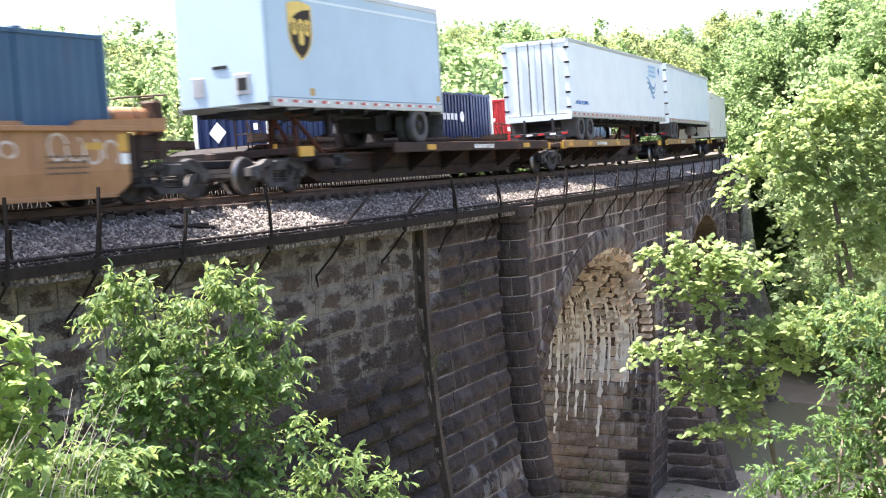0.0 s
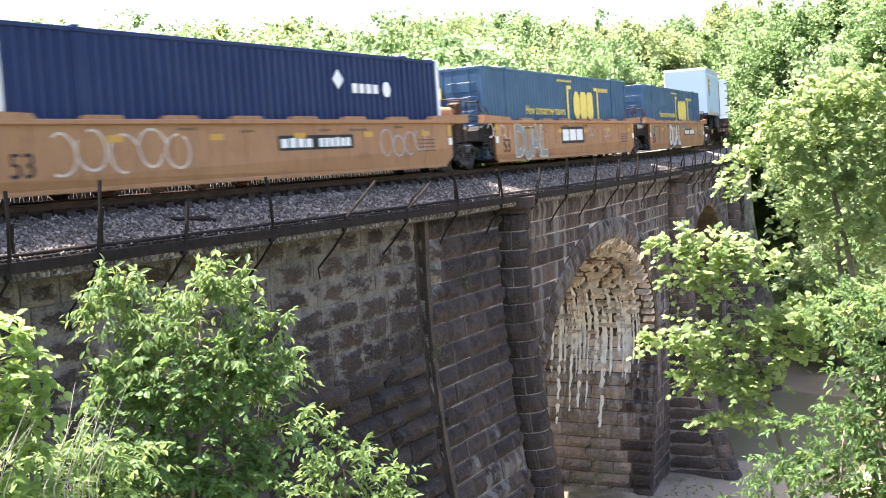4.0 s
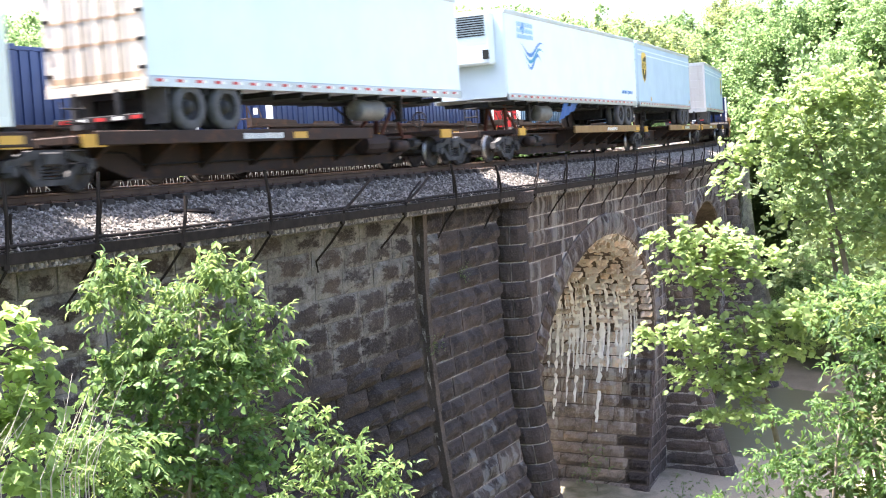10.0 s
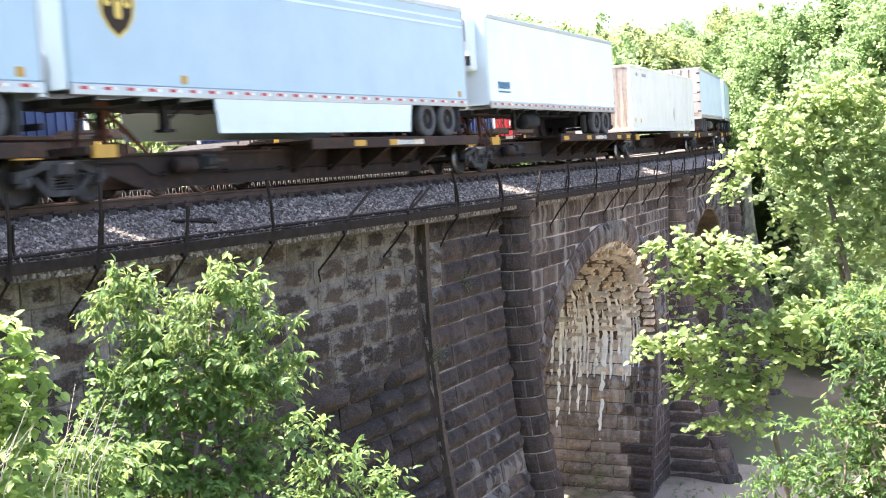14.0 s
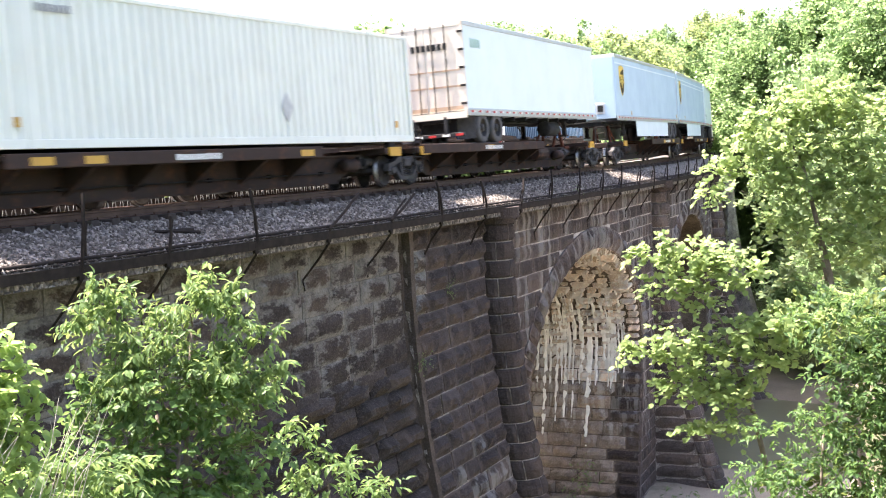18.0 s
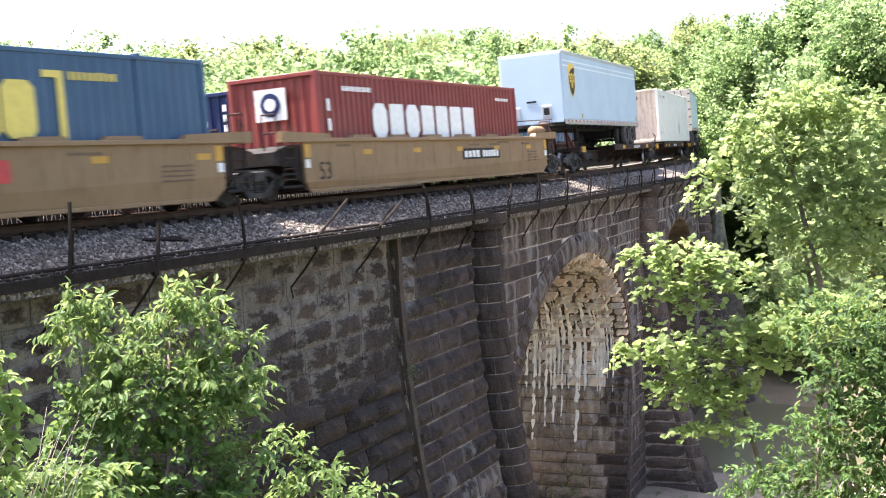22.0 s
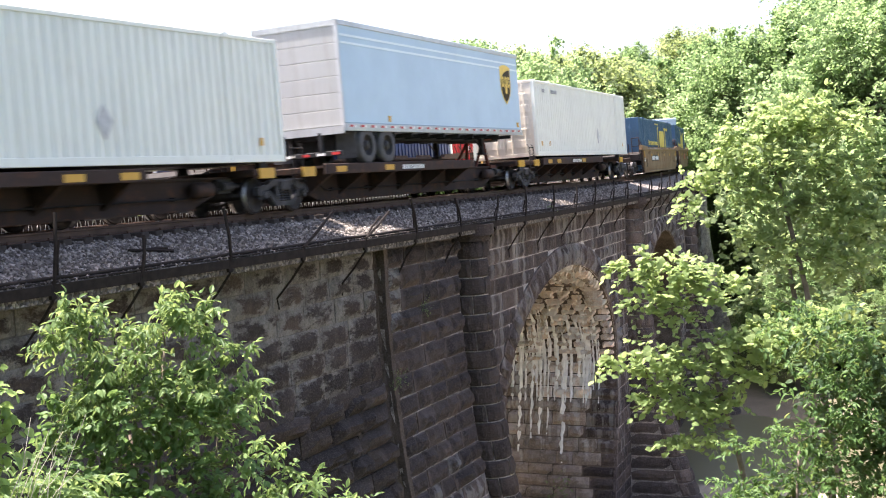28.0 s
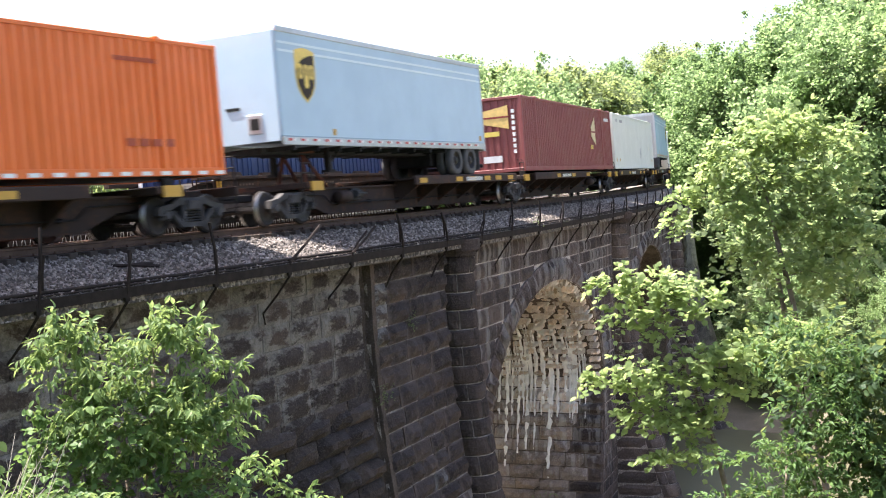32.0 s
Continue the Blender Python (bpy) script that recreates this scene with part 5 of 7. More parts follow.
    for i in range(5):
        y = -1.1 + i * 0.48
        t.box(min(xr + 0.055 * d, xr + 0.065 * d), max(xr + 0.055 * d, xr + 0.065 * d), y, y + 0.18, floor + 0.0, floor + 0.07, 0)
        t.box(min(xr + 0.055 * d, xr + 0.065 * d), max(xr + 0.055 * d, xr + 0.065 * d), y + 0.18, y + 0.34, floor + 0.0, floor + 0.07, 1)
    tagged(part("reflective_tape", t, [M_RED, M_TXT], box), kind="stuff")
    b = Mesh()
    for y in (-0.55, 0.55):
        b.box(xr - 0.06 + 0.05 * d, xr + 0.06 + 0.05 * d, y - 0.05, y + 0.05, floor - 0.55, floor)
    b.box(xr - 0.05 + 0.05 * d, xr + 0.05 + 0.05 * d, -1.15, 1.15, floor - 0.62, floor - 0.5, 0, 0.01)
    bp = part("underride_bar", b, M_DARK, box)
    t = Mesh()
    for i in range(5):
        y = -1.12 + i * 0.46
        t.box(min(xr + 0.1 * d, xr + 0.11 * d), max(xr + 0.1 * d, xr + 0.11 * d), y, y + 0.24, floor - 0.6, floor - 0.53, 0 if i % 2 == 0 else 1)
    tagged(part("reflective_tape", t, [M_RED, M_TXT], bp), kind="stuff")
    # nose
    xn = h * nose
    m = Mesh()
    m.box(min(xn, xn + 0.03 * nose), max(xn, xn + 0.03 * nose), -w + 0.06, w - 0.06, floor + 0.1, top - 0.1, 0, 0.01)
    part("nose_panel", m, mat, box)
    if reefer:
        m = Mesh()
        m.box(min(xn + 0.03 * nose, xn + 0.55 * nose), max(xn + 0.03 * nose, xn + 0.55 * nose), -0.95, 0.95, top - 1.75, top - 0.05, 0, 0.06)
        rf = part("refrigeration_unit", m, M_ALU, box)
        g = Mesh()
        for k in range(9):
            z = top - 0.85 + k * 0.075
            g.box(min(xn + 0.545 * nose, xn + 0.57 * nose), max(xn + 0.545 * nose, xn + 0.57 * nose), -0.8, 0.15, z, z + 0.045)
        g.box(min(xn + 0.545 * nose, xn + 0.57 * nose), max(xn + 0.545 * nose, xn + 0.57 * nose), -0.92, -0.7, top - 1.6, top - 1.3)
        part("grille", g, M_BLACK, rf)
    else:
        g = Mesh()
        xa, xb = min(xn + 0.02 * nose, xn + 0.05 * nose), max(xn + 0.02 * nose, xn + 0.05 * nose)
        g.box(xa, xb, -0.75, -0.35, floor + 0.32, floor + 0.8, 0, 0.01)
        g.box(xa - 0.01, xb + 0.012, -0.67, -0.43, floor + 0.42, floor + 0.7, 1)
        part("connector_box", g, [M_TRIM, M_BLACK], box)
        g = Mesh()
        g.box(xa, xb, 0.55, 0.85, floor + 0.35, floor + 0.8, 0, 0.01)
        part("vent_panel", g, M_TRIM, box)
        g = Mesh()
        g.box(xa, xb, -0.15, 0.25, floor + 0.95, floor + 1.02)
        part("number_plate", g, M_BLACK, box)
    # running gear
    xt = xr + nose * (1.9 if axles == 2 else 1.35)
    f = Mesh()
    f.box(min(xt - 1.3, xt + 1.3), max(xt - 1.3, xt + 1.3), -0.6, 0.6, floor - 0.5, floor - 0.02)
    f.box(-h + 0.3, h - 0.3, -0.45, 0.45, floor - 0.16, floor)
    for i in range(int(h * 2 / 1.2)):
        x = -h + 0.6 + i * 1.2
        f.box(x, x + 0.08, -w + 0.05, w - 0.05, floor - 0.12, floor)
    tagged(part("underframe", f, M_DARK, box), kind="stuff")
    for i in range(axles):
        x = xt + (i - (axles - 1) / 2) * 1.24
        a = Mesh()
        a.tube([(x, -1.0, 1.68), (x, 1.0, 1.68)], 0.075, 8)
        part("axle", a, M_DARK, box)
        for sd in (-1, 1):
            mt = Matrix.Translation((x, sd * 1.0, 1.68)) @ Matrix.Rotation(0 if sd > 0 else math.pi, 4, "Z")
            ty = part("tyre", TYRE, None, box, "", mt)
            part("rim", RIM, None, ty)
    for sd in (-1, 1):
        mfl = Mesh()
        xm = xt + nose * -1.35
        mfl.box(xm - 0.01, xm + 0.01, sd * 0.98 - 0.3, sd * 0.98 + 0.3, 1.35, floor)
        part("mud_flap", mfl, M_RUBBER, box)
        lg = Mesh()
        xl = xn - nose * 3.0
        lg.box(xl - 0.08, xl + 0.08, sd * 0.85 - 0.07, sd * 0.85 + 0.07, floor - 0.62, floor, 0)
        lg.box(xl - 0.18, xl + 0.18, sd * 0.85 - 0.12, sd * 0.85 + 0.12, floor - 0.66, floor - 0.6, 0)
        lg.tube([(xl, sd * 0.85, floor - 0.45), (xl + nose * -0.8, sd * 0.85, floor - 0.05)], 0.03, 6)
        part("landing_leg", lg, M_GRIME, box)
        if skirt:
            sk = Mesh()
            xs0, xs1 = sorted((xl - nose * 1.1, xt + nose * 1.6))
            sk.prism([(xs0, floor), (xs1, floor), (xs1 - 0.15, floor - 0.72), (xs0 + 0.1, floor - 0.72)], sd * w - 0.02, sd * w + 0.02)
            part("side_skirt", sk, M_ALU, box, "white side skirt")
    if reefer or style in ("small", "van"):
        ft = Mesh()
        xf = xn - nose * 4.6
        ft.lathe([(0.0, -0.62), (0.24, -0.62), (0.28, -0.56), (0.28, 0.56), (0.24, 0.62), (0.0, 0.62)], 16, "X", (xf, -0.75, floor - 0.36))
        part("fuel_tank", ft, M_DARK if style == "small" else M_TANK, box, "dull metal fuel tank", smooth=True)
    if style == "wave" and reefer:
        tp = Mesh()
        for i in range(6):
            a0, a1 = xn - nose * (6.0 + 0.32 * i), xn - nose * (6.0 + 0.32 * (i + 1))
            tp.add([(a0, -w + 0.1, floor), (a1, -w + 0.1, floor), (a1, -w + 0.2 + 0.1 * (i % 2), floor - 0.55 + 0.07 * i), (a0, -w + 0.2 + 0.1 * ((i + 1) % 2), floor - 0.62 + 0.07 * i)], [(0, 1, 2, 3)])
        part("tarpaulin", tp, plain("dark_blue_tarpaulin", (0.03, 0.1, 0.34), 0.5, 0, 0.2), box, "torn blue tarpaulin hanging under the floor")
    y = -w - 0.008
    if style == "shield":
        shield(box, h * nose - nose * 1.35, y, floor + 1.75, 1.02)
        s = Mesh()
        s.box(-h + 0.05, h - 0.05, y - 0.004, y, top - 0.42, top - 0.36, 0)
        if stripe:
            s.box(-h + 0.05, h - 0.05, y - 0.004, y, top - 0.62, top - 0.56, 0)
        for q in (-0.62, 0.93):
            s.box(h * q, h * q + 0.18, y - 0.006, y, floor + 0.28, floor + 0.45, 1)
        part("stripe", s, [M_ALU, M_STRIPE], box, "white stripe under the roof line")
    elif style == "wave":
        s = Mesh()
        x0 = h * nose - nose * 1.3
        for k, (dz, ln, mt) in enumerate(((0.42, 2.3, 0), (0.2, 2.0, 1), (-0.02, 1.5, 0))):
            pts = [(x0 - nose * (0.1 + ln * i / 12 + 0.25 * k), floor + 1.35 + dz + 0.24 * math.sin(i / 12 * 6.0 + 2.4 + 0.4 * k)) for i in range(13)]
            for i, ((xa, za), (xb, zb)) in enumerate(zip(pts, pts[1:])):
                t0, t1 = 0.07 * math.sin(math.pi * (i + 0.15) / 12.3), 0.07 * math.sin(math.pi * (i + 1) / 12.3)
                s.add([(xa, y, za - t0), (xb, y, zb - t1), (xb, y, zb + t1), (xa, y, za + t0)], [(0, 1, 2, 3)], mt)
        for k in range(3):
            bars(s, min(x0, x0 - nose * 1.7) - 0.2, max(x0, x0 - nose * 1.7) - 0.3, y, floor + 2.05 + 0.2 * k, floor + 2.2 + 0.2 * k, 8, 5 + k, 2)
        s.prism([(x0 + 0.32, floor + 2.2), (x0 + 0.52, floor + 2.4), (x0 + 0.32, floor + 2.6), (x0 + 0.12, floor + 2.4)], y - 0.006, y, 0)
        part("carrier_mark", s, [M_BLUE, M_TEAL, plain("pale_blue_lettering", (0.3, 0.5, 0.7), 0.5)], box, "blue and teal wave-shaped mark")
        letters("AIR RIDE EQUIPPED", 0.2, M_BLUE, box, Matrix.Translation((-h * nose * 0.82, y, floor + 0.5)), "lettering")
    elif style == "small":
        s = Mesh()
        if nose < 0:
            bars(s, -h + 0.7, -h + 1.75, y, floor + 0.62, floor + 0.85, 7, 3, 0)
            s.box(-h + 0.7, -h + 1.75, y - 0.006, y, floor + 0.5, floor + 0.55, 0)
        else:
            bars(s, -h + 0.55, -h + 1.4, y, top - 0.8, top - 0.5, 5, 3, 1)
            for k in range(7):
                s.box(-h - 0.075, -h - 0.07, -0.75 + 0.18 * k, -0.62 + 0.18 * k, top - 0.85, top - 0.65, 2)
        part("carrier_mark", s, [plain("dark_teal_lettering", (0.05, 0.15, 0.25), 0.5), plain("pale_green_decal", (0.35, 0.5, 0.45), 0.5), M_BLACK], box)
    MOVERS.append((box, c))
    return box


SHIELD_L = "pale blue-grey trailer with a brown shield mark, riding a spine car"
WHITE_L = "white corrugated 53-foot container with rust-stained end on a spine car"


def build_train():
    # leading part
    spine_car(333.6, 350.6, (0.3, 0.9), True, "container", color=M_SPINE)
    container(334.2, 350.3, 1.28, M_WHITE, "white corrugated container far up the train", "white")
    spine_car(316.2, 333.6, (0.05, 0.6), False, "trailer", 1)
    trailer(318.0, 334.0, 1, M_ALU, "white box trailer on a spine car", "van", M_ALU, "swing")
    spine_car(298.8, 316.2, (0.05, 0.6), False, "trailer", 1)
    trailer(300.9, 317.0, 1, M_ALU, "white refrigerated trailer with a blue wave mark and white doors", "wave", M_ALU, "swing")
    spine_car(281.4, 298.8, (0.3, 0.95), False, "trailer", -1, color=M_SPINE)
    trailer(281.2, 289.7, -1, M_PALEGREY, "short pale blue-grey trailer with a brown shield mark", "shield", None, "roll", axles=1)
    # first well car
    well_car(258.4, 277.8, M_WELL, True, 11, True, (269.5, 272.7), None, (265.0, 268.2, 1), ((262.0, 264.9, 0.6, 1.35, "dark", 6), (260.6, 261.5, 0.9, 1.3, "blue", 3), (268.8, 270.1, 1.24, 1.4, "blue", 5), (274.3, 276.0, 0.85, 1.4, "pale", 4), (272.8, 273.6, 0.95, 1.3, "pale", 2)))
    container(259.85, 276.0, 0.36, M_MIDBLUE, "blue container with a yellow bracketed mark in a well car", "bracket")
    well_car(239.1, 258.4, M_WELL, False, 23, False, None, (247.1, 249.75, 1), (242.4, 245.5, 0), ((240.0, 242.0, 0.95, 1.4, "pale", 4), (250.3, 251.2, 0.9, 1.3, "grey", 2), (252.3, 253.4, 0.9, 1.3, "grey", 2), (244.9, 245.6, 1.15, 1.42, "dark", 2)))
    container(240.3, 256.4, 0.36, M_MIDBLUE, "blue container with a yellow bracketed mark in a well car", "bracket")
    well_car(219.0, 239.1, M_WELL, False, 37, True, (229.0, 232.2), None, None, ((222.0, 226.0, 0.55, 1.35, "pale", 5), (233.5, 236.0, 0.6, 1.3, "grey", 4)))
    container(221.2, 237.3, 0.36, M_NAVY, "navy container with white corner posts in a well car", "posts")
    # three spine platforms
    spine_car(198.5, 214.8, (0.05, 0.62), True, "trailer", 1)
    trailer(202.0, 215.7, 1, M_PALEGREY, SHIELD_L, "shield", None, "roll", stripe=True)
    spine_car(181.2, 198.5, (0.4, 0.97), False, "trailer", -1)
    trailer(181.2, 194.9, -1, M_PALEGREY, SHIELD_L, "shield", None, "roll", stripe=True)
    spine_car(164.5, 181.2, (0.4, 0.97), False, "trailer", -1)
    trailer(164.4, 180.5, -1, M_ALU, "white refrigerated trailer with a blue wave mark", "wave", M_ALU, "swing", reefer=True)
    # five spine platforms
    spine_car(144.5, 160.5, (0.06, 0.68), True, "trailer", 1, color=M_SPINE, hose=True)
    trailer(147.0, 160.8, 1, M_ALU, "white trailer with grimy cream swing doors", "van", None, "swing")
    spine_car(127.3, 144.5, (0.5, 0.97), False, "container", color=M_SPINE)
    container(127.5, 143.6, 1.28, M_WHITE, WHITE_L, "white", M_WHITERUST, 1)
    spine_car(110.2, 127.3, (0.42, 0.97), False, "trailer", -1, color=M_SPINE)
    trailer(111.0, 124.7, -1, M_ALU, "white refrigerated trailer with a small dark name", "small", None, "swing", reefer=True)
    spine_car(92.8, 110.2, (0.45, 0.97), False, "trailer", -1, color=M_SPINE)
    trailer(93.0, 109.2, -1, M_PALEGREY, "long pale grey trailer with a shield mark and side skirts", "shield", None, "roll", skirt=True, stripe=True)
    spine_car(76.5, 92.8, (0.45, 0.97), False, "trailer", -1, color=M_SPINE)
    trailer(76.2, 92.4, -1, M_PALEGREY, "long pale grey trailer with a shield mark and side skirts", "shield", None, "roll", skirt=True)
    # three spine platforms
    spine_car(54.5, 72.4, (0.04, 0.62), True, "trailer", 1, color=M_SPINE, hose=True)
    trailer(58.7, 72.6, 1, M_ALU, "white trailer with rust-streaked cream swing doors", "small", None, "swing")
    spine_car(36.3, 54.5, (0.2, 0.75), False, "container", color=M_SPINE)
    container(38.6, 54.8, 1.28, M_WHITE, WHITE_L, "white", M_WHITERUST, 1)
    spine_car(19.6, 36.3, (0.4, 0.97), False, "trailer", -1, color=M_SPINE)
    trailer(18.3, 32.0, -1, M_PALEGREY, SHIELD_L, "shield", None, "roll", stripe=True)
    # second well car
    well_car(-4.0, 16.4, M_WELL2, True, 0, True, (7.1, 10.2))
    container(-1.3, 12.45, 0.36, M_CRIM, "brick-red container with a large white mark in a well car", "bold", None, 1)
    well_car(-23.2, -4.0, M_WELL2, False, 1, False, None, (-13.3, -11.3, 2), None)
    container(-21.95, -5.75, 0.36, M_MIDBLUE, "blue container with a yellow bracketed mark in a well car", "bracket")
    well_car(-42.5, -23.2, M_WELL2, False, 2, True, (-37.8, -34.6))
    container(-41.2, -25.0, 0.36, M_MIDBLUE, "blue container with a yellow bracketed mark in a well car", "bracket")
    # five spine platforms
    spine_car(-62.6, -46.0, (0.1, 0.7), True, "container", color=M_SPINE)
    container(-61.4, -45.2, 1.28, M_WHITE, "white corrugated container with grimy doors on a spine car", "white", M_DOOR, -1)
    spine_car(-79.8, -62.6, (0.1, 0.68), False, "trailer", 1, color=M_SPINE)
    trailer(-76.8, -63.1, 1, M_PALEGREY, SHIELD_L, "shield", None, "roll", stripe=True)
    spine_car(-96.9, -79.8, (0.1, 0.7), False, "container", color=M_SPINE)
    container(-96.0, -79.85, 1.28, M_WHITE, "white corrugated container with grimy doors on a spine car", "white", M_DOOR, -1)
    spine_car(-113.7, -96.9, (0.12, 0.68), False, "container", color=M_SPINE)
    container(-112.85, -96.7, 1.28, M_MAROON, "faded maroon container with a cream sail-shaped mark", "maroon", None, 1)
    spine_car(-130.3, -113.7, (0.42, 0.97), False, "trailer", -1, color=M_SPINE)
    trailer(-130.8, -117.2, -1, M_PALEGREY, SHIELD_L, "shield", None, "roll", stripe=True)
    spine_car(-151.3, -134.4, (0.2, 0.8), True, "container", color=M_SPINE)
    container(-149.5, -133.35, 1.34, M_ORANGE, "bright orange corrugated container on a spine car", "orange", None, -1)


build_train()


def build_standing_train():
    """Well cars with navy containers that stand on the far track."""
    made = []
    for a, b, k in ((2.0, 21.4, 5), (25.2, 44.6, 7), (44.6, 64.0, 9)):
        car = well_car(a, b, M_SPINE, "white", True, 0)
        car["label"] = "dark brown well car standing on the far track"
        made.append((car, (a + b) / 2))
        del MOVERS[-1]
    for a, b, mt, st in ((3.5, 19.65, M_NAVY, "posts"), (27.0, 43.2, M_NAVY, "posts"), (46.4, 62.6, M_MIDBLUE, "posts")):
        box = container(a, b, 0.36, mt, "navy container in a well car standing on the far track", st, M_RED if a > 44 else None, 1, move=False)
        made.append((box, (a + b) / 2))
    for ob, s in made:
        ob.matrix_basis = on_track(s, TRACK2)


build_standing_train()


def motions():
    rows_t = [float(i) for i in range(33)]
    for ob, u in MOVERS:
        walk(ob, [(t, on_track(u + SPEED * (t - 20) - SLOW * (t - 20) ** 2)) for t in rows_t])
    # plants stir a little, each in its own time
    for ob, base, amp, seed in SWAY:
        p, q = 2.1 + 0.17 * (seed % 7), 3.3 + 0.23 * (seed % 5)
        walk(ob, [(t / 2, Matrix.Translation(base) @ Matrix.Rotation(radians(amp) * math.sin(t / 2 * 6.283 / p + seed), 4, "X") @ Matrix.Rotation(radians(amp * 0.7) * math.sin(t / 2 * 6.283 / q + 2 * seed), 4, "Y")) for t in range(65)])
    # wheels roll; alike wheelsets share one set of keys
    first = {}
    moving = {ob for ob, u in MOVERS}
    for w, dx in WHEELSETS:
        if w.parent.parent not in moving:
            continue
        if dx not in first:
            walk(w, [(i / FPS, Matrix.Translation((dx, 0, 0.42)) @ Matrix.Rotation((SPEED * i / FPS / 0.42) % (2 * math.pi), 4, "Y")) for i in range(int(DURATION * FPS) + 1)])
            first[dx] = w
        else:
            w.rotation_mode = "QUATERNION"
            d = w.animation_data_create()
            d.action = first[dx].animation_data.action
            d.action_slot = first[dx].animation_data.action_slot

# ---- stonework, stone by stone ----
def stone_mesh(seed):
    """A block one metre long and high whose face is rough and bellied; the joints stay back."""
    r = random.Random(seed)
    nx, nz = 5, 3
    v, f = [], []
    for j in range(nz + 1):
        for i in range(nx + 1):
            x, z = -0.5 + i / nx, -0.5 + j / nz
            edge = i in (0, nx) or j in (0, nz)
            belly = (1 - (2 * x) ** 4) * (1 - (2 * z) ** 4)
            y = (r.random() - 0.5) * 0.025 if edge else -0.06 - 0.075 * belly + (r.random() - 0.5) * 0.09
            k = 0.035 if edge else 0.09
            v.append((x * 0.995 + (r.random() - 0.5) * k * 0.7, y, z + (r.random() - 0.5) * k))
    w = nx + 1
    f += [(j * w + i, j * w + i + 1, (j + 1) * w + i + 1, (j + 1) * w + i) for j in range(nz) for i in range(nx)]
    rim = [i for i in range(w)] + [j * w + nx for j in range(1, nz + 1)] + [nz * w + i for i in range(nx - 1, -1, -1)] + [j * w for j in range(nz - 1, 0, -1)]
    o = len(v)
    corners = [0, nx, nz * w + nx, nz * w]
    v += [(v[c][0], 0.14, v[c][2]) for c in corners]
    f += [tuple(range(nx, -1, -1)) + (o, o + 1), tuple(j * w + nx for j in range(nz, -1, -1)) + (o + 1, o + 2), tuple(nz * w + i for i in range(nx + 1)) + (o + 2, o + 3), tuple(j * w for j in range(nz + 1)) + (o + 3, o)]
    return Mesh().add(v, f)


STONES = {}


def stones_of(mat):
    if mat.name not in STONES:
        STONES[mat.name] = [stone_mesh(40 + i).make("stone", mat) for i in range(14)]
    return STONES[mat.name]


def put_stone(parent, mat, m, sx, sz, r, name="stone", sy=1.0):
    ob = new(name, r.choice(stones_of(mat)))
    ob.parent = parent
    ob.matrix_basis = m @ Matrix.Diagonal((sx, sy * (0.7 + 0.6 * r.random()), sz, 1))
    return ob


def lay_wall(parent, s0, s1, z_top, z_low, face, mats, seed, limit=None, sy=1.0, course=(0.46, 0.6), length=(0.8, 1.75), joint=0.042):
    """Courses of stones on a battered face; limit gives the ends of a course at a height."""
    r = random.Random(seed)
    z = z_top
    while z > z_low:
        h = course[0] + (course[1] - course[0]) * r.random()
        zm = z - h / 2
        for a, b in (limit(zm) if limit else [(s0, s1)]):
            s = a
            while s < b - 0.12:
                ln = length[0] + (length[1] - length[0]) * r.random()
                if b - (s + ln) < length[0] * 0.6:
                    ln = b - s
                x, y, ang = along(s + ln / 2)
                tilt = math.atan2(face(zm + 0.2) - face(zm - 0.2), 0.4)
                m = Matrix.Translation(P(s + ln / 2, face(zm), zm)) @ Matrix.Rotation(ang, 4, "Z") @ Matrix.Rotation(-tilt + (r.random() - 0.5) * 0.02, 4, "X")
                mat = mats(s + ln / 2, zm, r) if callable(mats) else mats
                put_stone(parent, mat, m @ Matrix.Translation((0, 0, (r.random() - 0.5) * 0.03)) @ Matrix.Rotation((r.random() - 0.5) * 0.02, 4, "Y"), ln - joint * (0.6 + 0.8 * r.random()), h - joint * (0.3 + 0.7 * r.random()), r, sy=sy)
                s += ln
        z -= h


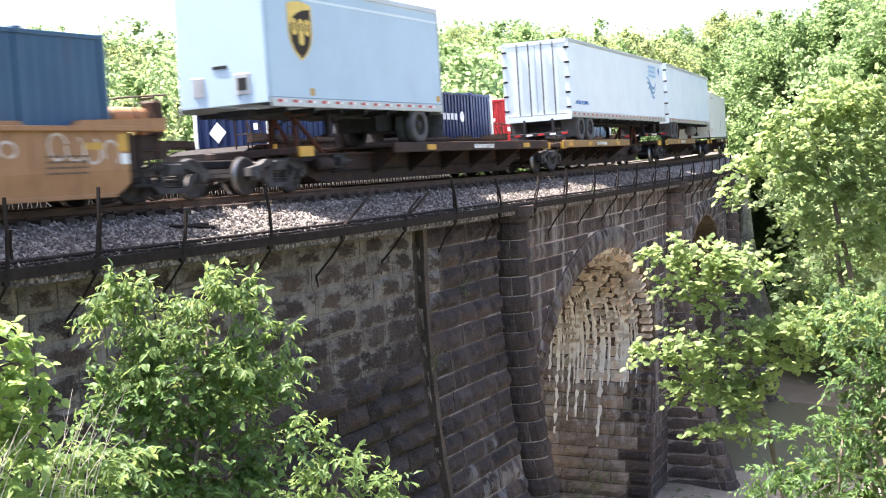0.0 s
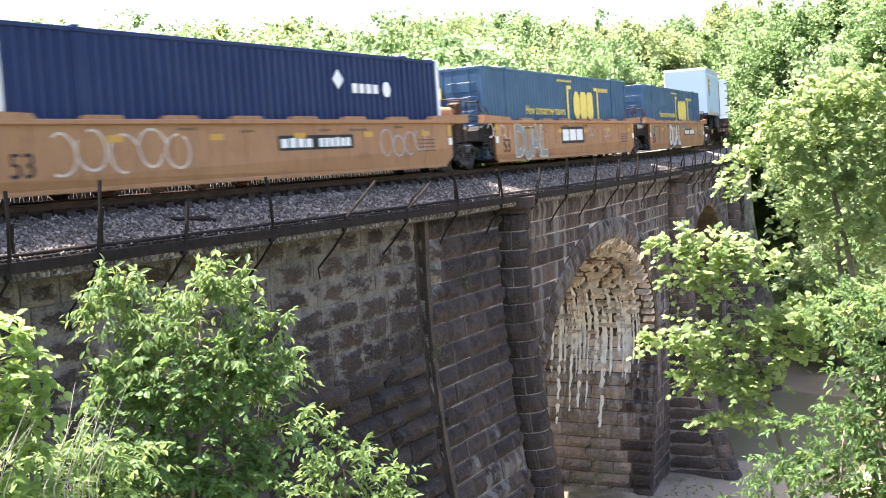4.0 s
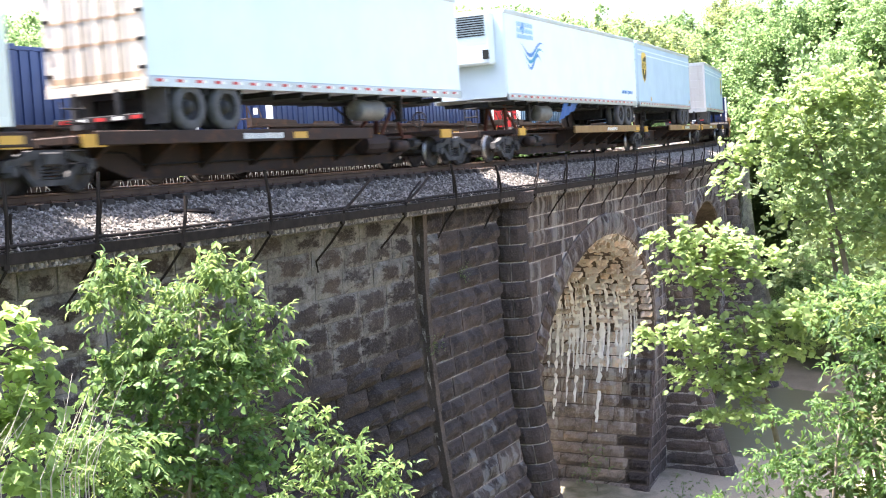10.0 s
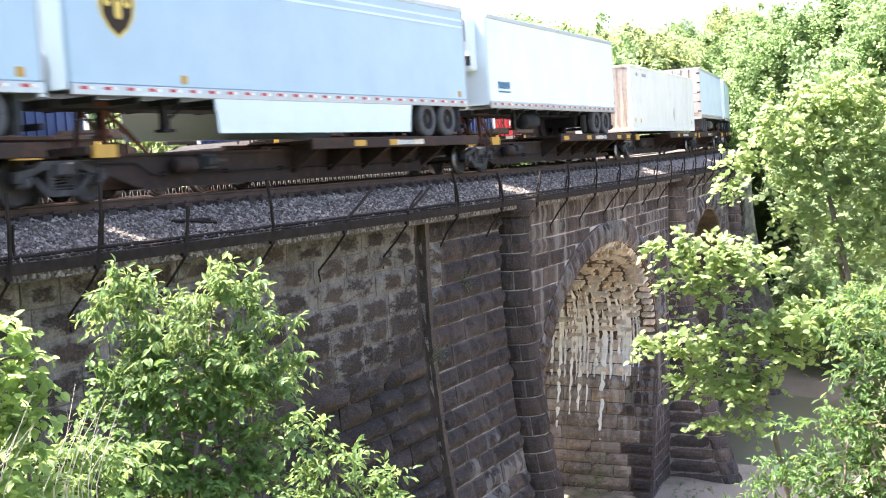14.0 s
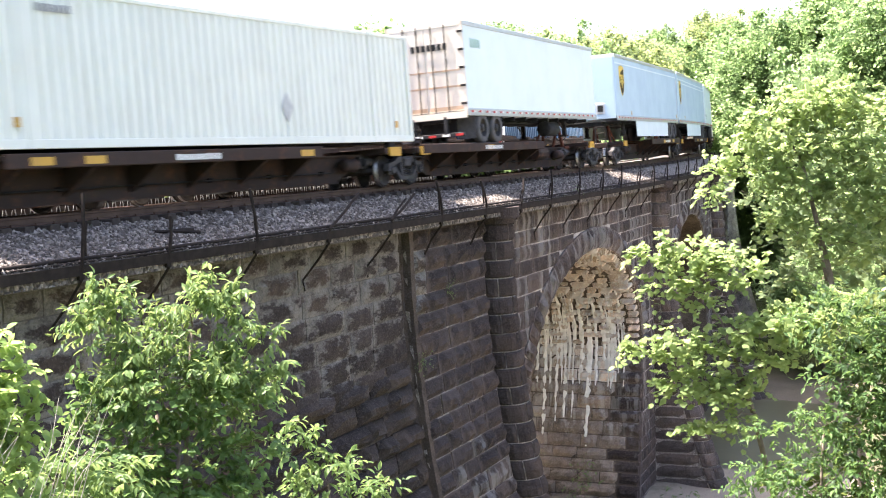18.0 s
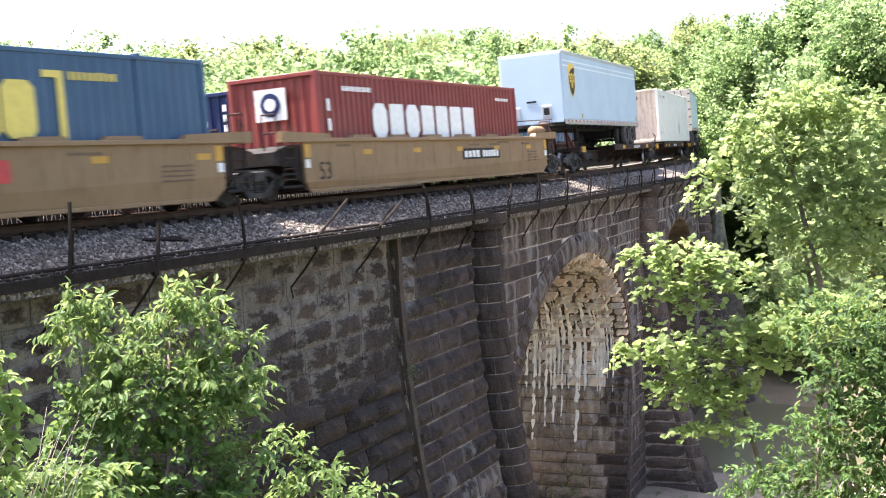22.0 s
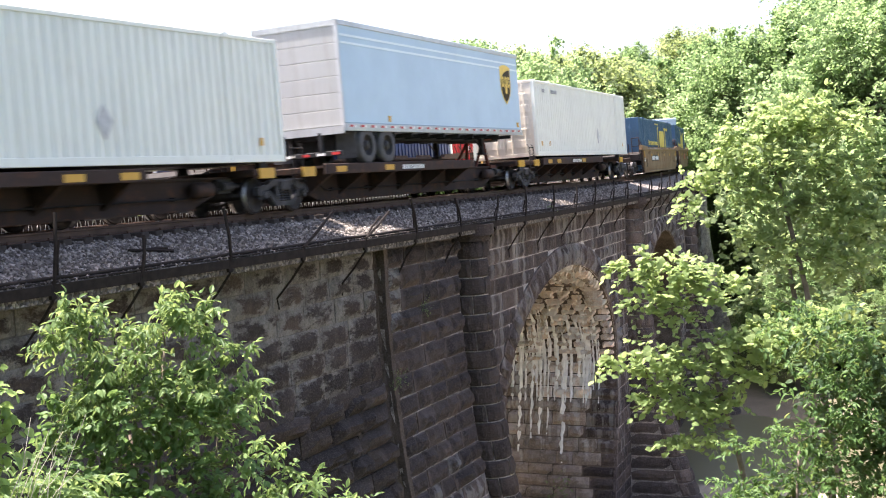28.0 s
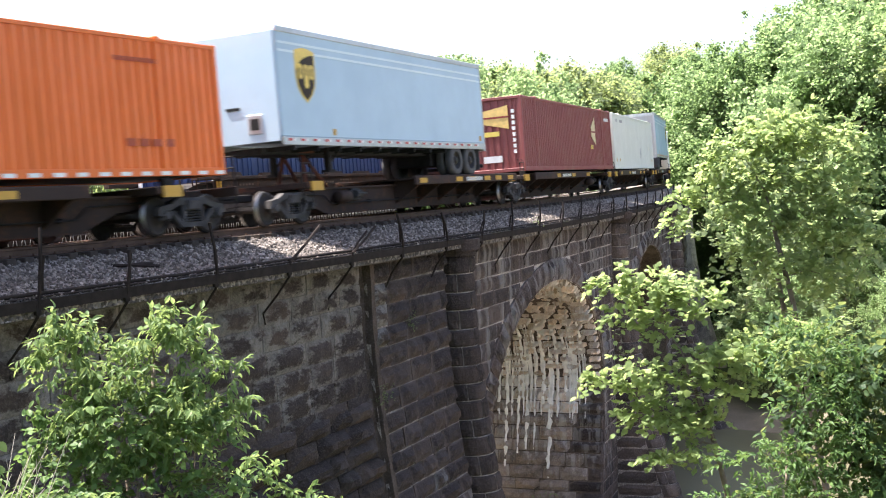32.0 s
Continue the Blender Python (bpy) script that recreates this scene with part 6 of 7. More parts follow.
def lay_pilaster(parent, sc, z_top, z_low, mat, seed, flank=False):
    """Drum courses of curved, bellied stones round the half-round front."""
    r = random.Random(seed)
    z, row = z_top, 0
    while z > z_low:
        h = 0.5 + 0.1 * r.random()
        cuts = [0.0, 0.2, 0.62, 1.0] if row % 2 else [0.0, 0.42, 0.8, 1.0]
        for a, b in zip(cuts, cuts[1:]):
            m = Mesh()
            t0, t1 = math.pi * a + 0.025, math.pi * b - 0.025
            n = 4
            lev = [(z - 0.016, 0.0), (z - 0.07, 0.055), (z - h * 0.5, 0.085), (z - h + 0.07, 0.055), (z - h + 0.016, 0.0)]
            for zz, out in lev:
                for i in range(n + 1):
                    t = t0 + (t1 - t0) * i / n
                    side = 0.5 if i in (0, n) else 1.0
                    q = 0.66 + out * side + (r.random() - 0.5) * 0.03
                    m.v.append(P(sc - q * math.cos(t), batter(zz) + 0.1 - q * math.sin(t), zz)[:])
            w = n + 1
            m.f = [(j * w + i, j * w + i + 1, (j + 1) * w + i + 1, (j + 1) * w + i) for j in range(4) for i in range(n)]
            m.m = [0] * len(m.f)
            part("stone", m, mat, parent)
        depth = WALL - batter(z - h / 2) - 0.1
        if flank and depth > 0.25:        # straight flank between the drum and the pier
            x, y, ang = along(sc)
            ex, el = Vector((math.cos(ang), math.sin(ang), 0)), Vector((-math.sin(ang), math.cos(ang), 0))
            for sd in (-1, 1):
                put_stone(parent, M_STONE_GREY, frame_from(el * sd, ex * -sd, Vector((0, 0, 1)), P(sc + sd * 0.64, WALL - depth / 2, z - h / 2)), depth, h - 0.04, r, sy=0.5)
        z -= h
        row += 1


def frame_from(x, y, z, o):
    m = Matrix((x, y, z)).transposed().to_4x4()
    m.translation = o
    return m


def vault_stone(z, r):
    """Lime-whitened and lightened for bounced light high on the jamb, plain grey lower down."""
    p, q = fade(-11.6, -8.0, z), r.random()
    return M_STONE_IN if q < 0.65 * p else M_STONE_TAN if q < 0.85 * p else M_STONE_JAMB


def lay_arch(parent, c, seed, vault=True):
    r = random.Random(seed)
    n = 33
    for i in range(n):
        th = math.pi * (i + 0.5) / n
        s, z = c + ARCH_A * math.cos(th), ARCH_Z + ARCH_B * math.sin(th)
        nx, nz = math.cos(th) / ARCH_A, math.sin(th) / ARCH_B
        k = math.hypot(nx, nz)
        nx, nz = nx / k, nz / k
        step = math.pi / n * math.hypot(ARCH_A * math.sin(th), ARCH_B * math.cos(th))
        x, y, ang = along(s)
        ex, el = Vector((math.cos(ang), math.sin(ang), 0)), Vector((-math.sin(ang), math.cos(ang), 0))
        rad = ex * nx + Vector((0, 0, nz))
        tan = el.cross(rad).normalized()
        o = P(s, WALL - 0.06, z) + rad * 0.42
        put_stone(parent, M_STONE_ARCH, frame_from(tan, el, rad, o), step - 0.025, 0.82, r, "voussoir")
    if not vault:
        return
    # underside of the vault and the face of the far jamb
    th = 2.35
    while th > 0.02:
        g = math.hypot(ARCH_A * math.sin(th), ARCH_B * math.cos(th))
        dt = 0.36 / g
        tm = th - dt / 2
        s, z = c + ARCH_A * math.cos(tm), ARCH_Z + ARCH_B * math.sin(tm)
        nx, nz = math.cos(tm) / ARCH_A, math.sin(tm) / ARCH_B
        k = math.hypot(nx, nz)
        x, y, ang = along(s)
        ex, el = Vector((math.cos(ang), math.sin(ang), 0)), Vector((-math.sin(ang), math.cos(ang), 0))
        out = ex * (nx / k) + Vector((0, 0, nz / k))
        lat = WALL + 0.05
        while lat < FAR_WALL - 0.2:
            ln = min(0.4 + 0.7 * r.random(), FAR_WALL - lat)
            o = P(s, lat + ln / 2, z) + out * (0.13 * r.random() ** 1.5)
            tan = r.random() < 0.2 + 0.45 * fade(0.6, 1.3, tm)
            put_stone(parent, M_STONE_TAN if tan else M_STONE_IN, frame_from(el, out, el.cross(out), o), ln - 0.02, 0.36 - 0.03, r, sy=1.6)
            lat += ln
        th -= dt
    z = ARCH_Z
    while z > BED - 0.3:
        h = 0.46 + 0.14 * r.random()
        zm = z - h / 2
        s = c + ARCH_A - SPLAY * (ARCH_Z - zm) / (ARCH_Z - BED + 0.6)
        x, y, ang = along(s)
        ex, el = Vector((math.cos(ang), math.sin(ang), 0)), Vector((-math.sin(ang), math.cos(ang), 0))
        out = (ex + Vector((0, 0, -0.22))).normalized()
        lat = WALL - 0.1
        while lat < FAR_WALL - 0.2:
            ln = min(0.7 + 0.9 * r.random(), FAR_WALL - lat)
            put_stone(parent, M_STONE_ARCH if lat < WALL else vault_stone(zm, r), frame_from(el, out, el.cross(out), P(s, lat + ln / 2, zm)), ln - 0.025, h - 0.025, r)
            lat += ln
        z -= h


def lime_runs(parent, c):
    """White crust that has run down the far side of the vault: offset, start round the vault, foot, width."""
    r = random.Random(77)
    runs = [(2.45, 0.6, -9.4, 0.2), (2.05, 0.75, -11.9, 0.26), (1.5, 0.5, -11.3, 0.22), (1.12, 0.62, -11.0, 0.24), (0.75, 0.7, -11.0, 0.15), (0.05, 0.55, -12.3, 0.3), (-0.3, 0.3, -9.7, 0.2),
            (-1.05, 0.8, -9.4, 0.26), (-1.3, 0.3, -8.8, 0.15), (2.75, 0.5, -9.0, 0.22), (1.8, 0.4, -9.8, 0.16), (0.35, 0.8, -9.2, 0.3), (-0.65, 0.75, -8.6, 0.3), (1.3, 0.9, -8.8, 0.35), (2.3, 0.9, -8.2, 0.3)]
    runs += [(-1.6 + 5.2 * r.random(), 0.3 + 0.8 * r.random(), -7.6 - 2.6 * r.random() ** 1.5, 0.1 + 0.16 * r.random()) for _ in range(34)]
    for lat, th0, foot, wd in runs:
        path = []
        for i in range(9):
            th = th0 * 0.6 * (1 - i / 8)
            path.append((c + ARCH_A * math.cos(th), ARCH_Z + ARCH_B * math.sin(th), th))
        z = ARCH_Z - 0.35
        while z > foot:
            path.append((c + ARCH_A - SPLAY * (ARCH_Z - z) / (ARCH_Z - BED + 0.6), z, 0.0))
            z -= 0.2
        m = Mesh()
        n = len(path)
        for i, (s, z, th) in enumerate(path):
            k = math.hypot(math.cos(th) / ARCH_A, math.sin(th) / ARCH_B)
            nx, nz = math.cos(th) / ARCH_A / k, math.sin(th) / ARCH_B / k
            taper = min(1.0, 0.25 + i * 0.2) * (0.45 + 0.55 * min(1.0, (n - 1 - i) / 4))
            w0, w1 = (wd * taper * (0.12 + 0.42 * r.random() ** 1.5) for _ in (0, 1))
            for l, q in ((lat - w0, 0.07), (lat + 0.04 * (r.random() - 0.5), 0.125), (lat + w1, 0.07)):
                m.v.append(P(s - nx * q, l, z - nz * q)[:])
        m.f = [(3 * i + j, 3 * i + j + 1, 3 * i + j + 4, 3 * i + j + 3) for i in range(n - 1) for j in (0, 1)]
        m.m = [0] * len(m.f)
        part("lime_run", m, M_LIME, parent, "white lime crust run down the vault", smooth=True)


def build_stonework():
    lay_wall(WING, 9.0, 26.08, -0.98, -4.4, lambda z: wing_face(z), M_STONE_WASH, 3, sy=0.5, joint=0.014)
    lay_wall(WING, 9.0, 26.16, -4.42, -11.0, lambda z: wing_face(z), M_STONE_WASH, 4, sy=1.55, joint=0.035)
    # dark upright strip painted for the shade where the wall meets the buttress, and the buttress's smooth return
    m = Mesh()
    zs = [-0.98 - 0.3 * i for i in range(36)]
    r = random.Random(8)
    for z in zs:
        out, a = wing_face(z), 26.06 + 0.08 * fade(-1.2, -4.2, z)
        for q, l in ((a - 0.06, out + 0.03), (a, out - 0.06 * r.random()), (26.15, out + 0.02 * r.random()), (26.19, out - 0.04 * r.random()), (26.21, batter(z) - 0.06), (26.4, batter(z) - 0.07)):
            m.v.append(P(q + 0.03 * (r.random() - 0.5), l - 0.02 * r.random(), z)[:])
    m.f = [(6 * i + j, 6 * i + j + 1, 6 * i + j + 7, 6 * i + j + 6) for i in range(len(zs) - 1) for j in range(5)]
    m.m = [0] * len(m.f)
    part("corner_strip", m, M_STONE_STRIP, BUTT, "strip in the corner of the buttress, shade put into its colour")
    lay_wall(BUTT, 26.25, 31.05, -0.98, -12.5, lambda z: batter(z), lambda s, z, r: M_STONE_WASH if s < 27.6 and z > -3.6 and r.random() < 0.7 else M_STONE_LIME if z < -6.8 and r.random() < 0.4 else M_STONE, 5, length=(0.7, 1.4), sy=1.0, joint=0.05)
    for n in (0, 1, 2):
        c = ARCH_C + PITCH * n

        def limit(zm, c=c):
            lo, hi = c - PITCH / 2 + 0.4, c + PITCH / 2 - 0.4
            if zm > ARCH_Z + ARCH_B + 0.75:
                return [(lo, hi)]
            q = (zm - ARCH_Z) / (ARCH_B + 0.8)
            w = (ARCH_A + 0.8) * math.sqrt(max(0, 1 - q * q)) if zm > ARCH_Z else ARCH_A - SPLAY * (ARCH_Z - zm) / (ARCH_Z - BED + 0.6)
            return [(lo, c - w + 0.07), (c + w - 0.07, hi)]
        lay_wall(BAYS[n], 0, 0, -0.98, BED if n < 2 else -9.5, lambda z: WALL, lambda s, z, r: M_STONE_ARCH if r.random() < 0.7 else M_STONE, 20 + n, limit, 0.35, length=(0.7, 1.5), joint=0.055)
        lay_arch(BAYS[n], c, 30 + n, n == 0)
    lime_runs(BAYS[0], ARCH_C)
    for n in (0, 1, 2):
        lay_pilaster(PIERS[n], 31.8 + PITCH * n, -1.12, -14.8, M_STONE_ROUND if n == 0 else M_STONE_GREY, 50 + n, n > 0)
        cap = Mesh()
        for j, (rr, za, zb) in enumerate(((0.92, -0.98, -0.66), (0.8, -1.14, -0.98))):
            ring = [P(31.8 + PITCH * n - rr * math.cos(math.pi * k / 10), batter(-1) + 0.12 - rr * math.sin(math.pi * k / 10), 0) for k in range(11)]
            o = len(cap.v)
            cap.v += [(p.x, p.y, za) for p in ring] + [(p.x, p.y, zb) for p in ring]
            cap.f += [(o + k, o + k + 1, o + 12 + k, o + 11 + k) for k in range(10)] + [tuple(o + k for k in range(11)), tuple(o + 11 + k for k in range(11))]
            cap.m += [0] * 12
        part("cap_stone", cap, M_STONE_ROUND, PIERS[n], "weathered cap stone")


# ---- deck edge, railing and track details ----
def build_deck():
    m = strip([(-2.99, -0.60), (-2.90, -0.60), (-2.90, -0.635), (-2.97, -0.635), (-2.97, -0.755), (-2.88, -0.755), (-2.88, -0.78), (-2.99, -0.78)], -40, 190, 2.0)
    thing("edge_beam", "corroded dark iron channel along the edge of the deck", "beam", kind="structure", mesh=m, material=M_IRON)
    m = strip([(-2.97, -0.62), (-2.2, -0.62), (-2.2, -0.70), (-2.97, -0.70)], -40, 190, 2.0)
    thing("walkway_plate", "rusty iron plates carrying the edge of the ballast", "walkway", kind="structure", mesh=m, material=M_IRON)
    for side in (-2.35, FAR_WALL + 0.1):
        m = strip([(side - 0.12, -0.70), (side + 0.7, -0.70), (side + 0.7, -0.99), (side - 0.12, -0.99)] if side < 0 else [(side, -0.7), (side + 0.6, -0.7), (side + 0.6, -0.95), (side, -0.95)], -40, 190, 2.0)
        thing("coping", "weathered coping course under the deck", "coping", kind="structure", mesh=m, material=M_JOINT_WASH)
    r = random.Random(4)
    pts = [P(s * 1.0, -2.85 + 0.03 * noise.noise(Vector((s * 0.4, 0, 0))), -0.515 + 0.015 * noise.noise(Vector((s * 0.7, 5, 0)))) for s in range(-30, 120)]
    thing("conduit_pipe", "thin rusty pipe lying along the edge of the ballast", "pipe", mesh=Mesh().tube(pts, 0.036, 7), material=M_IRON, smooth=True)
    pts = [P(s * 1.0, -2.92 + 0.04 * noise.noise(Vector((s * 0.6, 9, 0))), -0.565) for s in range(-30, 120)]
    thing("cable", "black cable along the edge of the deck", "cable", mesh=Mesh().tube(pts, 0.022, 6), material=M_IRON, smooth=True)
    m = Mesh()
    for (sa, la), (sb, lb) in (((17.05, -1.95), (17.95, -2.3)), ((17.5, -2.02), (18.0, -2.1))):
        pa, pb = P(sa, la, ballast_z(la) + 0.035), P(sb, lb, ballast_z(lb) + 0.045)
        m.tube([pa, pa.lerp(pb, 0.5) + Vector((0, 0, 0.015)), pb], 0.035, 5)
    thing("scrap_bar", "two rusty scrap bars lying on the ballast shoulder", "scrap", mesh=m, material=M_IRON)
    # bent railing posts, each with its brace and the strut under the deck: way along, lean along, height, brace height
    posts = [(12.2, 0.02, 1.1, 0.6), (14.05, 0.12, 1.18, 0.72), (16.2, 0.10, 0.66, 0.6), (18.85, -0.16, 1.05, 0.55), (21.55, 1.35, 0.78, 0.0), (24.35, 1.25, 0.62, 0.52), (27.1, -0.28, 0.9, 0.6),
             (30.0, -0.35, 0.8, 0.62), (32.7, 0.25, 0.75, 0.4), (35.4, 0.06, 0.95, 0.5), (38.35, 0.05, 0.9, 0.35), (41.2, 0.12, 0.8, 0.5), (43.8, 0.2, 0.85, 0.4), (46.85, 0.25, 0.85, 0.5)]
    s = 49.7
    while s < 110:
        posts.append((s, (r.random() - 0.4) * 0.4, 0.7 + 0.3 * r.random(), 0.5))
        s += 2.85
    for s, lean, h, br in posts:
        p = thing("railing_post", "bent and rusted iron railing post on the deck edge", "post", "railing posts along the deck")
        m = Mesh()
        a = [P(s, -2.96, -0.86), P(s + 0.02, -2.99, -0.55), P(s + lean * 0.45, -3.02, -0.6 + h * 0.5), P(s + lean, -2.98, -0.6 + h)]
        m.tube(a, 0.034, 5)
        part("upright", m, M_IRON, p)
        if br > 0:
            m = Mesh()
            m.tube([P(s + 0.28, -2.8, -0.62), P(s + 0.2 + lean * 0.3, -2.86, -0.6 + br * 0.55), P(s + 0.1 + lean * 0.6 + 0.08, -2.9, -0.6 + br)], 0.026, 5)
            part("brace", m, M_IRON, p)
        m = Mesh()
        wl = wing_face(-1.7) if s < 26 else batter(-1.7) if s < 31 else WALL
        m.tube([P(s, -2.97, -0.86), P(s - 0.03, -2.66, -1.27), P(s - 0.08, wl - 0.05, -1.7), P(s, wl - 0.04, -1.95)], 0.026, 4)
        part("strut", m, M_IRON, p, "diagonal strut to the wall")
        m = Mesh()
        c = P(s, -2.93, -0.74)
        m.box(c.x - 0.06, c.x + 0.06, c.y - 0.065, c.y + 0.05, c.z - 0.11, c.z + 0.11, 0, 0.01)
        part("bracket", m, M_IRON, p)

    # pale lattice along the far edge
    fence = thing("lattice_fence", "pale metal lattice along the far edge of the deck", "fence", kind="structure")
    m = strip([(6.55, 0.06), (6.61, 0.06), (6.61, 0.11), (6.55, 0.11)], 0, 90, 2.0)
    part("top_bar", m, M_LATTICE, fence)
    # added dark plate in place of the shade seen under the train
    part("kick_plate", strip([(6.62, -0.66), (6.65, -0.66), (6.65, -0.1), (6.62, -0.1)], 0, 90, 2.0), M_IRON, fence, "added dark plate standing in for shade behind the lattice")
    z = Mesh()
    s = 2.0
    while s < 88:
        z.tube([P(s, 6.58, -0.6), P(s + 0.16, 6.58, 0.07), P(s + 0.32, 6.58, -0.6)], 0.017, 4)
        s += 0.32
    tagged(part("lattice_bar", z, M_LATTICE, fence), kind="stuff")


def build_ties():
    tie = Mesh().box(-0.115, 0.115, -1.3, 1.3, -0.34, -0.172, 0, 0.015).make("tie", M_TIE)
    plate = Mesh()
    for y in (-0.755, 0.755):
        plate.box(-0.09, 0.09, y - 0.18, y + 0.18, -0.172, -0.155)
        for q in (-0.11, 0.11):
            plate.box(-0.05, -0.02, y + q - 0.015, y + q + 0.015, -0.155, -0.12)
    pl = plate.make("tie_plate", M_RAIL)
    r = random.Random(2)
    for i in range(190):
        s = 4 + 0.53 * i
        m = on_track(s, (r.random() - 0.5) * 0.12, RAISE) @ Matrix.Rotation((r.random() - 0.5) * 0.03, 4, "Z")
        t = part("tie", tie, None, BALLAST, "", m)
        part("tie_plate", pl, None, t)
    for lat, s0, s1 in ((TRACK2, 4, 100), (0, -60, 3.6)):
        j = Mesh()
        s = s0
        while s < s1:
            f = on_track(s, lat, RAISE)
            o = len(j.v)
            b = Mesh().box(-0.115, 0.115, -1.3, 1.3, -0.34, -0.172)
            j.add([(f @ Vector(v))[:] for v in b.v], b.f)
            s += 0.53
        tagged(part("ties", j, M_TIE, BALLAST, "joined rest of the timber ties"), kind="stuff")


def ballast_z(lat):
    t = [(-2.95, -0.59), (-2.55, -0.46), (-2.0, -0.33), (-1.5, -0.17), (-1.2, -0.1), (1.5, -0.14)]
    for (a, za), (b, zb) in zip(t, t[1:]):
        if a <= lat <= b:
            return za + (zb - za) * (lat - a) / (b - a)
    return -0.14


def build_ballast_stones():
    """Loose crushed stone on the shoulder beside the near rail."""
    rng = np.random.default_rng(5)
    n = 15000
    base = np.array([(1, 0, 0), (-1, 0, 0), (0, 1, 0), (0, -1, 0), (0, 0, 1), (0, 0, -1)], float)
    tri = np.array([(0, 2, 4), (2, 1, 4), (1, 3, 4), (3, 0, 4), (2, 0, 5), (1, 2, 5), (3, 1, 5), (0, 3, 5)])
    s = 9 + 46 * rng.random(n) ** 1.25
    lat = -2.93 + 2.15 * rng.random(n) ** 1.15
    pos = np.array([P(a, b, ballast_z(b) + 0.005)[:] for a, b in zip(s, lat)])
    size = 0.022 + 0.028 * rng.random((n, 1, 1))
    shape = base[None] * (0.6 + 0.8 * rng.random((n, 6, 1))) * size
    ang = rng.random(n) * 6.28
    tl = rng.random(n) * 6.28
    c, d, e, g = np.cos(ang), np.sin(ang), np.cos(tl), np.sin(tl)
    x, y, z = shape[..., 0], shape[..., 1], shape[..., 2]
    y, z = y * e[:, None] - z * g[:, None], y * g[:, None] + z * e[:, None]
    x, y = x * c[:, None] - y * d[:, None], x * d[:, None] + y * c[:, None]
    v = np.stack([x, y, z], -1) + pos[:, None]
    f = (tri[None] + 6 * np.arange(n)[:, None, None]).reshape(-1, 3)
    me = bpy.data.meshes.new("ballast_stones")
    me.from_pydata(v.reshape(-1, 3).tolist(), [], f.tolist())
    k = Nodes("loose_ballast_stone")
    isl = k.n("ShaderNodeNewGeometry").outputs["Random Per Island"]
    w = k.coords("World")
    col = k.ramp(isl, [(0.0, (0.032, 0.026, 0.022)), (0.6, (0.105, 0.088, 0.075)), (1.0, (0.34, 0.3, 0.262))])
    col = k.mix(k.ramp(k.noise(w, 0.8, 4), [(0.4, 0.0), (0.7, 0.5)]), col, (0.07, 0.058, 0.05))
    me.materials.append(k.done(col, 0.9))
    tagged(new("ballast_stones", me), "loose grey crushed stones on the track shoulder", "ballast", kind="stuff")


build_deck()
build_stonework()
build_ties()
build_ballast_stones()

# ---- trees, shrubs and weeds ----
OVAL = ([(0, 0, 0), (0.18, 0.3, 0.06), (0.14, 0.66, 0.03), (0, 1.0, -0.12), (-0.14, 0.66, 0.03), (-0.18, 0.3, 0.06)], [(0, 1, 2, 3), (0, 3, 4, 5)])
LOBED = ([(0, 0, 0), (0.36, 0.08, 0.03), (0.4, 0.3, 0.02), (0.52, 0.5, 0.0), (0.34, 0.68, 0.03), (0, 1.0, -0.08), (-0.34, 0.68, 0.03), (-0.52, 0.5, 0.0), (-0.4, 0.3, 0.02), (-0.36, 0.08, 0.03), (0, 0.42, 0.05)],
         [(0, 1, 2, 10), (2, 3, 4, 10), (4, 5, 6, 10), (6, 7, 8, 10), (8, 9, 0, 10)])
LANCE = ([(0, 0, 0), (0.17, 0.26, 0.05), (0.2, 0.48, 0.06), (0.11, 0.76, 0.0), (0, 1.0, -0.16), (-0.11, 0.76, 0.0), (-0.2, 0.48, 0.06), (-0.17, 0.26, 0.05), (0, 0.45, -0.01)], [(0, 1, 2, 8), (2, 3, 4, 8), (4, 5, 6, 8), (6, 7, 0, 8)])
BROAD = ([(0, 0, 0), (0.3, 0.2, 0.05), (0.36, 0.48, 0.05), (0.2, 0.8, 0.0), (0, 1.0, -0.12), (-0.2, 0.8, 0.0), (-0.36, 0.48, 0.05), (-0.3, 0.2, 0.05), (0, 0.45, -0.02)], [(0, 1, 2, 8), (2, 3, 4, 8), (4, 5, 6, 8), (6, 7, 0, 8)])
CLUMP = ([(-0.35, 0, 0), (0.3, -0.1, 0.1), (0.5, 0.55, -0.05), (0.05, 1.0, 0.12), (-0.5, 0.6, 0.0)], [(0, 1, 2), (0, 2, 3, 4)])


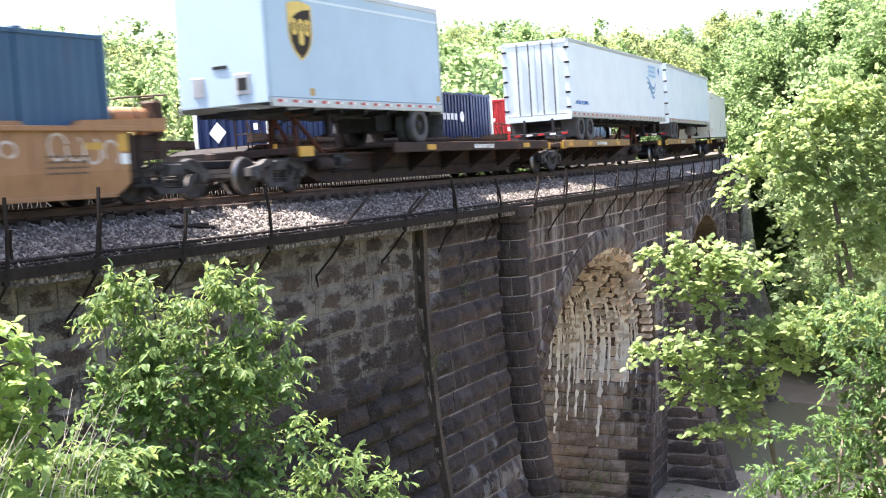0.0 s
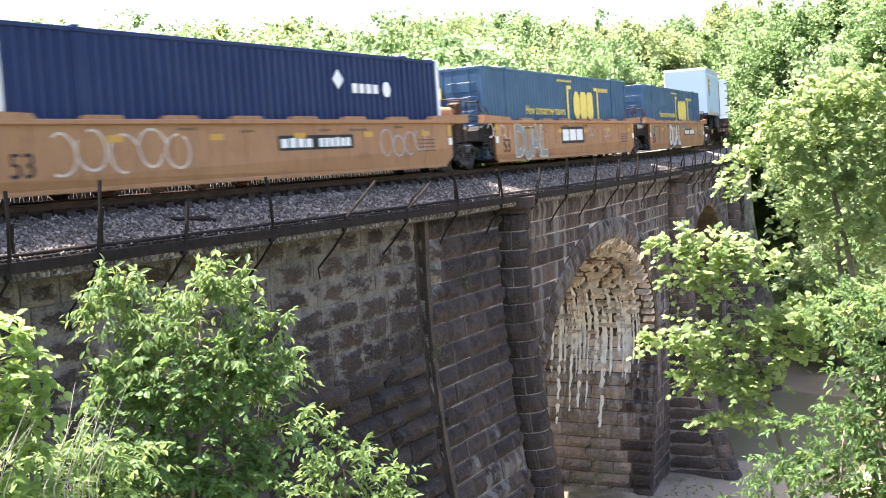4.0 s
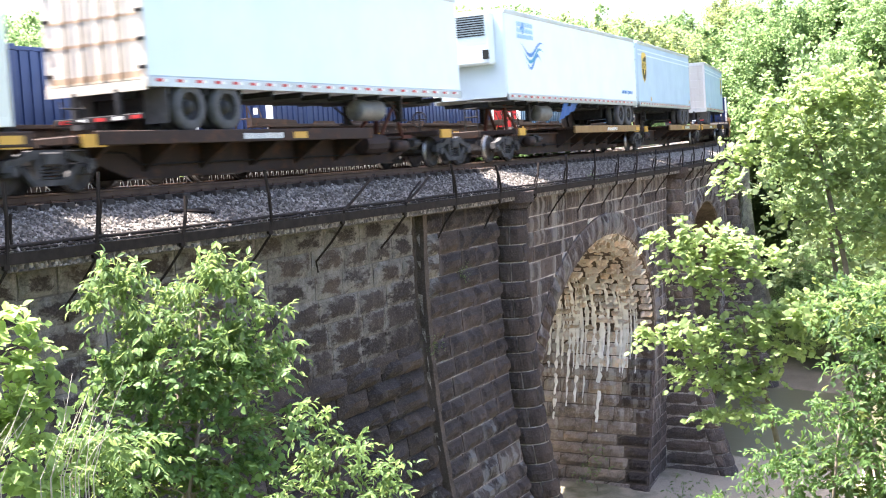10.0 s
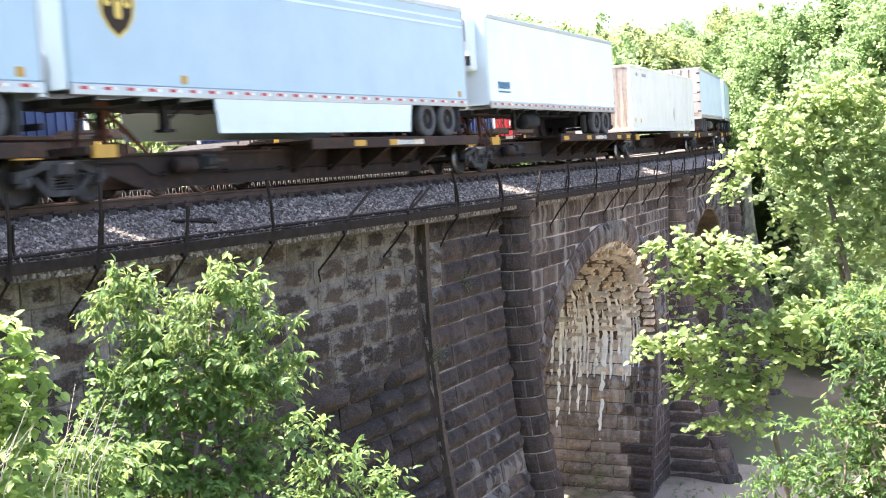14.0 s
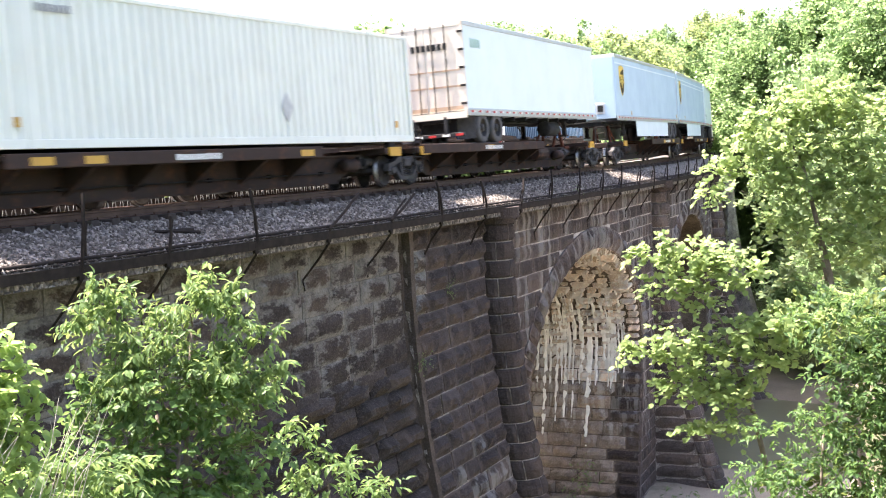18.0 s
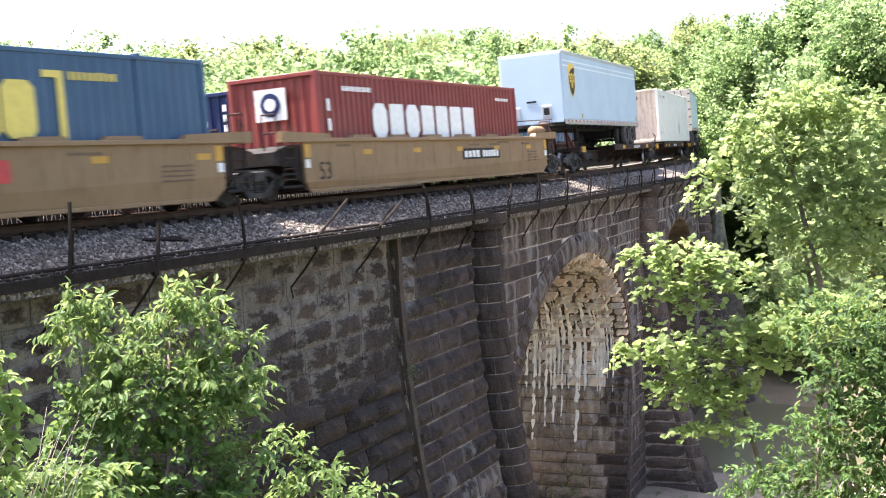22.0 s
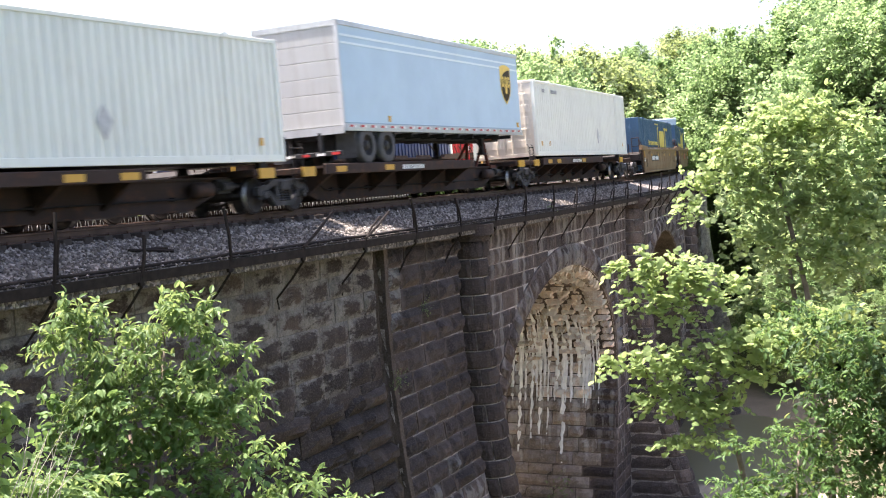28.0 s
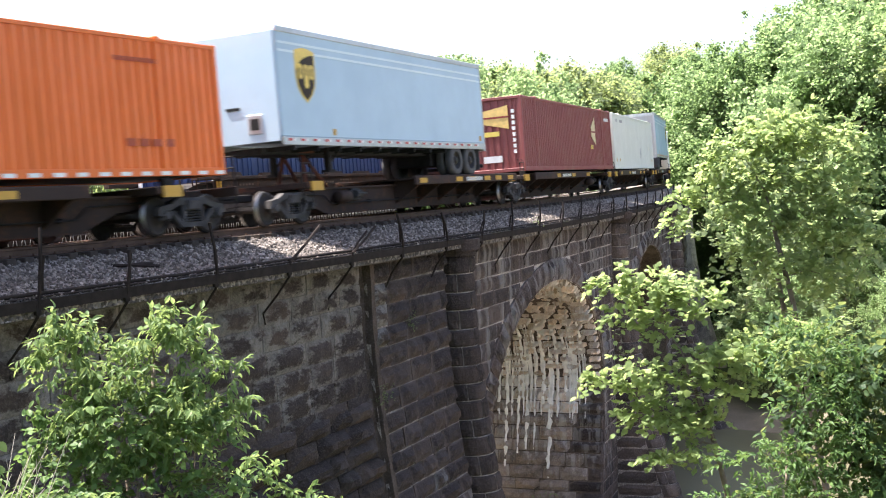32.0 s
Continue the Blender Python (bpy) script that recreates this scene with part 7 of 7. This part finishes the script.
def foliage(name, blobs, per, size, shape, mat, seed, droop=0.5, shell=0.45, flat=0.0, squash=1.0, spread=0.5):
    """Leaves scattered through a set of balls (x, y, z, radius); per: leaves for each square metre of ball."""
    rng = np.random.default_rng(seed)
    V, Fc = np.array(shape[0], float), shape[1]
    cen = []
    for x, y, z, r in blobs:
        n = max(6, int(per * r * r))
        d = rng.normal(size=(n, 3))
        d /= np.linalg.norm(d, axis=1)[:, None]
        k = (shell + (1 - shell) * rng.random(n)) * (0.8 + 0.55 * rng.random(n) ** 2)
        p = d * (k * r)[:, None]
        p[:, 2] *= squash
        cen.append(p + (x, y, z))
    cen = np.concatenate(cen)
    n = len(cen)
    yaw = rng.random(n) * 2 * np.pi
    pitch = -droop + (rng.random(n) - 0.5) * 2 * spread
    roll = (rng.random(n) - 0.5) * 2.4 * (1 - flat)
    s = size * (0.55 + 0.8 * rng.random(n))
    cy, sy, cp, sp, cr, sr = np.cos(yaw), np.sin(yaw), np.cos(pitch), np.sin(pitch), np.cos(roll), np.sin(roll)
    x, y, z = (V[None, :, i] * s[:, None] for i in range(3))
    x, z = x * cr[:, None] + z * sr[:, None], -x * sr[:, None] + z * cr[:, None]
    y, z = y * cp[:, None] - z * sp[:, None], y * sp[:, None] + z * cp[:, None]
    x, y = x * cy[:, None] - y * sy[:, None], x * sy[:, None] + y * cy[:, None]
    v = (np.stack([x, y, z], -1) + cen[:, None]).reshape(-1, 3)
    k = len(V)
    f = [tuple(int(i) + k * j for i in fc) for j in range(n) for fc in Fc]
    me = bpy.data.meshes.new(name)
    me.from_pydata(v.tolist(), [], f)
    me.materials.append(mat)
    return me


def sprays(name, blobs, per, size, shape, mat, seed, count=8, twig=2.4, droop=0.6, shell=0.5, squash=1.0, lift=0.35):
    """Leaves set two by two along short twigs that stand out of a set of balls; per: twigs for each square metre of ball, twig: their length in leaves."""
    rng = np.random.default_rng(seed)
    V, Fc = np.array(shape[0], float), shape[1]
    unit = lambda q: q / np.maximum(np.linalg.norm(q, axis=-1, keepdims=True), 1e-6)
    root, way = [], []
    for x, y, z, r in blobs:
        n = max(2, int(per * r * r))
        d = unit(rng.normal(size=(n, 3)))
        k = shell + (1.02 - shell) * rng.random(n) ** 0.7
        p = d * (k * r)[:, None] * (1, 1, squash)
        root.append(p + (x, y, z))
        way.append(unit(d * (1, 1, squash) + (0, 0, lift) + 0.45 * rng.normal(size=(n, 3))))
    root, way = np.concatenate(root), np.concatenate(way)
    n = len(root)
    ln = size * twig * (0.6 + 0.8 * rng.random((n, 1)))
    cen, ax = [], []
    side = unit(np.cross(way, np.array((0, 0, 1.0))) + 0.3 * rng.normal(size=(n, 3)))
    for i in range(count):
        t = (i + 0.6) / count
        cen.append(root + way * ln * t + np.array((0, 0, -1)) * ln * 0.45 * t * t)
        sd = 1 if i % 2 else -1
        end = 1.0 if i == count - 1 else 0.0
        ax.append(unit(way * (0.5 + end) + side * sd * (0.9 - 0.9 * end) + np.array((0, 0, -1)) * droop * (0.6 + 0.8 * rng.random((n, 1))) + 0.28 * rng.normal(size=(n, 3))))
    cen, ya = np.concatenate(cen), np.concatenate(ax)
    up = unit(np.array((0, 0, 1.0)) + 0.5 * rng.normal(size=ya.shape) + 0.4 * np.concatenate([way] * count))
    xa = unit(np.cross(ya, up))
    za = np.cross(xa, ya)
    s = (size * (0.6 + 0.65 * rng.random(len(ya))))[:, None, None]
    v = cen[:, None] + s * (V[None, :, 0:1] * xa[:, None] + V[None, :, 1:2] * ya[:, None] + V[None, :, 2:3] * za[:, None])
    k = len(V)
    f = [tuple(int(i) + k * j for i in fc) for j in range(len(ya)) for fc in Fc]
    me = bpy.data.meshes.new(name)
    me.from_pydata(v.reshape(-1, 3).tolist(), [], f)
    me.materials.append(mat)
    return me


def limbs(base, blobs, r0, seed, wander=0.1, k=4):
    """A trunk and its limbs: each ball of leaves hangs on the nearest wood below or beside it, tapering."""
    r = random.Random(seed)
    m = Mesh()
    b = Vector(base)
    c = sum((Vector(q[:3]) for q in blobs), Vector()) / len(blobs)
    trunk = [b.lerp(c, i / 6) + Vector((r.random() - 0.5, r.random() - 0.5, 0)) * wander * (1.5 if 0 < i else 0) for i in range(7)]
    m.tube(trunk, r0, 8, 0, True, r0 * 0.4)
    nodes = [(p, r0 * (1 - 0.6 * i / 6)) for i, p in enumerate(trunk)][2:]
    for q in sorted(blobs, key=lambda q: (Vector(q[:3]) - c).length):
        e = Vector(q[:3])
        p, rad = min(nodes, key=lambda n: (n[0] - e).length + (0.6 * (n[0].z - e.z) if n[0].z > e.z else 0))
        pts = []
        for i in range(k + 1):
            t = i / k
            pts.append(p.lerp(e, t) + Vector((0, 0, 0.12 * (e - p).length * math.sin(math.pi * t))) + Vector((r.random() - 0.5, r.random() - 0.5, r.random() - 0.5)) * wander * 0.6 * (1 if 0 < i < k else 0))
        m.tube(pts, rad * 0.55, 5, 0, True, rad * 0.22)
        nodes += [(pts[k // 2], rad * 0.42), (e, rad * 0.3)]
    return m


def sprigs(blobs, seed, n=2, up=0.8):
    """Small outlying balls that break up the outline."""
    r = random.Random(seed)
    out = []
    for x, y, z, q in blobs:
        for i in range(n):
            a, e = r.random() * 6.28, up * (r.random() - 0.15)
            k = q * (0.95 + 0.6 * r.random())
            out.append((x + k * math.cos(a) * math.cos(e), y + k * math.sin(a) * math.cos(e), z + k * math.sin(e), q * (0.1 + 0.14 * r.random())))
    return out


def plant(name, label, category, base, blobs, per, size, shape, mat, seed, r0=0.03, group="", grow=None, out=3, **kw):
    stirs = grow is None
    grow = grow or sprays
    t = thing(name, label, category, group, at=Matrix.Translation(base))
    big = list(blobs)
    blobs = big + sprigs(blobs, seed + 70, out)
    home = Matrix.Translation(-Vector(base))
    hold = limbs(base, big, r0, seed)
    if name.endswith("tree"):
        hold.tube([Vector(base) - Vector((0, 0, 0.6)), Vector(base)], r0 * 1.6, 8, 0, True, r0)
    wood = part("trunk" if name.endswith("tree") else "woody_stem", hold, M_BARK, t, smooth=True)
    crown = part("crown", grow("crown", blobs, per, size, shape, mat, seed, **kw), None, t)
    for ob in (wood, crown):
        ob.data.transform(home)
    if stirs:
        SWAY.append((t, Vector(base), 0.35 if name.endswith("tree") else 0.8, seed))
    return t


def build_near_plants():
    bush = [(6.12, -11.54, 0.02, 0.23), (6.15, -11.54, 0.24, 0.15), (6.35, -11.80, -0.12, 0.33), (6.62, -12.04, 0.09, 0.27), (6.77, -12.24, -0.07, 0.20), (6.60, -11.99, 0.27, 0.12), (6.33, -11.86, -0.48, 0.42), (6.60, -12.15, -0.46, 0.38), (6.09, -11.62, -0.50, 0.25), (6.80, -12.40, -0.54, 0.16), (6.11, -11.77, -0.90, 0.46), (6.45, -12.15, -1.01, 0.50), (6.70, -12.42, -0.95, 0.25), (5.87, -11.62, -1.15, 0.29), (6.17, -11.97, -1.30, 0.46), (6.51, -12.35, -1.33, 0.42)]
    left = [(4.05, -13.03, 0.28, 0.17), (4.13, -13.12, 0.16, 0.11), (3.98, -13.03, 0.00, 0.24), (4.08, -13.15, -0.12, 0.12), (3.95, -13.09, -0.30, 0.24), (4.05, -13.26, -0.56, 0.18)]
    small = [(7.70, -12.13, -1.23, 0.19), (7.69, -12.04, -1.05, 0.12), (7.75, -12.29, -1.46, 0.28), (7.94, -12.60, -1.53, 0.18), (7.83, -12.51, -1.66, 0.28), (7.51, -12.07, -1.64, 0.28)]
    branch = [(14.91, -12.40, -0.19, 0.31), (15.05, -12.81, -0.34, 0.41), (15.17, -13.14, -0.26, 0.30), (15.22, -13.39, -0.48, 0.33), (14.91, -12.52, -0.66, 0.26), (15.03, -12.93, -0.80, 0.33), (14.71, -12.33, -1.50, 0.30), (14.87, -12.73, -1.42, 0.41), (14.99, -13.14, -1.55, 0.37), (15.16, -13.52, -1.26, 0.41), (15.31, -13.98, -1.10, 0.48), (15.41, -14.44, -1.19, 0.41), (15.52, -14.75, -0.91, 0.45), (14.78, -12.73, -1.88, 0.30), (14.91, -13.17, -2.01, 0.37), (15.01, -13.46, -1.96, 0.33), (15.20, -13.87, -1.56, 0.30), (14.76, -13.06, -2.47, 0.24), (14.90, -13.41, -2.38, 0.19)]
    upper = [(19.28, -12.72, 1.53, 0.40), (19.18, -12.37, 1.12, 0.33), (19.40, -13.22, 1.78, 0.50), (19.51, -13.67, 1.84, 0.50), (19.62, -14.20, 1.60, 0.55), (19.37, -13.04, 1.12, 0.50), (19.51, -13.62, 1.10, 0.55), (19.64, -14.28, 0.82, 0.60), (19.25, -12.62, 0.68, 0.38), (19.39, -13.21, 0.45, 0.5), (19.54, -13.87, 0.30, 0.55), (19.65, -14.44, 0.11, 0.55), (19.28, -12.87, -0.04, 0.36), (19.41, -13.46, -0.31, 0.42), (19.54, -14.12, -0.50, 0.5), (19.05, -11.95, 0.72, 0.26), (19.0, -11.85, 0.35, 0.2)]
    shrub = [(12.53, -14.99, -0.51, 0.34), (12.61, -15.40, -0.60, 0.38), (12.63, -15.67, -0.82, 0.40), (12.48, -15.14, -1.05, 0.36), (12.53, -15.57, -1.27, 0.42), (12.42, -15.32, -1.55, 0.42), (12.32, -14.95, -1.62, 0.30), (12.20, -14.63, -1.74, 0.30), (12.47, -15.75, -1.70, 0.42), (12.06, -14.49, -2.13, 0.28), (12.18, -14.92, -2.12, 0.38), (12.30, -15.34, -2.04, 0.44), (12.35, -15.77, -2.18, 0.46), (11.96, -14.34, -2.35, 0.2), (12.06, -14.72, -2.37, 0.34), (11.76, -13.91, -2.51, 0.15)]
    z = lambda x, y: ground_z(x, y)
    bx, by = 6.35, -11.95
    upper_bush = [q for q in bush if q[2] > -0.3]
    lower_bush = [q for q in bush if q[2] < -0.3]
    spikes = [(6.82, -12.16, 0.17, 0.045), (6.78, -12.15, 0.05, 0.06), (6.62, -11.96, 0.05, 0.06), (6.44, -11.77, 0.04, 0.06), (6.15, -11.47, 0.17, 0.05), (6.27, -11.59, 0.12, 0.06), (6.07, -11.42, 0.02, 0.07), (6.93, -12.37, -0.2, 0.07), (6.92, -12.42, -0.42, 0.07)]
    plant("leafy_shrub", "tall fresh-green shrub with drooping pointed leaves below the wall", "shrub", (bx, by, z(bx, by)), [(x, y, w - 0.06, q * 0.66) for x, y, w, q in upper_bush] + [(x, y, w, q * 0.6) for x, y, w, q in lower_bush[:4]] + spikes, 800, 0.08, LANCE, M_LEAF_A, 1, 0.035, droop=1.0, twig=2.0, lift=0.6)
    vine = [(x - 0.02, y - 0.0, w - 0.03, q * 0.62) for x, y, w, q in lower_bush]
    plant("leafy_shrub", "green creeper with small rounded leaves over a tall shrub", "shrub", (bx - 0.1, by - 0.2, z(bx - 0.1, by - 0.2)), vine, 620, 0.062, BROAD, M_LEAF_V, 21, 0.03, droop=0.35, count=9, twig=2.6, out=2)
    # added dark fill that gives the shrub its shaded inside
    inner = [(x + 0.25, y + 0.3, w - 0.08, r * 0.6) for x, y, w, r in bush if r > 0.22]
    plant("leafy_shrub", "dark leaf fill inside the tall shrub, shade put into its colour", "shrub", (bx + 0.3, by + 0.3, z(bx + 0.3, by + 0.3)), inner, 330, 0.075, LANCE, M_LEAF_B, 2, 0.03, droop=0.3)
    plant("leafy_shrub", "bright yellow-green shrub close by on the slope", "shrub", (4.0, -13.1, z(4.0, -13.1)), [(x - 0.04, y + 0.04, w - 0.07, q * 0.64) for x, y, w, q in left], 1900, 0.062, BROAD, M_LEAF_F, 3, 0.025, droop=0.5, count=7, twig=1.8, out=2)
    plant("leafy_shrub", "small light-green shrub growing below the wall", "shrub", (7.75, -12.3, z(7.75, -12.3)), [(x, y, w - 0.04, q * 0.62) for x, y, w, q in small], 900, 0.08, LANCE, M_LEAF_A, 4, 0.02, droop=0.55)
    side_twig = [(6.95, -12.0, -0.62, 0.15), (7.08, -12.02, -0.58, 0.12), (7.22, -12.06, -0.62, 0.09), (6.85, -12.05, -0.85, 0.16)]
    plant("leafy_shrub", "thin leafy side shoot of a shrub before the wall", "shrub", (6.75, -12.0, z(6.75, -12.0)), side_twig, 620, 0.075, LANCE, M_LEAF_A, 23, 0.012, droop=0.7, out=2)
    plant("maple_tree", "young maple with open branches of bright lobed leaves", "tree", (16.9, -14.6, z(16.9, -14.6)), [(x, y, w - 0.05, q * 0.8) for x, y, w, q in branch], 430, 0.086, LOBED, M_LEAF_C, 5, 0.07, "trees by the river", droop=0.12, count=6, twig=2.2, squash=0.5, lift=0.15, out=4, shell=0.3)
    plant("maple_tree", "leafy maple with a pale trunk beside the viaduct", "tree", (20.3, -14.9, z(20.3, -14.9)), [(x, y, w - 0.05, q * 0.85) for x, y, w, q in upper], 360, 0.094, LOBED, M_LEAF_C, 7, 0.085, "trees by the river", droop=0.15, count=6, twig=2.2, squash=0.6, lift=0.2, out=4, shell=0.3)
    # backing crown added behind the maple; its duller leaf carries the shade
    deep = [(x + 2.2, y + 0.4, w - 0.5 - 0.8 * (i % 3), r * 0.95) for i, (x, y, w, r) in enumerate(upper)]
    plant("maple_tree", "duller maple crown behind another, shade put into its leaf colour", "tree", (22.0, -14.2, z(22.0, -14.2)), deep, 90, 0.125, LOBED, M_LEAF_D, 8, 0.1, "trees by the river", droop=0.15, count=6, squash=0.7, shell=0.3)
    plant("leafy_shrub", "dense green thicket on the river slope", "shrub", (12.3, -15.0, z(12.3, -15.0)), [(x + 0.05, y - 0.1, w - 0.12, q * 0.6) for x, y, w, q in shrub], 420, 0.082, LANCE, M_LEAF_V, 9, 0.03, droop=0.5, shell=0.35)
    # same dark leaf behind the thicket, painted as shade
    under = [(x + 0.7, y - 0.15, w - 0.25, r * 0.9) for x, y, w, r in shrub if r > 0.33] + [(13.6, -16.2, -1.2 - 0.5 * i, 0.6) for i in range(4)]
    plant("leafy_shrub", "dark leaf backing behind the thicket, shade put into its colour", "shrub", (12.9, -15.1, z(12.9, -15.1)), under, 190, 0.1, BROAD, M_LEAF_B, 10, 0.03, droop=0.4)
    fill = [(4.51, -12.66, -0.52, 0.15), (4.70, -12.78, -0.6, 0.15), (4.85, -12.90, -0.66, 0.16), (4.55, -12.76, -0.72, 0.19)]
    plant("leafy_shrub", "low leafy weeds at the foot of the shrub", "shrub", (4.6, -12.75, z(4.6, -12.75)), fill, 700, 0.075, LANCE, M_LEAF_A, 11, 0.015, droop=0.6)
    # dry stalks between the shrubs
    r = random.Random(6)
    for i in range(17):
        k = r.random() if i < 11 else -1.1 + 0.5 * r.random()
        x, y = 3.84 + 0.2 * k, -13.42 - 0.18 * k
        b = Vector((x, y, -0.46))
        h = 0.16 + 0.36 * r.random()
        tip = b + Vector((0.02 + 0.26 * r.random(), 0.05 - 0.22 * r.random(), h))
        bend = Vector((0.03 * (r.random() - 0.7), 0.03 * (r.random() - 0.5), 0.02))
        m = Mesh().tube([Vector((x, y, ground_z(x, y))), b, b.lerp(tip, 0.5) + bend, tip], 0.0024 + 0.0014 * r.random(), 5, 0, True, 0.0012)
        if i % 4 == 0:
            q = b.lerp(tip, 0.6) + bend
            m.tube([q, q + Vector((0.05 - 0.1 * r.random(), -0.03, 0.08))], 0.002, 4, 0, True, 0.001)
        thing("dry_stalk", "pale dry weed stalk from last year", "weed", "dry stalks by the shrubs", mesh=m, material=M_TWIG)
    for x, y, sd in ((41.5, 2.2, 1), (45.5, -1.5, 2), (47.0, 3.0, 3), (44.0, -3.4, 4)):
        g = ground_z(x, y)
        bl = [(x + 0.5 * r.random(), y + 0.5 * r.random(), g + 0.5 + 0.5 * k, 0.5) for k in range(3)]
        plant("leafy_shrub", "small shrub on the sandy river bank", "shrub", (x, y, g), bl, 120, 0.16, OVAL, M_LEAF_D, 60 + sd, 0.02, grow=foliage)
    # tufts that grow from the joints of the wall
    for s, zz, sz in ((26.35, -4.3, 0.35), (28.4, -2.6, 0.3), (38.6, -0.45, 0.25)):
        q = P(s, (batter(zz) if zz < -1 else -2.75) - 0.08, zz)
        t = thing("weed_tuft", "small green weed rooted in the stonework", "weed", "weeds on the wall")
        part("leaves", foliage("leaves", [(q.x, q.y, q.z, sz), (q.x, q.y, q.z - sz * 0.7, sz * 0.8)], 700, 0.07, OVAL, M_LEAF_D, int(s), shell=0.1), None, t)


def tree_kind(seed, h, w, mat, leaf=0.17, dens=85):
    """A grown broadleaf tree, its foot at the origin."""
    r = random.Random(seed)
    bl = []
    n = 15
    for i in range(n):
        t = (i + 0.5) / n
        zz = h * (0.28 + 0.66 * t)
        rad = w * (0.45 + 0.75 * math.sin(math.pi * min(1, 0.18 + t * 0.85))) * 0.5
        for k in range(3 if t < 0.85 else 1):
            a = r.random() * 6.28
            q = rad * (0.35 + 0.75 * r.random())
            bl.append((q * math.cos(a), q * math.sin(a), zz + (r.random() - 0.5) * h * 0.08, w * (0.13 + 0.11 * r.random())))
    t = thing("broadleaf_tree", "tall broadleaf tree in fresh spring leaf", "tree", "woods behind the railway")
    m = Mesh()
    m.tube([(0, 0, -0.8), (0.05 * h * 0.1, 0, h * 0.3), (0, 0.1, h * 0.6), (0.1, 0, h * 0.9)], h * 0.018, 7, 0, True, h * 0.003)
    for x, y, z, q in bl[::3]:
        m.tube([(0, 0, z * 0.7), (x * 0.5, y * 0.5, z * 0.9), (x, y, z)], h * 0.006, 5, 0, True, h * 0.002)
    part("trunk", m, M_BARK, t, smooth=True)
    part("crown", foliage("crown", bl + [(x, y, z, q * 1.7) for x, y, z, q in sprigs(bl, seed + 40, 5, 1.2)], dens * 3, leaf, CLUMP, mat, seed, droop=0.2, shell=0.15, spread=0.9), None, t)
    return t


def build_woods():
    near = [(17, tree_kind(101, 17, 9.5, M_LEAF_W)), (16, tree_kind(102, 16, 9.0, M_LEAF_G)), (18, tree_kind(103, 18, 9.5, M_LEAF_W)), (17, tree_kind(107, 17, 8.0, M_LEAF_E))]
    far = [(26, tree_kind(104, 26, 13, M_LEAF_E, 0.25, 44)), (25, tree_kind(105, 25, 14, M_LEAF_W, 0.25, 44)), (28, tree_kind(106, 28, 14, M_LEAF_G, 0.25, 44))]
    r = random.Random(12)
    used = set()

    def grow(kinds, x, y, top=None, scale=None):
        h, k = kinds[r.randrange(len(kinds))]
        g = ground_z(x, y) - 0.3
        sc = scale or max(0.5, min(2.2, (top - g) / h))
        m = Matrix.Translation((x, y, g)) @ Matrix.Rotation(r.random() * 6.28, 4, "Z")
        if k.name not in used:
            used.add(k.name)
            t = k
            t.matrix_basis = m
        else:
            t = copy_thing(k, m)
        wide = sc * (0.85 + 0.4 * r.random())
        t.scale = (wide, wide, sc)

    # belt behind the tracks, then the wooded hill beyond the river; ringed round the camera, heights fitted to its
    # skyline
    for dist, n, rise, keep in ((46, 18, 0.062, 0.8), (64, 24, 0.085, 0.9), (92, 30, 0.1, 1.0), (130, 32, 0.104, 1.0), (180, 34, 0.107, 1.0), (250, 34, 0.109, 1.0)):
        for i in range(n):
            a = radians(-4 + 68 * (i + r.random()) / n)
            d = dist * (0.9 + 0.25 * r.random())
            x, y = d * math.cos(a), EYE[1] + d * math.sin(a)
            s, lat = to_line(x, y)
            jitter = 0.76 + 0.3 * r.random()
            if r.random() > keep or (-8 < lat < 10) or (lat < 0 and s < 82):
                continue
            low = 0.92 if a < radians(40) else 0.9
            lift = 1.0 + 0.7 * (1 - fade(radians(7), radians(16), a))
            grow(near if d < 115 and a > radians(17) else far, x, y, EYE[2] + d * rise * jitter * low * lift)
    # more trees to close a gap in the skyline the camera sees
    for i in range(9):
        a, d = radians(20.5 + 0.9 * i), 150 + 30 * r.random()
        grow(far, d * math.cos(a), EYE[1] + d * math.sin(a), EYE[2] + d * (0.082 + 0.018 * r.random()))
    # undergrowth on the river's far bank, on the camera's side of the viaduct
    for i in range(30):
        q = P(80 + 18 * r.random(), -8 - 22 * r.random(), 0)
        grow(near, q.x, q.y, None, 0.35 + 0.3 * r.random())
    # young trees on the valley floor past the river
    for i in range(18):
        q = P(118 + 56 * r.random(), -4 - 14 * r.random(), 0)
        grow(near, q.x, q.y, None, 0.4 + 0.22 * r.random())
    # hillside behind the camera and along the line
    for i in range(14):
        a = radians(100 + 230 * r.random())
        d = 24 + 50 * r.random()
        x, y = d * math.cos(a), EYE[1] + d * math.sin(a)
        s, lat = to_line(x, y)
        if abs(lat - 2) > 11:
            grow(far, x, y, None, 0.6 + 0.4 * r.random())


build_near_plants()
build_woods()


motions()
